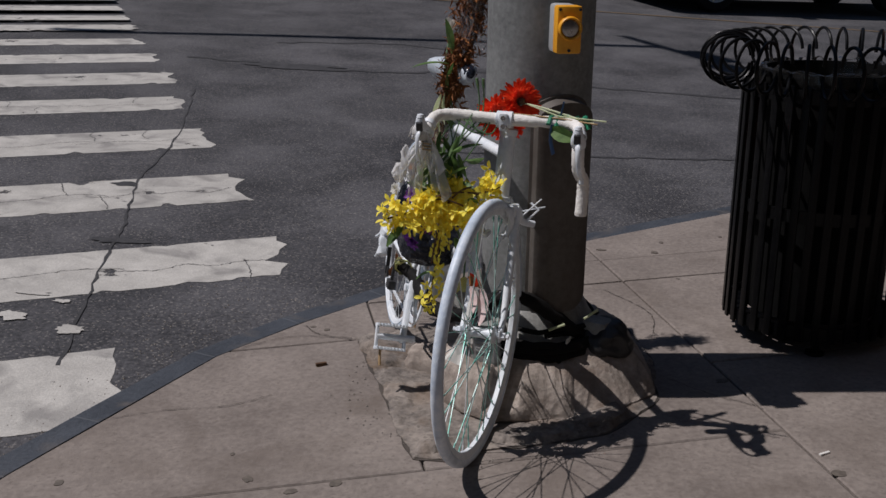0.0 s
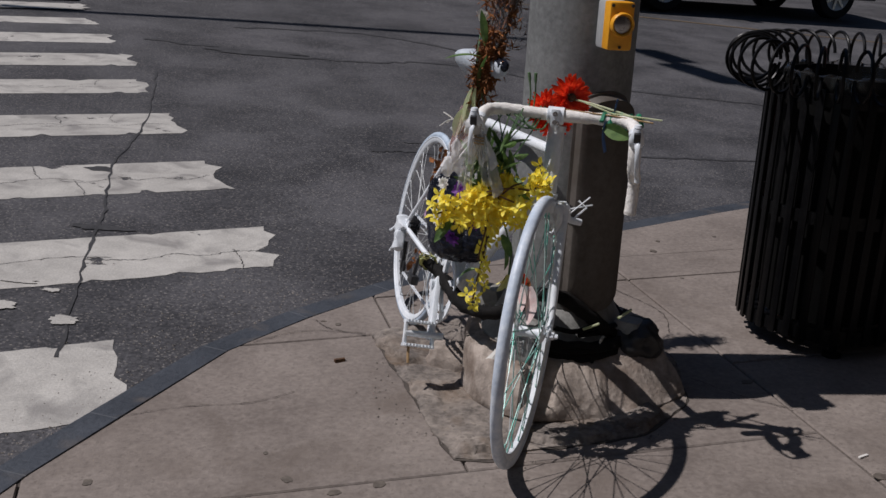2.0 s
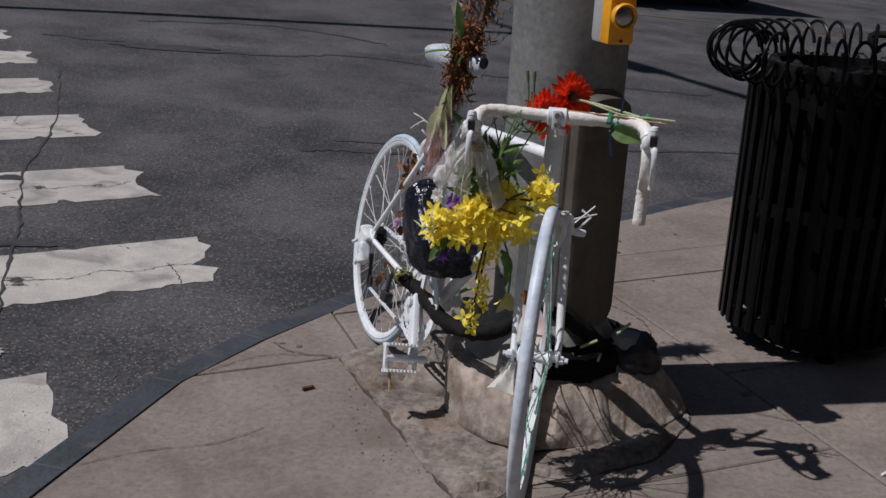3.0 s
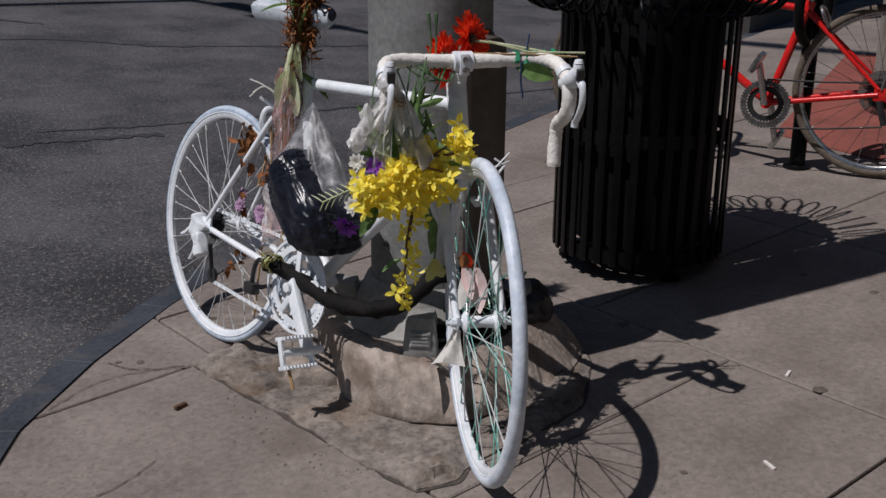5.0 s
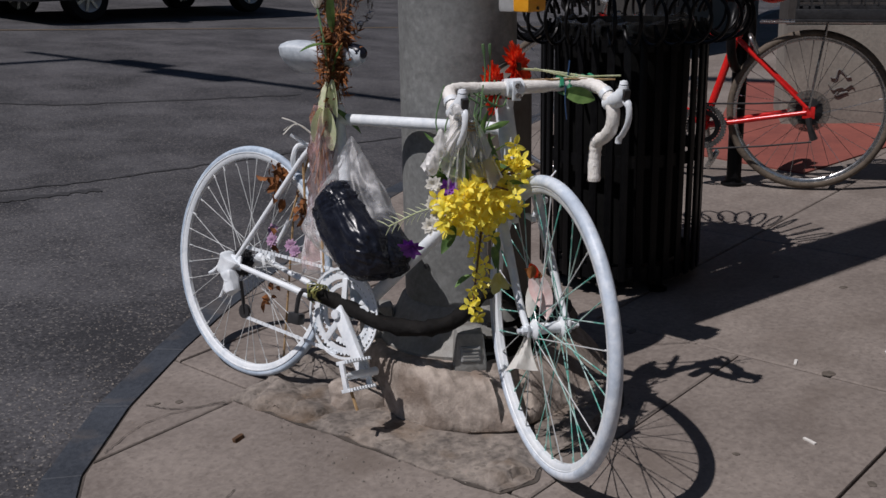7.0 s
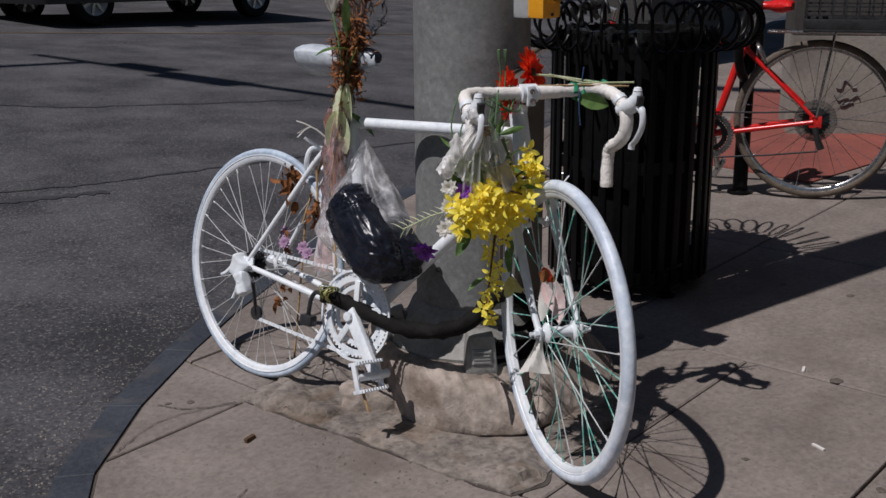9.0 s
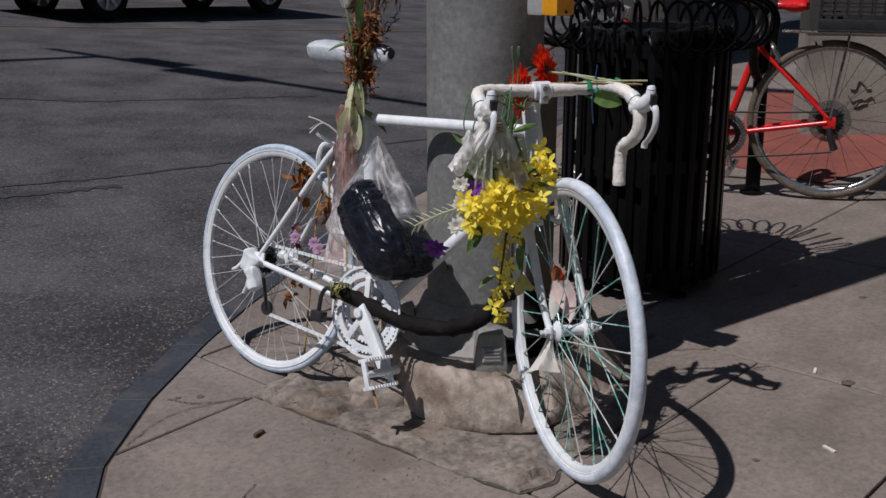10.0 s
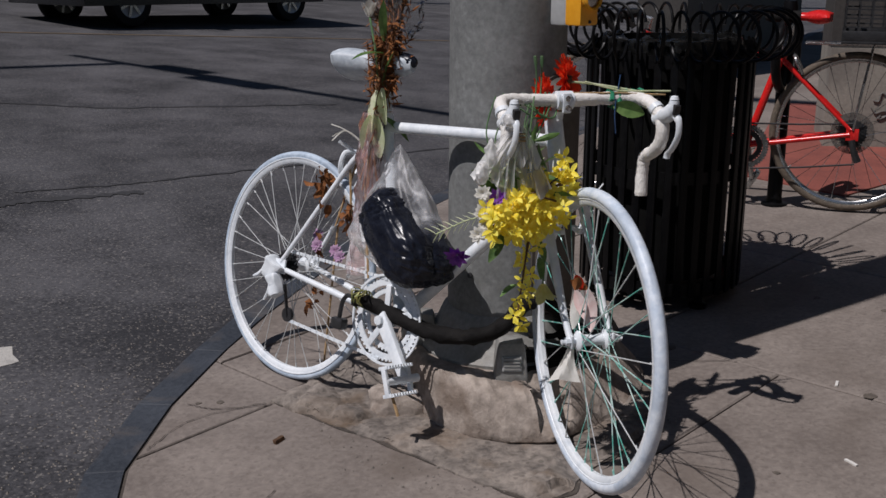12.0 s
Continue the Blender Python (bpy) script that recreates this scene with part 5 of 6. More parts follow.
# ---------- parked car beyond the crossing street ----------
def build_car():
    w1, w2 = Vector((3.62, 14.88, 0.245)), Vector((6.35, 15.67, 0.2))
    d = (w2 - w1).normalized()
    n = Vector((d.y, -d.x, 0)).normalized()
    up = n.cross(d) if n.cross(d).z > 0 else -n.cross(d)
    car = thing("parked_car", (w1 + w2) / 2 - n * 0.8, "dark parked estate car standing by the far kerb", "car")
    o = (w1 + w2) / 2
    M = axes(o, d, -n, up)
    prof = [(-2.2, 0.28), (-2.25, 0.55), (-2.1, 0.78), (-1.2, 0.92), (-0.55, 1.42), (1.2, 1.5), (1.95, 1.4), (2.2, 0.95), (2.25, 0.5), (2.15, 0.28)]
    bm = bmesh.new()
    sides = []
    for y, k in ((-0.02, 0.97), (0.06, 1.0), (1.6, 1.0), (1.7, 0.97)):
        sides.append([bm.verts.new(M @ Vector((x * k, y, 0.28 + (z - 0.28) * k))) for x, z in prof])
    for a, b in zip(sides, sides[1:]):
        for k in range(len(prof)):
            j = (k + 1) % len(prof)
            bm.faces.new((a[k], a[j], b[j], b[k]))
    bm.faces.new(sides[0]), bm.faces.new(sides[-1][::-1])
    part("body", bm, CAR_PAINT, car)
    for x0, x1 in ((-0.75, 0.2), (0.26, 1.15), (1.2, 1.75)):
        part("side_window", prism_side([(x0, 0.98), (x1, 1.0), (x1 - 0.05, 1.36), (x0 + (0.4 if x0 < 0 else 0.03), 1.36)], M, -0.03), GLASS, car)
    L = (w2 - w1).length / 2
    for x in (-L, L):
        for y, s in ((0.09, -1), (1.6, 1)):
            wm = M @ Matrix.Translation((x, y, 0.32)) @ pose(0, 0, 0, 90)
            ty = part("tyre", lathe([(0.2, -0.1), (0.3, -0.1), (0.325, -0.07), (0.325, 0.07), (0.3, 0.1), (0.2, 0.1)], 36, wm, closed=True), BLACK_RUBBER, car)
            part("wheel_rim", lathe([(0.0, 0.06), (0.05, 0.08), (0.06, 0.06), (0.17, 0.07), (0.2, 0.1), (0.205, -0.1), (0.0, -0.06)], 30, wm), GREY_BOX, ty)
            for k in range(7):
                part("rim_spoke", block((0.15, 0.04, 0.02), wm @ pose(0, 0, 0.085, 0, 0, 360 * k / 7) @ Matrix.Translation((0.115, 0, 0))), CHROME, ty)
    for x, z in ((-2.2, 0.68), (2.2, 0.8)):
        part("lamp", block((0.1, 0.25, 0.14), M @ Matrix.Translation((x * 0.985, 0.12, z)), 0.02), GLASS, car)
    part("door_handle", block((0.16, 0.03, 0.03), M @ Matrix.Translation((0.05, -0.04, 0.85)), 0.008), CAR_PAINT, car)
    part("mirror", block((0.16, 0.16, 0.12), M @ Matrix.Translation((-0.8, -0.1, 0.98)), 0.03), CAR_PAINT, car)


def prism_side(poly, M, y):
    bm = bmesh.new()
    a = [bm.verts.new(M @ Vector((x, y, z))) for x, z in poly]
    b = [bm.verts.new(M @ Vector((x, y + 0.02, z))) for x, z in poly]
    n = len(poly)
    bm.faces.new(a), bm.faces.new(b[::-1])
    for k in range(n):
        bm.faces.new((a[k], b[k], b[(k + 1) % n], a[(k + 1) % n]))
    return bm


build_car()


# ---------- offerings on the white bicycle ----------
def bloom(count, length, width, cup, curl=0.0, centre=0.004, rows=4, notch=0.0, jag=0.0, seed=1):
    """A flower of separate curved petals about z, as one bmesh."""
    bm = bmesh.new()
    rnd = random.Random(seed)
    for k in range(count):
        a0 = 2 * math.pi * k / count + rnd.uniform(-0.12, 0.12)
        ln, cp = length * rnd.uniform(0.88, 1.1), cup + rnd.uniform(-0.12, 0.12)
        prev = None
        for i in range(rows + 1):
            t = i / rows
            r = centre + ln * t * math.cos(cp * (1 - curl * t))
            z = ln * t * math.sin(cp * (1 - curl * t)) * (1 - 0.35 * t * curl)
            w = width * math.sin(math.pi * min(0.97, 0.12 + 0.8 * t)) ** 0.8 * (1 if t < 1 else (0.45 + notch))
            ca, sa = math.cos(a0), math.sin(a0)
            row = [bm.verts.new((r * ca - s * w * sa, r * sa + s * w * ca, z + abs(s) * w * 0.35 + (jag * rnd.uniform(-1, 1) if i == rows else 0))) for s in (-1, 0, 1)]
            if prev:
                for q in (0, 1):
                    bm.faces.new((prev[q], prev[q + 1], row[q + 1], row[q]))
            prev = row
    return bm


def leaf_bm(length, width, bend=0.3, rows=6):
    bm = bmesh.new()
    prev = None
    for i in range(rows + 1):
        t = i / rows
        w = width * math.sin(math.pi * (0.06 + 0.92 * t)) ** 0.75
        p = Vector((length * t, 0, -bend * length * t * t))
        row = [bm.verts.new(p + Vector((0, s * w, abs(s) * w * 0.4))) for s in (-1, 0, 1)]
        if prev:
            for q in (0, 1):
                bm.faces.new((prev[q], prev[q + 1], row[q + 1], row[q]))
        prev = row
    return bm


def aim(p, direction, spin=0.0, k=1.0):
    return facing(p, direction) @ pose(0, 0, 0, 0, 0, spin) @ Matrix.Diagonal((k, k, k, 1))


def along(p, direction, roll=0.0, k=1.0):
    """A pose whose x runs along direction."""
    x = Vector(direction).normalized()
    y = Vector((0, 0, 1)).cross(x)
    y = y.normalized() if y.length > 1e-3 else x.orthogonal().normalized()
    return axes(p, x, y, x.cross(y)) @ pose(0, 0, 0, roll) @ Matrix.Diagonal((k, k, k, 1))


def build_yellow():
    rnd = random.Random(11)
    c = thing("yellow_flower_bunch", (0.01, 2.66, 0.64), "bunch of yellow artificial flowers tied beside the head tube", "flowers")
    meshes = [to_mesh("blossom", bloom(4, 0.025, 0.0066, 0.45, 0.4, 0.003, seed=s), YELLOW) for s in (1, 2, 3)] + [to_mesh("blossom", bloom(4, 0.025, 0.0072, 0.95, 0.5, 0.003, seed=9), YELLOW)]
    view = Vector((-0.55, -0.75, 0.25))
    spots = []

    def off(w):
        return max(-1.6 * w, min(1.6 * w, rnd.gauss(0, w)))

    left, mid, right, tail = Vector((-0.14, 2.612, 0.622)), Vector((0.0, 2.652, 0.652)), Vector((0.122, 2.668, 0.692)), Vector((-0.035, 2.643, 0.372))
    for k in range(78):
        t = rnd.random()
        p = left.lerp(mid, t) if k % 5 else mid.lerp(right, t)
        spots.append((p + Vector((off(0.014), off(0.016), off(0.02 + 0.01 * t))), 1.0))
    for k in range(84):
        spots.append((Vector((0.002, 2.64, 0.632)) + Vector((off(0.045), off(0.024), off(0.026))), 1.05))
    for k in range(20):
        spots.append((Vector((0.026, 2.668, 0.694)) + Vector((off(0.018), off(0.014), off(0.022))), 1.15))
    for k in range(16):
        spots.append((right + Vector((off(0.018), off(0.015), off(0.016))), 1.0))
    for k in range(21):
        t = k / 20
        p = Vector((0.0, 2.64, 0.6)).lerp(tail, t)
        spots.append((p + Vector((off(0.013), off(0.012), 0)), 0.98 - 0.12 * t))
    for p, k in spots:
        d = view + Vector((rnd.gauss(0, 0.6), rnd.gauss(0, 0.5), rnd.gauss(0, 0.55)))
        shared("blossom", rnd.choice(meshes), c, aim(p, d, rnd.uniform(0, 360), k * rnd.uniform(0.68, 0.98)))
    part("branch", tube(smooth_path([right + Vector((0.02, 0, 0)), mid, left], 6), 0.003, 6), BROWN, c)
    part("branch", tube(smooth_path([mid, Vector((-0.005, 2.645, 0.58)), tail + Vector((0, 0, 0.02))], 6), 0.0025, 6), BROWN, c)
    lm = to_mesh("leaf", leaf_bm(0.055, 0.011), GREEN)
    for p, d in (((-0.03, 2.65, 0.47), (-1, 0.2, -0.25)), ((0.03, 2.66, 0.56), (0.5, -0.3, -0.9)), ((0.04, 2.66, 0.52), (0.3, 0, -1)), ((-0.1, 2.62, 0.6), (-0.6, -0.3, -0.5)), ((0.06, 2.65, 0.66), (0.6, -0.5, 0.2))):
        shared("leaf", lm, c, along(Vector(p), d, rnd.uniform(-60, 60), rnd.uniform(0.8, 1.2)))
    for q0, q1 in (((-0.02, 2.625, 0.678), (0.09, 2.645, 0.682)), ((-0.03, 2.63, 0.67), (0.05, 2.62, 0.655)), ((0.02, 2.63, 0.672), (0.07, 2.64, 0.7)), ((-0.01, 2.63, 0.6), (-0.03, 2.63, 0.5))):
        part("branch", tube(smooth_path([Vector(q0), Vector(q0).lerp(Vector(q1), 0.5) + Vector((0, 0, 0.006)), Vector(q1)], 5), 0.0024, 5), BROWN, c)
    hb = part("hanging_flower", bloom(6, 0.05, 0.013, 1.15, 0.25, 0.004, seed=5), surface("pale_yellow_petal", (0.72, 0.62, 0.16), (0.85, 0.78, 0.35), 0.6, 25, 0.2), c, "pale yellow drooping flower")
    hb.matrix_basis = aim(Vector((0.055, 2.661, 0.455)), (0.05, -0.1, -1)) 
    part("flower_stalk", tube(smooth_path([Vector((0.03, 2.66, 0.6)), Vector((0.055, 2.66, 0.52)), Vector((0.055, 2.661, 0.455))], 5), 0.0025, 6), STEM_GREEN, c)


build_yellow()


def build_greens():
    rnd = random.Random(5)
    g = thing("green_sprig", (0.01, 2.745, 0.72), "green leafy sprigs and looped stems tied to the handlebar", "greenery")
    ms = [to_mesh("leaf", leaf_bm(0.045, 0.0055, 0.3), GREEN), to_mesh("leaf", leaf_bm(0.038, 0.004, 0.15), PALE_GREEN)]
    for k in range(110):
        p = Vector((-0.005, 2.7, 0.722)) + Vector((max(-0.05, min(0.05, rnd.gauss(0, 0.03))), rnd.gauss(0, 0.022), max(-0.06, min(0.05, rnd.gauss(0, 0.034)))))
        shared("leaf", ms[k % 4 == 0], g, along(p, (rnd.gauss(0, 0.6), rnd.gauss(0, 0.5), rnd.gauss(0.2, 0.8)), rnd.uniform(0, 360), rnd.uniform(0.7, 1.3)))
    broad = to_mesh("leaf", leaf_bm(0.075, 0.0085, 0.25, 8), GREEN)
    for k in range(36):
        p = Vector((-0.002, 2.695, 0.725)) + Vector((max(-0.06, min(0.06, rnd.gauss(0, 0.03))), max(-0.05, min(0.06, rnd.gauss(0, 0.03))), max(-0.07, min(0.06, rnd.gauss(0, 0.04)))))
        shared("leaf", broad, g, along(p, (rnd.gauss(0, 0.35), rnd.gauss(0, 0.35), rnd.gauss(-0.5, 0.7)), rnd.uniform(0, 360), rnd.uniform(0.7, 1.15)))
    for k in range(9):
        a = H(-0.16 + 0.017 * k + rnd.uniform(-0.01, 0.01), rnd.uniform(-0.018, 0.018), 0.012)
        e = Vector((0.01, 2.7, 0.68)) + Vector((rnd.gauss(0, 0.025), rnd.gauss(0, 0.02), rnd.uniform(-0.03, 0.05)))
        mid = a.lerp(e, 0.5) + Vector((rnd.gauss(0, 0.02), rnd.gauss(0, 0.015), 0))
        part("stalk", tube(smooth_path([a, mid, e], 6), 0.0018, 5), STEM_GREEN, g)
    for s0, s1 in ((-0.15, -0.06), (-0.13, -0.03), (-0.1, -0.05)):
        part("stalk", tube(smooth_path([H(s0, 0.0, 0.018), H((s0 + s1) / 2, 0.022, -0.02), H(s1, 0.018, -0.035), H(s1 + 0.02, -0.01, 0.018)], 6), 0.0022, 5), STEM_GREEN, g)
    for dx in (0.0, 0.012):
        part("bud_stalk", tube(smooth_path([H(-0.07 + dx, 0, 0.01), H(-0.068 + dx, 0.0, 0.05), H(-0.075 + dx * 1.4, 0.004, 0.1)], 5), [0.002] * 8 + [0.004] * 3, 5), STEM_GREEN, g)
    fern = thing("fern_sprig", (-0.08, 2.75, 0.6), "pale green fern sprig beside the yellow flowers", "greenery")
    a, e = Vector((-0.05, 2.71, 0.625)), Vector((-0.13, 2.82, 0.565))
    part("stalk", tube([a, a.lerp(e, 0.5) + Vector((0, 0, 0.006)), e], 0.0014, 5), PALE_GREEN, fern)
    fm = to_mesh("leaf", leaf_bm(0.028, 0.0028, 0.1), PALE_GREEN)
    for k in range(16):
        p = a.lerp(e, 0.2 + 0.8 * k / 15)
        shared("leaf", fm, fern, along(p, (e - a).normalized() + Vector((0, 0, 0.9 if k % 2 else -0.9)), 0, rnd.uniform(0.7, 1.2)))


build_greens()


def gerbera(p, d, k, stem_to, label):
    t = thing("gerbera", p, label, "flower", "red gerberas")
    m = aim(Vector(p), d, 10, k)
    for nm, n, ln, w, cup, mat in (("outer_petals", 40, 0.038, 0.0054, 0.08, RED), ("middle_petals", 36, 0.033, 0.005, 0.35, RED), ("inner_petals", 30, 0.024, 0.0044, 0.8, RED)):
        me = to_mesh(nm, bloom(n, ln, w, cup, 0.3, 0.008, 3, 0.3, 0.0015, n), mat)
        shared(nm, me, t, m)
    shared("flower_heart", to_mesh("flower_heart", rough_up(lathe([(0.0, 0.01), (0.005, 0.009), (0.008, 0.005), (0.008, -0.004), (0.0, -0.008)], 16), 0.002, 400), BROWN), t, m)
    a = Vector(p) - Vector(d).normalized() * 0.012
    part("stem", tube(smooth_path([a, a.lerp(Vector(stem_to), 0.4) + Vector((0, 0, 0.004)), Vector(stem_to)], 5), 0.0026, 6), PALE_GREEN, t)


gerbera((0.193, 2.757, 0.897), (0.42, -0.84, 0.28), 1.32, H(0.2, 0.02, 0.016), "red gerbera with dark heart tied to the handlebar")
gerbera((0.132, 2.77, 0.858), (0.42, -0.88, 0.12), 1.25, H(0.23, 0.03, 0.012), "smaller red gerbera tied to the handlebar")
gerbera((0.165, 2.79, 0.832), (0.2, -0.95, -0.1), 1.05, H(0.19, 0.0, 0.008), "half-hidden red gerbera below the handlebar")
tie = thing("green_tie", H(0.135, 0.01, 0.0), "green and blue ribbon tie knotted round the handlebar", "ribbon")
rnd = random.Random(3)
part("knot", rough_up(tube([H(0.115 + 0.02 * k / 6, 0.0, 0.0) + (H3 * math.cos(k) + Z3 * math.sin(k)) * 0.0195 for k in range(30)], 0.006, 6), 0.004, 90), TAPE_GREEN, tie)
part("blue_ribbon", tube(smooth_path([H(0.125, 0.02, 0.0), H(0.122, 0.024, -0.035), H(0.13, 0.018, -0.075)], 5), 0.007, 6, squash=0.25), TAPE_BLUE, tie)
part("ribbon_end", tube([H(0.14, 0.0, 0.01), H(0.148, -0.004, 0.055)], 0.004, 6, squash=0.4), TAPE_BLUE, tie)
part("straw_stem", tube([H(0.06, -0.01, 0.04), H(0.14, 0.012, 0.02), H(0.26, 0.035, 0.02)], 0.0022, 6), PALE_GREEN, tie)
part("straw_stem", tube([H(0.02, -0.005, 0.016), H(0.14, 0.018, 0.016), H(0.24, 0.045, 0.013)], 0.002, 6), STRAW, tie)
lf = part("green_leaf", leaf_bm(0.075, 0.019, 0.15), GREEN, tie, "folded dark green leaf")
lf.matrix_basis = along(H(0.12, 0.02, -0.012), S3 + H3 * 0.45 - Z3 * 0.25, 80)


def small_bloom(name, p, d, k, mat, label, seed):
    t = thing(name, p, label, "flower")
    for j, (cup, s) in enumerate(((0.25, 1.0), (0.7, 0.85), (1.1, 0.6))):
        shared("petals", to_mesh("petals", bloom(9, 0.022, 0.006, cup, 0.3, 0.002, 3, seed=seed + j), mat), t, aim(Vector(p), d, 20 * j, k * s))


small_bloom("purple_flower", (-0.084, 2.8, 0.512), (-0.6, -0.5, -0.4), 1.25, PURPLE, "purple flower tucked behind the down tube", 2)
small_bloom("purple_flower", (-0.083, 2.660, 0.671), (-0.7, -0.6, 0.3), 0.95, PURPLE, "small purple flower among the yellow ones", 3)
small_bloom("purple_flower", (-0.036, 2.666, 0.59), (-0.3, -0.9, 0.0), 0.95, PURPLE, "purple flower among the yellow ones", 13)
for i, p in enumerate(((-0.121, 2.660, 0.686), (-0.121, 2.660, 0.645), (-0.131, 2.660, 0.598), (-0.112, 2.660, 0.620))):
    small_bloom("white_flower", p, (-0.8, -0.5, 0.2), 0.85, WHITE_PETAL, "small white artificial flower beside the yellow bunch", 20 + i)
for i, p in enumerate((B(0.12, -0.04, 0.41), B(0.15, 0.0, 0.4), B(0.1, -0.02, 0.435), B(0.19, -0.02, 0.39))):
    small_bloom("lilac_flower", p, (-0.8, -0.3, 0.5), 0.85, PALE_PURPLE, "faded lilac flower by the rear wheel", 30 + i)
# pink and red petals caught in the front spokes
sp = thing("spoke_flower", (0.096, 2.559, 0.42), "white and pink wilted lily caught in the front spokes", "flower")
for j, (a, ln, w, mat) in enumerate(((-82, 0.085, 0.02, PINK_PETAL), (-100, 0.08, 0.017, WHITE_PETAL), (-70, 0.06, 0.014, PINK_PETAL), (150, 0.04, 0.012, DRIED), (110, 0.035, 0.012, RED), (80, 0.03, 0.012, DRIED))):
    me = to_mesh("petal", leaf_bm(ln * 1.1, w * 0.9, 0.2), mat)
    d = Vector((0.72, -0.69, 0)) * math.cos(radians(a)) + Vector((0, 0, math.sin(radians(a))))
    side = Vector((0.69, 0.72, 0)).cross(d).normalized()
    shared("petal", me, sp, axes(Vector((0.096, 2.559, 0.42)) + Vector((0, 0, 0.04)) + FN * 0.014 * (j % 3), d, side, d.cross(side)))
rb = thing("white_ribbon", (0.03, 2.55, 0.28), "white ribbon tied round the fork end", "ribbon")
bm = bmesh.new()
rows = []
for i in range(9):
    t = i / 8
    c = (FC + FN * 0.05 + Vector((0, 0, -0.015))).lerp(Vector((0.024, 2.546, 0.266)), t)
    w = 0.007 + 0.03 * t ** 1.4
    rows.append([bm.verts.new(c + Vector((0.73, -0.68, -0.12 * s)) * s * w + Vector((-0.4, -0.4, 0.5)) * (0.007 * math.sin(s * 4 + t * 3))) for s in (-1, -0.67, -0.33, 0, 0.33, 0.67, 1)])
for a, b in zip(rows, rows[1:]):
    for k in range(6):
        bm.faces.new((a[k], a[k + 1], b[k + 1], b[k]))
part("ribbon_tail", bm, WHITE_PETAL, rb)


# dried bouquet in its wrap, tied to the seat tube
def build_bouquet():
    rnd = random.Random(21)
    b = thing("dried_bouquet", (-0.04, 3.26, 0.62), "withered brown bouquet in clear wrap tied to the seat tube", "bouquet")
    axis = smooth_path([(-0.085, 3.24, 0.34), (-0.045, 3.252, 0.55), (-0.02, 3.262, 0.72), (0.03, 3.268, 0.9), (0.072, 3.31, 1.05), (0.1, 3.335, 1.24)], 6)
    for k in range(22):
        o = [Vector((rnd.gauss(0, 0.016), rnd.gauss(0, 0.016), 0)) for _ in range(4)]
        i0, i1 = rnd.randint(6, 12), rnd.randint(18, len(axis) - 1)
        pts = [axis[i0] + o[0] * 0.8, axis[i0 + (i1 - i0) // 3] + o[1] * 0.7, axis[i0 + 2 * (i1 - i0) // 3] + o[2], axis[i1] + o[3] * 1.6]
        part("dry_stem", tube(smooth_path(pts, 3), 0.0022, 5), STRAW if k % 5 == 0 else DRIED, b)
    bm = bmesh.new()
    for k in range(3600):
        i = rnd.choice((18, 19, 20, 20, 21, 21, 21, 22, 22, 23, 26, 27, 28, 28, 29, 30))
        i = min(i, len(axis) - 1)
        spread = 0.016 if i < 24 else 0.02
        p = axis[min(i - 2, len(axis) - 1)] + Vector((rnd.gauss(0, spread), rnd.gauss(0, spread), rnd.gauss(0, 0.02)))
        d = Vector((rnd.gauss(0, 0.6), rnd.gauss(0, 0.6), rnd.gauss(-0.4, 1.0))).normalized()
        s = d.orthogonal().normalized()
        ln, w = rnd.uniform(0.014, 0.042), rnd.uniform(0.0012, 0.005)
        q = [bm.verts.new(v) for v in (p, p + d * ln * 0.5 + s * w, p + d * ln + d.cross(s) * w, p + d * ln * 0.5 - s * w)]
        bm.faces.new(q)
    tagged(part("dry_petals", bm, DRIED, b, "crumpled brown petals", smooth=False), kind="stuff")
    # wrap
    bm = bmesh.new()
    rows = []
    for i, p in enumerate(axis):
        t = i / (len(axis) - 1)
        r = 0.016 + 0.03 * abs(t - 0.5) ** 0.9 + 0.03 * max(0, t - 0.55)
        rows.append([bm.verts.new(p + Vector((math.cos(a), math.sin(a), 0)) * r * (1 + 0.35 * noise.noise(Vector((math.cos(a) * 2, math.sin(a) * 2, t * 9))))) for a in (2 * math.pi * k / 24 for k in range(24))])
    for a, c in zip(rows, rows[1:]):
        for k in range(24):
            bm.faces.new((a[k], a[(k + 1) % 24], c[(k + 1) % 24], c[k]))
    w = part("wrap", bm, CLEAR, b, "clear cellophane wrap")
    w.visible_shadow = False
    bm = bmesh.new()
    rows = []
    for i, p in enumerate(axis[1:15]):
        r = 0.03 + 0.012 * noise.noise(Vector((i * 0.6, 0, 0)))
        rows.append([bm.verts.new(p + Vector((math.cos(a), math.sin(a), 0)) * r * (1 + 0.5 * noise.noise(Vector((math.cos(a) * 2.5, math.sin(a) * 2.5, i * 0.5))))) for a in (2 * math.pi * k / 22 for k in range(22))])
    for a, c in zip(rows, rows[1:]):
        for k in range(22):
            bm.faces.new((a[k], a[(k + 1) % 22], c[(k + 1) % 22], c[k]))
    w = part("pink_wrap", bm, CLEAR_PINK, b, "pinkish clear wrap round the stems")
    w.visible_shadow = False
    # broad pale leaves about the tie and a white bud on top
    me = to_mesh("pale_leaf", leaf_bm(0.105, 0.023, 0.06, 8), PALE_GREEN)
    for p, d, r in (((-0.01, 3.245, 0.84), (-0.25, 0.02, -1), 10), ((0.0, 3.235, 0.845), (-0.05, -0.1, -1), 60), ((-0.02, 3.24, 0.775), (0.03, -0.05, -1), 90), ((-0.03, 3.25, 0.775), (-0.3, 0.1, -1), 40)):
        shared("pale_leaf", me, b, along(Vector(p), d, r, rnd.uniform(0.8, 1.1)))
    me = to_mesh("green_leaf", leaf_bm(0.12, 0.013, 0.25, 8), GREEN)
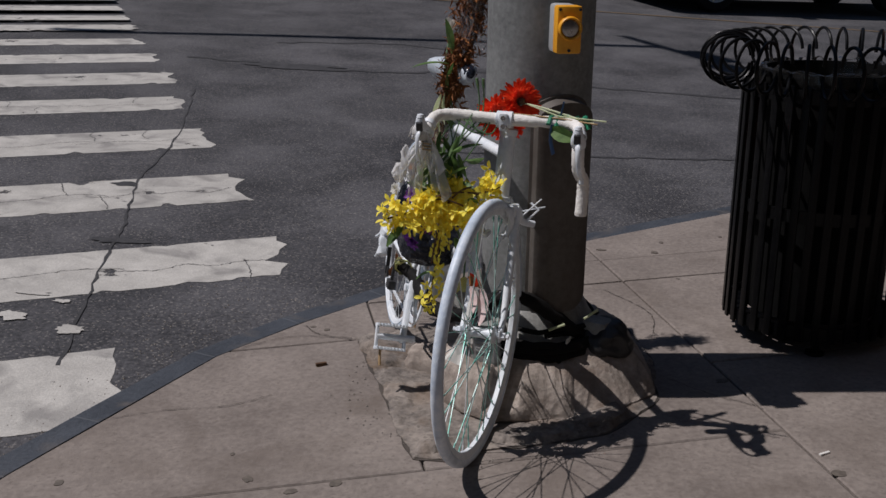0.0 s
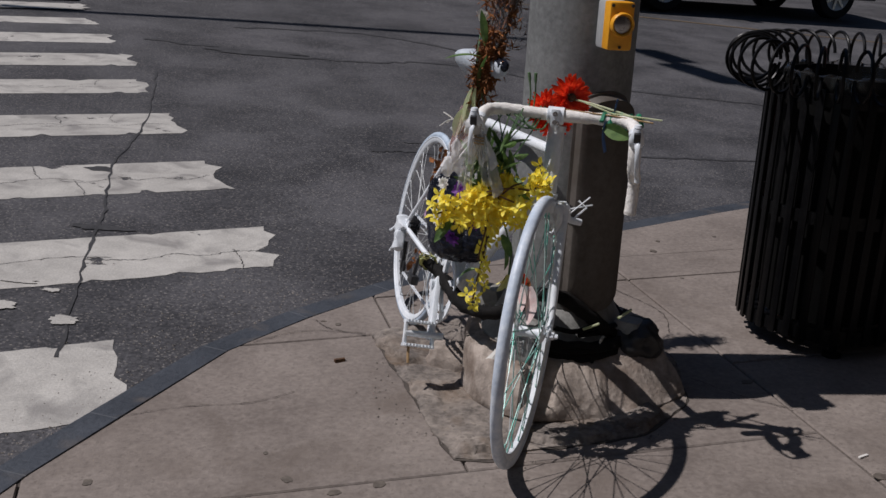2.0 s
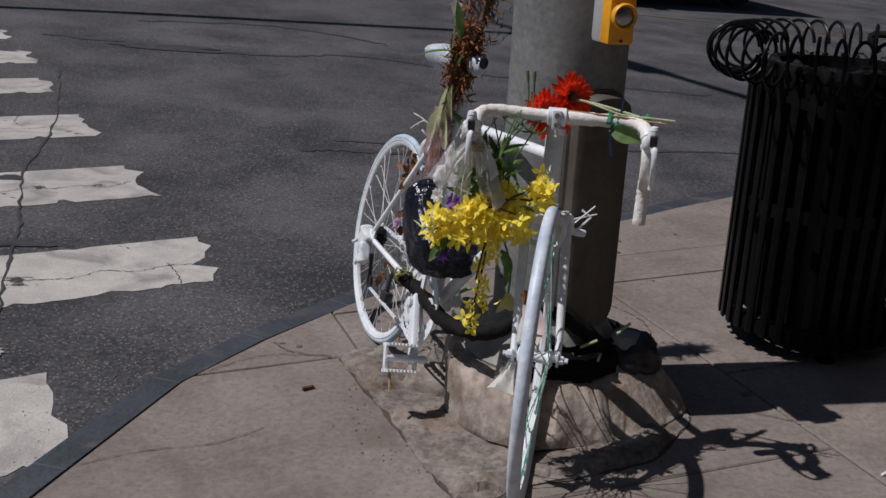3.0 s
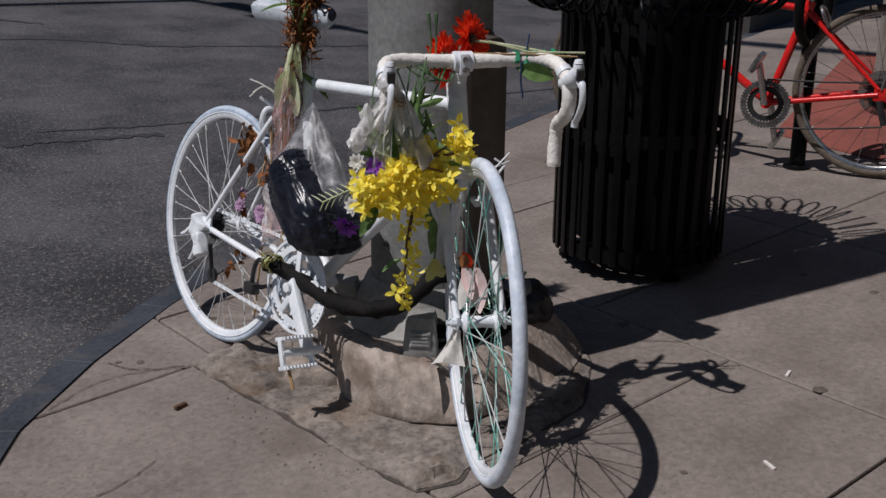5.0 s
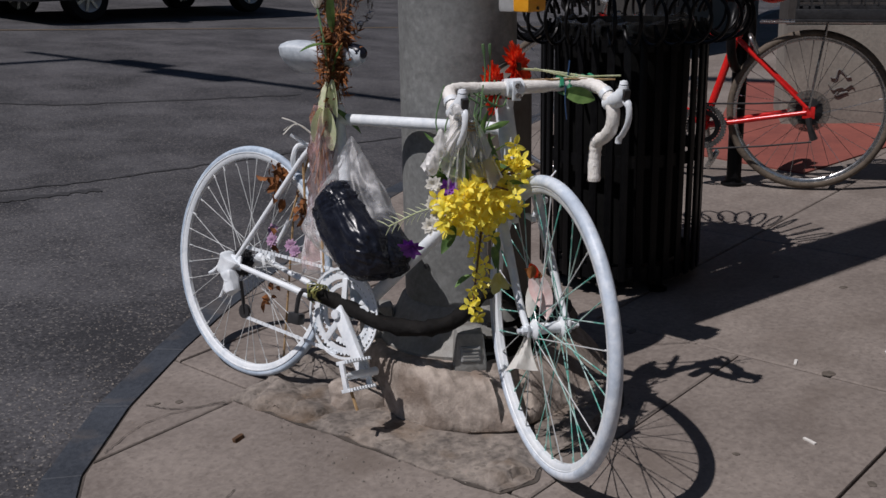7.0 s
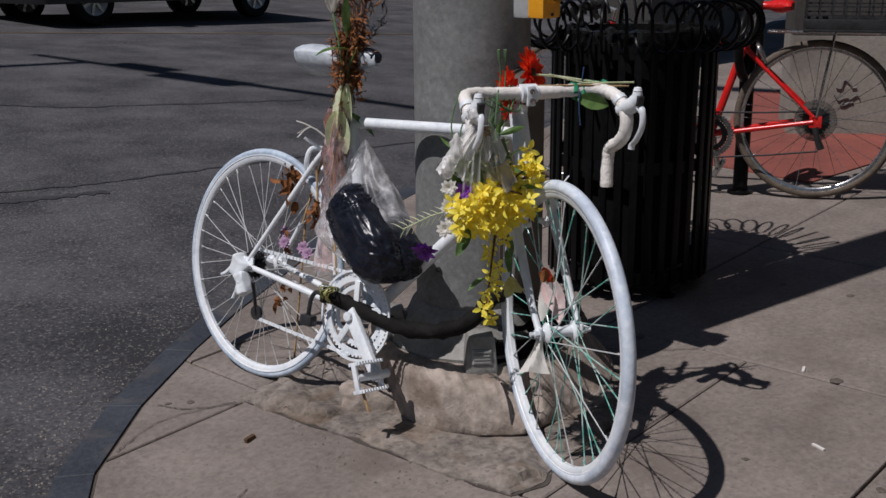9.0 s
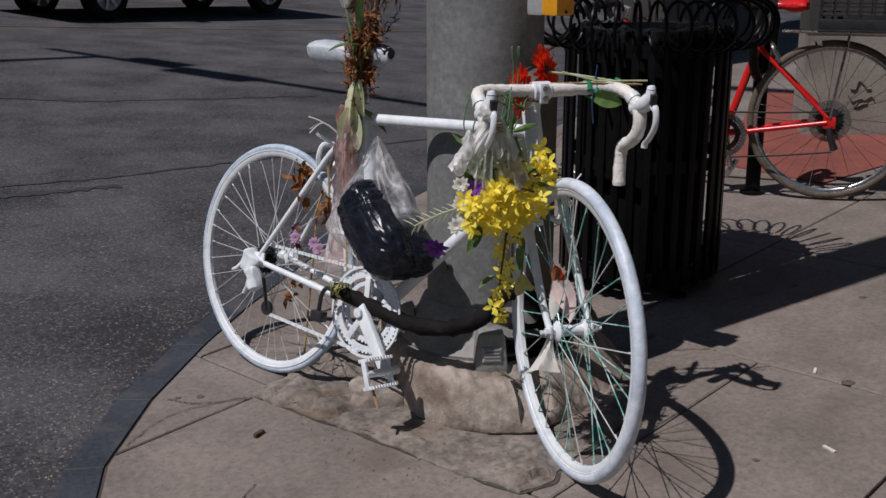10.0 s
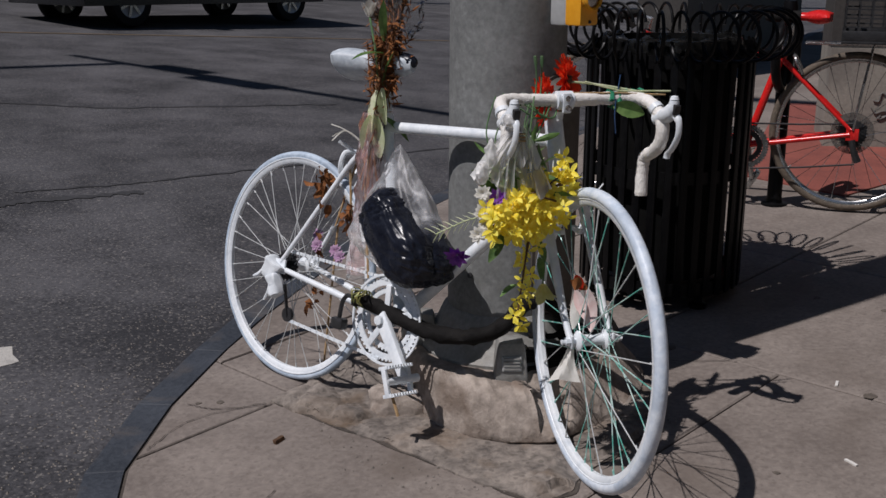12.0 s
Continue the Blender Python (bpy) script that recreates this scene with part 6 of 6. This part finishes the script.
    for p, d, r in (((0.01, 3.25, 0.93), (-0.85, -0.2, 0.15), 0), ((0.01, 3.25, 0.83), (-0.05, -0.1, 1), 70), ((0.02, 3.26, 0.96), (-0.12, -0.05, 1), 50), ((0.0, 3.24, 0.77), (0.5, -0.3, -0.4), 40), ((0.015, 3.25, 0.9), (-0.12, 0, -1), 30)):
        shared("green_leaf", me, b, along(Vector(p), d, r, rnd.uniform(0.75, 1.0)))
    part("bud_stalk", tube(smooth_path([Vector((0.0, 3.26, 0.84)), Vector((0.0, 3.27, 0.93)), Vector((0.014, 3.32, 1.02))], 5), 0.003, 6), STEM_GREEN, b)
    bud = part("white_bud", bloom(6, 0.045, 0.013, 1.3, 0.1, 0.004, seed=4), WHITE_PETAL, b)
    bud.matrix_basis = aim(Vector((0.014, 3.32, 1.018)), (0, 0.1, 1))
    # dead leaves further down
    dm = to_mesh("dead_leaf", rough_up(leaf_bm(0.05, 0.014, 0.3), 0.006, 60), DRIED)
    for k in range(26):
        p = rnd.choice((B(0.12, -0.02, 0.56), B(0.15, 0.0, 0.5), B(0.2, -0.01, 0.44), B(0.1, -0.02, 0.4), B(0.12, -0.03, 0.27), B(0.25, 0.0, 0.55)))
        p = p + Vector((rnd.gauss(0, 0.012), rnd.gauss(0, 0.018), rnd.gauss(0, 0.022)))
        shared("dead_leaf", dm, b, along(p, (rnd.gauss(0, 1), rnd.gauss(0, 1), rnd.gauss(-0.5, 1)), rnd.uniform(0, 360), rnd.uniform(0.35, 0.8)))
    for k in range(40):
        p = rnd.choice((B(0.105, -0.03, 0.6), B(0.11, -0.03, 0.575), B(0.2, -0.03, 0.53), B(0.22, -0.03, 0.5)))
        p = p + Vector((rnd.gauss(0, 0.01), rnd.gauss(0, 0.013), rnd.gauss(0, 0.022)))
        shared("dead_leaf", dm, b, along(p, (rnd.gauss(0, 0.6), rnd.gauss(0, 0.6), rnd.gauss(-0.8, 0.8)), rnd.uniform(0, 360), rnd.uniform(0.4, 0.85)))
    for p, q in ((B(0.09, 0.06, 0.5), B(0.1, 0.06, 0.03)), (B(0.22, -0.02, 0.68), B(0.16, -0.02, 0.47)), (B(0.2, -0.03, 0.63), B(0.25, -0.03, 0.36)), (B(0.27, -0.04, 0.6), B(0.33, -0.05, 0.36))):
        part("dry_stem", tube([p, p.lerp(q, 0.5) + Vector((0.004, 0.006, 0)), q], 0.0032, 5), STRAW, b)
    # loose white ties
    for e in (B(0.165, -0.085, 0.742), B(0.185, -0.095, 0.7), B(0.15, -0.06, 0.71)):
        part("tie_end", tube(smooth_path([B(0.25, -0.02, 0.69), B(0.2, -0.06, 0.73), e], 5), 0.0035, 5, squash=0.4), WHITE_PETAL, b)


build_bouquet()


def sack(centre, size, seed, amount=0.12, n=26, neck=0.0, boxy=1.0):
    """A crumpled closed bag."""
    bm = bmesh.new()
    bmesh.ops.create_uvsphere(bm, u_segments=n * 2, v_segments=n, radius=1)
    for v in bm.verts:
        p = v.co.copy()
        k = 1 + amount * noise.noise(p * 1.6 + Vector((seed, 0, 0))) + amount * 0.45 * noise.ridged_multi_fractal(p * 2.3 + Vector((0, seed, 0)), 1.0, 2.0, 4, 1.0, 2.0) - amount * 0.4
        if boxy < 1:
            p = Vector([math.copysign(abs(c) ** boxy, c) for c in p])
        if neck and p.z > neck:
            k *= 1 - 0.88 * min(1, (p.z - neck) / (1 - neck)) ** 0.6
        v.co = Vector((p.x * size[0] * k, p.y * size[1] * k, p.z * size[2] * (1 + (k - 1) * 0.4)))
    bmesh.ops.transform(bm, matrix=centre, verts=bm.verts)
    return bm


def build_bags():
    t = thing("black_bag", B(0.452, -0.075, 0.485), "stuffed shiny black plastic bag resting on the frame", "bag")
    # (place, lean, size, seed): the stuffed body and the slack fold beside it
    for nm, p, lean, size, seed in (("bag_body", B(0.45, -0.078, 0.486), -46, (0.078, 0.08, 0.142), 4.0), ("bag_fold", B(0.508, -0.04, 0.472), -44, (0.05, 0.058, 0.1), 9.0)):
        m = axes(p, F3, L3, U3) @ pose(0, 0, 0, 0, lean, 0)
        bm = sack(m, size, seed, 0.09, 90, boxy=0.78)
        back = m.inverted()
        for v in bm.verts:
            q = back @ v.co
            u = q.z / size[2]
            # long slack creases along the sack, and short ones bunched across its upper end
            crease = noise.noise(Vector((q.x * 26, q.y * 26, q.z * 6 + seed))) * 0.007
            across = noise.ridged_multi_fractal(Vector((q.x * 9, q.y * 9 + seed, q.z * 75 + q.x * 20)), 0.9, 2.1, 4, 1.0, 2.0) * 0.006 * max(0.12, min(1.0, (u - 0.05) * 1.6))
            tail = noise.ridged_multi_fractal(Vector((q.x * 40 + q.z * 25, q.y * 14, q.z * 12)), 0.9, 2.1, 3, 1.0, 2.0) * 0.0035 * max(0.05, min(1.0, -u * 1.8))
            out = Vector((q.x / size[0] ** 2, q.y / size[1] ** 2, q.z / size[2] ** 2)).normalized()
            flat = 0.012 * max(0.0, u - 0.72) / 0.28
            v.co = m @ (q + out * (crease + across + tail - 0.006) - Vector((0, 0, flat)))
        part(nm, bm, DARK_BAG, t)
    m = axes(B(0.4, -0.05, 0.588), F3, L3, U3) @ pose(0, 0, 0, 0, -8, 0)
    b = part("clear_bag", sack(m, (0.16, 0.08, 0.2), 2.0, 0.2, 40, -0.4), HAZY, None)
    b.visible_shadow = False
    tagged(b, "crumpled clear plastic bag hung from the top tube", "bag")
    # clear plastic balloon skin behind the bouquet
    b = part("clear_bag", sack(Matrix.Translation((0.12, 3.33, 1.04)) @ pose(0, 0, 0, 0, 30), (0.075, 0.03, 0.085), 12.0, 0.5, 20), CLEAR, None)
    b.visible_shadow = False
    tagged(b, "shiny clear plastic wrap standing beside the pole", "bag")
    # milky bag knotted to the brake hood
    t = thing("milky_bag", (-0.06, 2.67, 0.78), "knotted milky white plastic bag hanging from the brake hood", "bag")
    top = Vector((-0.042, 2.64, 0.828))
    view = Vector((0.75, -0.66, 0))
    tails = [((-0.04, 0.02, -0.06), (-0.066, 0.036, -0.12), 0.014, 0.03), ((-0.02, 0.01, -0.07), (-0.03, 0.006, -0.165), 0.012, 0.02), ((0.012, -0.004, -0.04), (0.022, -0.01, -0.085), 0.012, 0.026),
             ((0.014, -0.004, -0.07), (0.036, -0.016, -0.15), 0.012, 0.036), ((-0.022, 0.004, 0.02), (-0.034, 0.01, 0.0), 0.012, 0.014)]
    for n_, (q1, q2, w0, w1) in enumerate(tails):
        bm = bmesh.new()
        rows = []
        line = smooth_path([top, top + Vector(q1), top + Vector(q2)], 8)
        for i, p in enumerate(line):
            u = i / (len(line) - 1)
            w = 0.006 + (w0 - 0.006) * min(1, u * 4) + (w1 - w0) * u
            row = []
            for j in range(13):
                s_ = j / 6 - 1
                fold = math.sin(s_ * 7 + n_ * 2 + u * 3) * 0.009 * min(1, u * 3) + 0.006 * noise.noise(Vector((s_ * 3, u * 5, n_)))
                row.append(bm.verts.new(p + view * s_ * w + Vector((0.66, 0.75, 0)) * fold + Vector((0, 0, 0.012 * u * math.sin(s_ * 5 + n_)))))
            rows.append(row)
        for a, c in zip(rows, rows[1:]):
            for k in range(12):
                bm.faces.new((a[k], a[k + 1], c[k + 1], c[k]))
        part("bag_tail", bm, MILKY_THIN if n_ in (1, 3) else MILKY, t)
    part("knot", rough_up(lathe([(0, 0.012), (0.01, 0.009), (0.014, 0), (0.01, -0.009), (0, -0.012)], 14, Matrix.Translation(top + Vector((-0.012, 0.002, 0.0)))), 0.004, 80), WHITE_PETAL, t)
    part("twine", tube([top + Vector((0.014 * math.cos(k), 0.013 * math.sin(k), -0.012 - 0.0012 * k)) for k in range(20)], 0.0022, 5), TWINE, t)
    part("lobe", sack(Matrix.Translation(top + Vector((-0.056, 0.025, -0.06))), (0.012, 0.011, 0.03), 3.0, 0.45, 16), MILKY, t)
    part("lobe", sack(Matrix.Translation(top + Vector((-0.072, 0.034, -0.1))), (0.014, 0.012, 0.024), 5.0, 0.45, 16), MILKY, t)
    part("lobe", sack(Matrix.Translation(top + Vector((-0.022, 0.0, 0.012))), (0.017, 0.014, 0.016), 6.0, 0.25, 12), MILKY, t)


build_bags()

# thick black cable lock between crank and pole
lock = thing("cable_lock", (0.0, 2.95, 0.26), "thick black sleeve-covered cable lock from crank to pole", "lock")
lp = smooth_path([B(0.335, -0.1, 0.312), (-0.09, 3.14, 0.3), (-0.06, 3.04, 0.278), (-0.035, 2.963, 0.268), (0.015, 2.885, 0.268), (0.085, 2.845, 0.292), (0.165, 2.85, 0.335), (0.25, 2.862, 0.32), (0.33, 2.875, 0.26), (0.4, 2.92, 0.2)], 7)
part("sleeve", rough_up(tube(lp, [0.0195 + 0.003 * noise.noise(Vector((i * 0.5, 0, 0))) for i in range(len(lp))], 14), 0.0055, 42), BLACK_RUBBER, lock)
part("cable_end", tube(smooth_path([B(0.335, -0.1, 0.312), B(0.31, -0.1, 0.312), B(0.296, -0.1, 0.29), B(0.292, -0.1, 0.25)], 5), 0.006, 8), BLACK_PLASTIC, lock)
part("end_cap", block((0.042, 0.026, 0.03), axes(B(0.293, -0.1, 0.236), F3, L3, U3), 0.007), BLACK_PLASTIC, lock)
part("wire_tie", rough_up(tube([B(0.33, -0.088, 0.312) + L3 * 0.023 * math.cos(k * 0.7) + U3 * 0.023 * math.sin(k * 0.7) + F3 * (0.0006 * k + 0.006 * math.sin(k * 1.9)) for k in range(60)], 0.0017, 5), 0.011, 60), WIRE_GREEN, lock, "green and gold wire tie")

# dark heap of straps and a flattened bottle behind the base
heap = thing("strap_heap", (0.46, 2.93, 0.12), "heap of black straps and tape about the pole base", "straps")
rnd = random.Random(17)
for k in range(6):
    a0 = radians(rnd.uniform(250, 300))
    pts = [PC + Vector(((0.19 + 0.02 * rnd.random()) * math.cos(a0 + j * 0.35), (0.19 + 0.02 * rnd.random()) * math.sin(a0 + j * 0.35), 0.17 + 0.02 * k * 0.6 + rnd.uniform(-0.012, 0.012))) for j in range(6)]
    part("strap", tube(smooth_path(pts, 4), 0.008, 7, squash=0.5), BLACK_RUBBER, heap)
for k in range(5):
    a0 = radians(rnd.uniform(238, 262))
    rr = 0.225 + 0.012 * rnd.random()
    pts = [PC + Vector((rr * math.cos(a0 + j * 0.22), rr * math.sin(a0 + j * 0.22), 0.148 + 0.012 * k + rnd.uniform(-0.008, 0.008))) for j in range(7)]
    part("strap", tube(smooth_path(pts, 4), 0.011, 7, squash=0.5), BLACK_RUBBER, heap)
part("white_tag", block((0.03, 0.006, 0.026), facing((0.358, 2.862, 0.199), (0, 0, 1)) @ pose(0, 0, 0, 12, 0, 20), 0.002), WHITE_PETAL, heap)
part("green_tape", tube([(0.3, 2.845, 0.24), (0.345, 2.85, 0.256)], 0.004, 6), PALE_GREEN, heap)
part("green_tape", tube([(0.4, 2.86, 0.27), (0.44, 2.88, 0.29)], 0.004, 6), PALE_GREEN, heap)
b = part("black_bag", sack(Matrix.Translation((0.478, 2.94, 0.18)), (0.075, 0.08, 0.062), 6.5, 0.25, 24), BLACK_PLASTIC, None)
tagged(b, "crumpled black bag at the pole base", "bag")


# ---------- litter on the ground ----------
def litter(name, x, y, size, mat, label, seed, turn):
    bm = block(size, Matrix.Identity(4), min(size) * 0.3)
    rough_up(bm, min(size) * 0.25, 60, seed)
    o = part(name, bm, mat, None)
    o.matrix_basis = pose(x, y, pave(x, y) + size[2] * 0.5 - 0.0005, 0, 0, turn)
    tagged(o, label, "litter", "litter on the pavement")


GUM = surface("old_gum", (0.08, 0.066, 0.055), (0.13, 0.11, 0.09), 0.8, 30, 0.2)
litter("cigar_stub", -0.378, 3.147, (0.034, 0.012, 0.011), BROWN, "brown cigar stub lying on the pavement", 1, 25)
for i, (x, y) in enumerate(((0.98, 2.49), (0.62, 2.2), (1.22, 2.35))):
    litter("cigarette_end", x, y, (0.035, 0.008, 0.006), LITTER, "white cigarette end on the pavement", i, 30 + 50 * i)
rnd = random.Random(31)
for i in range(46):
    while True:
        u, v = rnd.uniform(-1.2, 2.6), rnd.uniform(1.2, 4.2)
        x, y = (U * u + V * v)
        inside = clip([(x - 0.03, y - 0.03), (x + 0.03, y - 0.03), (x + 0.03, y + 0.03), (x - 0.03, y + 0.03)], INNER)
        if len(inside) == 4 and not (-0.32 < x < 0.7 and 2.45 < y < 3.5):
            break
    r = rnd.uniform(0.006, 0.016)
    bm = bmesh.new()
    pts = [(r * (1 + 0.45 * noise.noise(Vector((math.cos(a), math.sin(a), i * 3.3)))) * math.cos(a), r * 1.3 * (1 + 0.45 * noise.noise(Vector((math.cos(a) * 2, math.sin(a) * 2, i * 1.3)))) * math.sin(a)) for a in (2 * math.pi * k / 14 for k in range(14))]
    prism(pts, lambda x, y: 0.0006, lambda x, y: -0.002, bm=bm, edge=0.0004)
    o = part("gum_spot", bm, GUM, None, smooth=False)
    o.matrix_basis = pose(x, y, pave(x, y) + 0.0015, 0, 0, rnd.uniform(0, 360))
    tagged(o, "dark trodden spot of old gum on the pavement", "gum spot", "gum spots")

# grit in the gutter and crumbs of concrete round the apron
GRIT = surface("grit", (0.09, 0.08, 0.07), (0.26, 0.23, 0.2), 0.9, 40, 0.3, island=0.4)
rnd = random.Random(77)
bm = bmesh.new()


def crumb(x, y, z, r):
    vs = [bm.verts.new((x + r * rnd.uniform(0.6, 1.2) * math.cos(a), y + r * rnd.uniform(0.6, 1.2) * math.sin(a), z)) for a in (0.3, 1.8, 3.4, 4.9)]
    top = bm.verts.new((x + r * rnd.uniform(-0.3, 0.3), y + r * rnd.uniform(-0.3, 0.3), z + r * rnd.uniform(0.6, 1.0)))
    for k in range(4):
        bm.faces.new((vs[k], vs[(k + 1) % 4], top))


gut = outer[4:13]
for _ in range(1500):
    k = rnd.randrange(len(gut) - 1)
    p = Vector(gut[k]).lerp(Vector(gut[k + 1]), rnd.random())
    d = (Vector(gut[k + 1]) - Vector(gut[k])).normalized()
    p = p + Vector((-d.y, d.x)) * (0.01 + abs(rnd.gauss(0, 0.28)))
    crumb(p.x, p.y, road_z(p.x, p.y) - 0.0005, rnd.uniform(0.002, 0.0065))
for _ in range(260):
    a = rnd.uniform(0, 2 * math.pi)
    p = Vector((0.16 + (0.42 + rnd.gauss(0, 0.04)) * math.cos(a), 2.98 + (0.46 + rnd.gauss(0, 0.04)) * math.sin(a)))
    crumb(p.x, p.y, pave(p.x, p.y) + 0.001, rnd.uniform(0.0015, 0.005))
grit = part("grit", bm, GRIT, None, smooth=False)
tagged(grit, "loose pale grit and concrete crumbs along the kerb", "grit", kind="stuff")
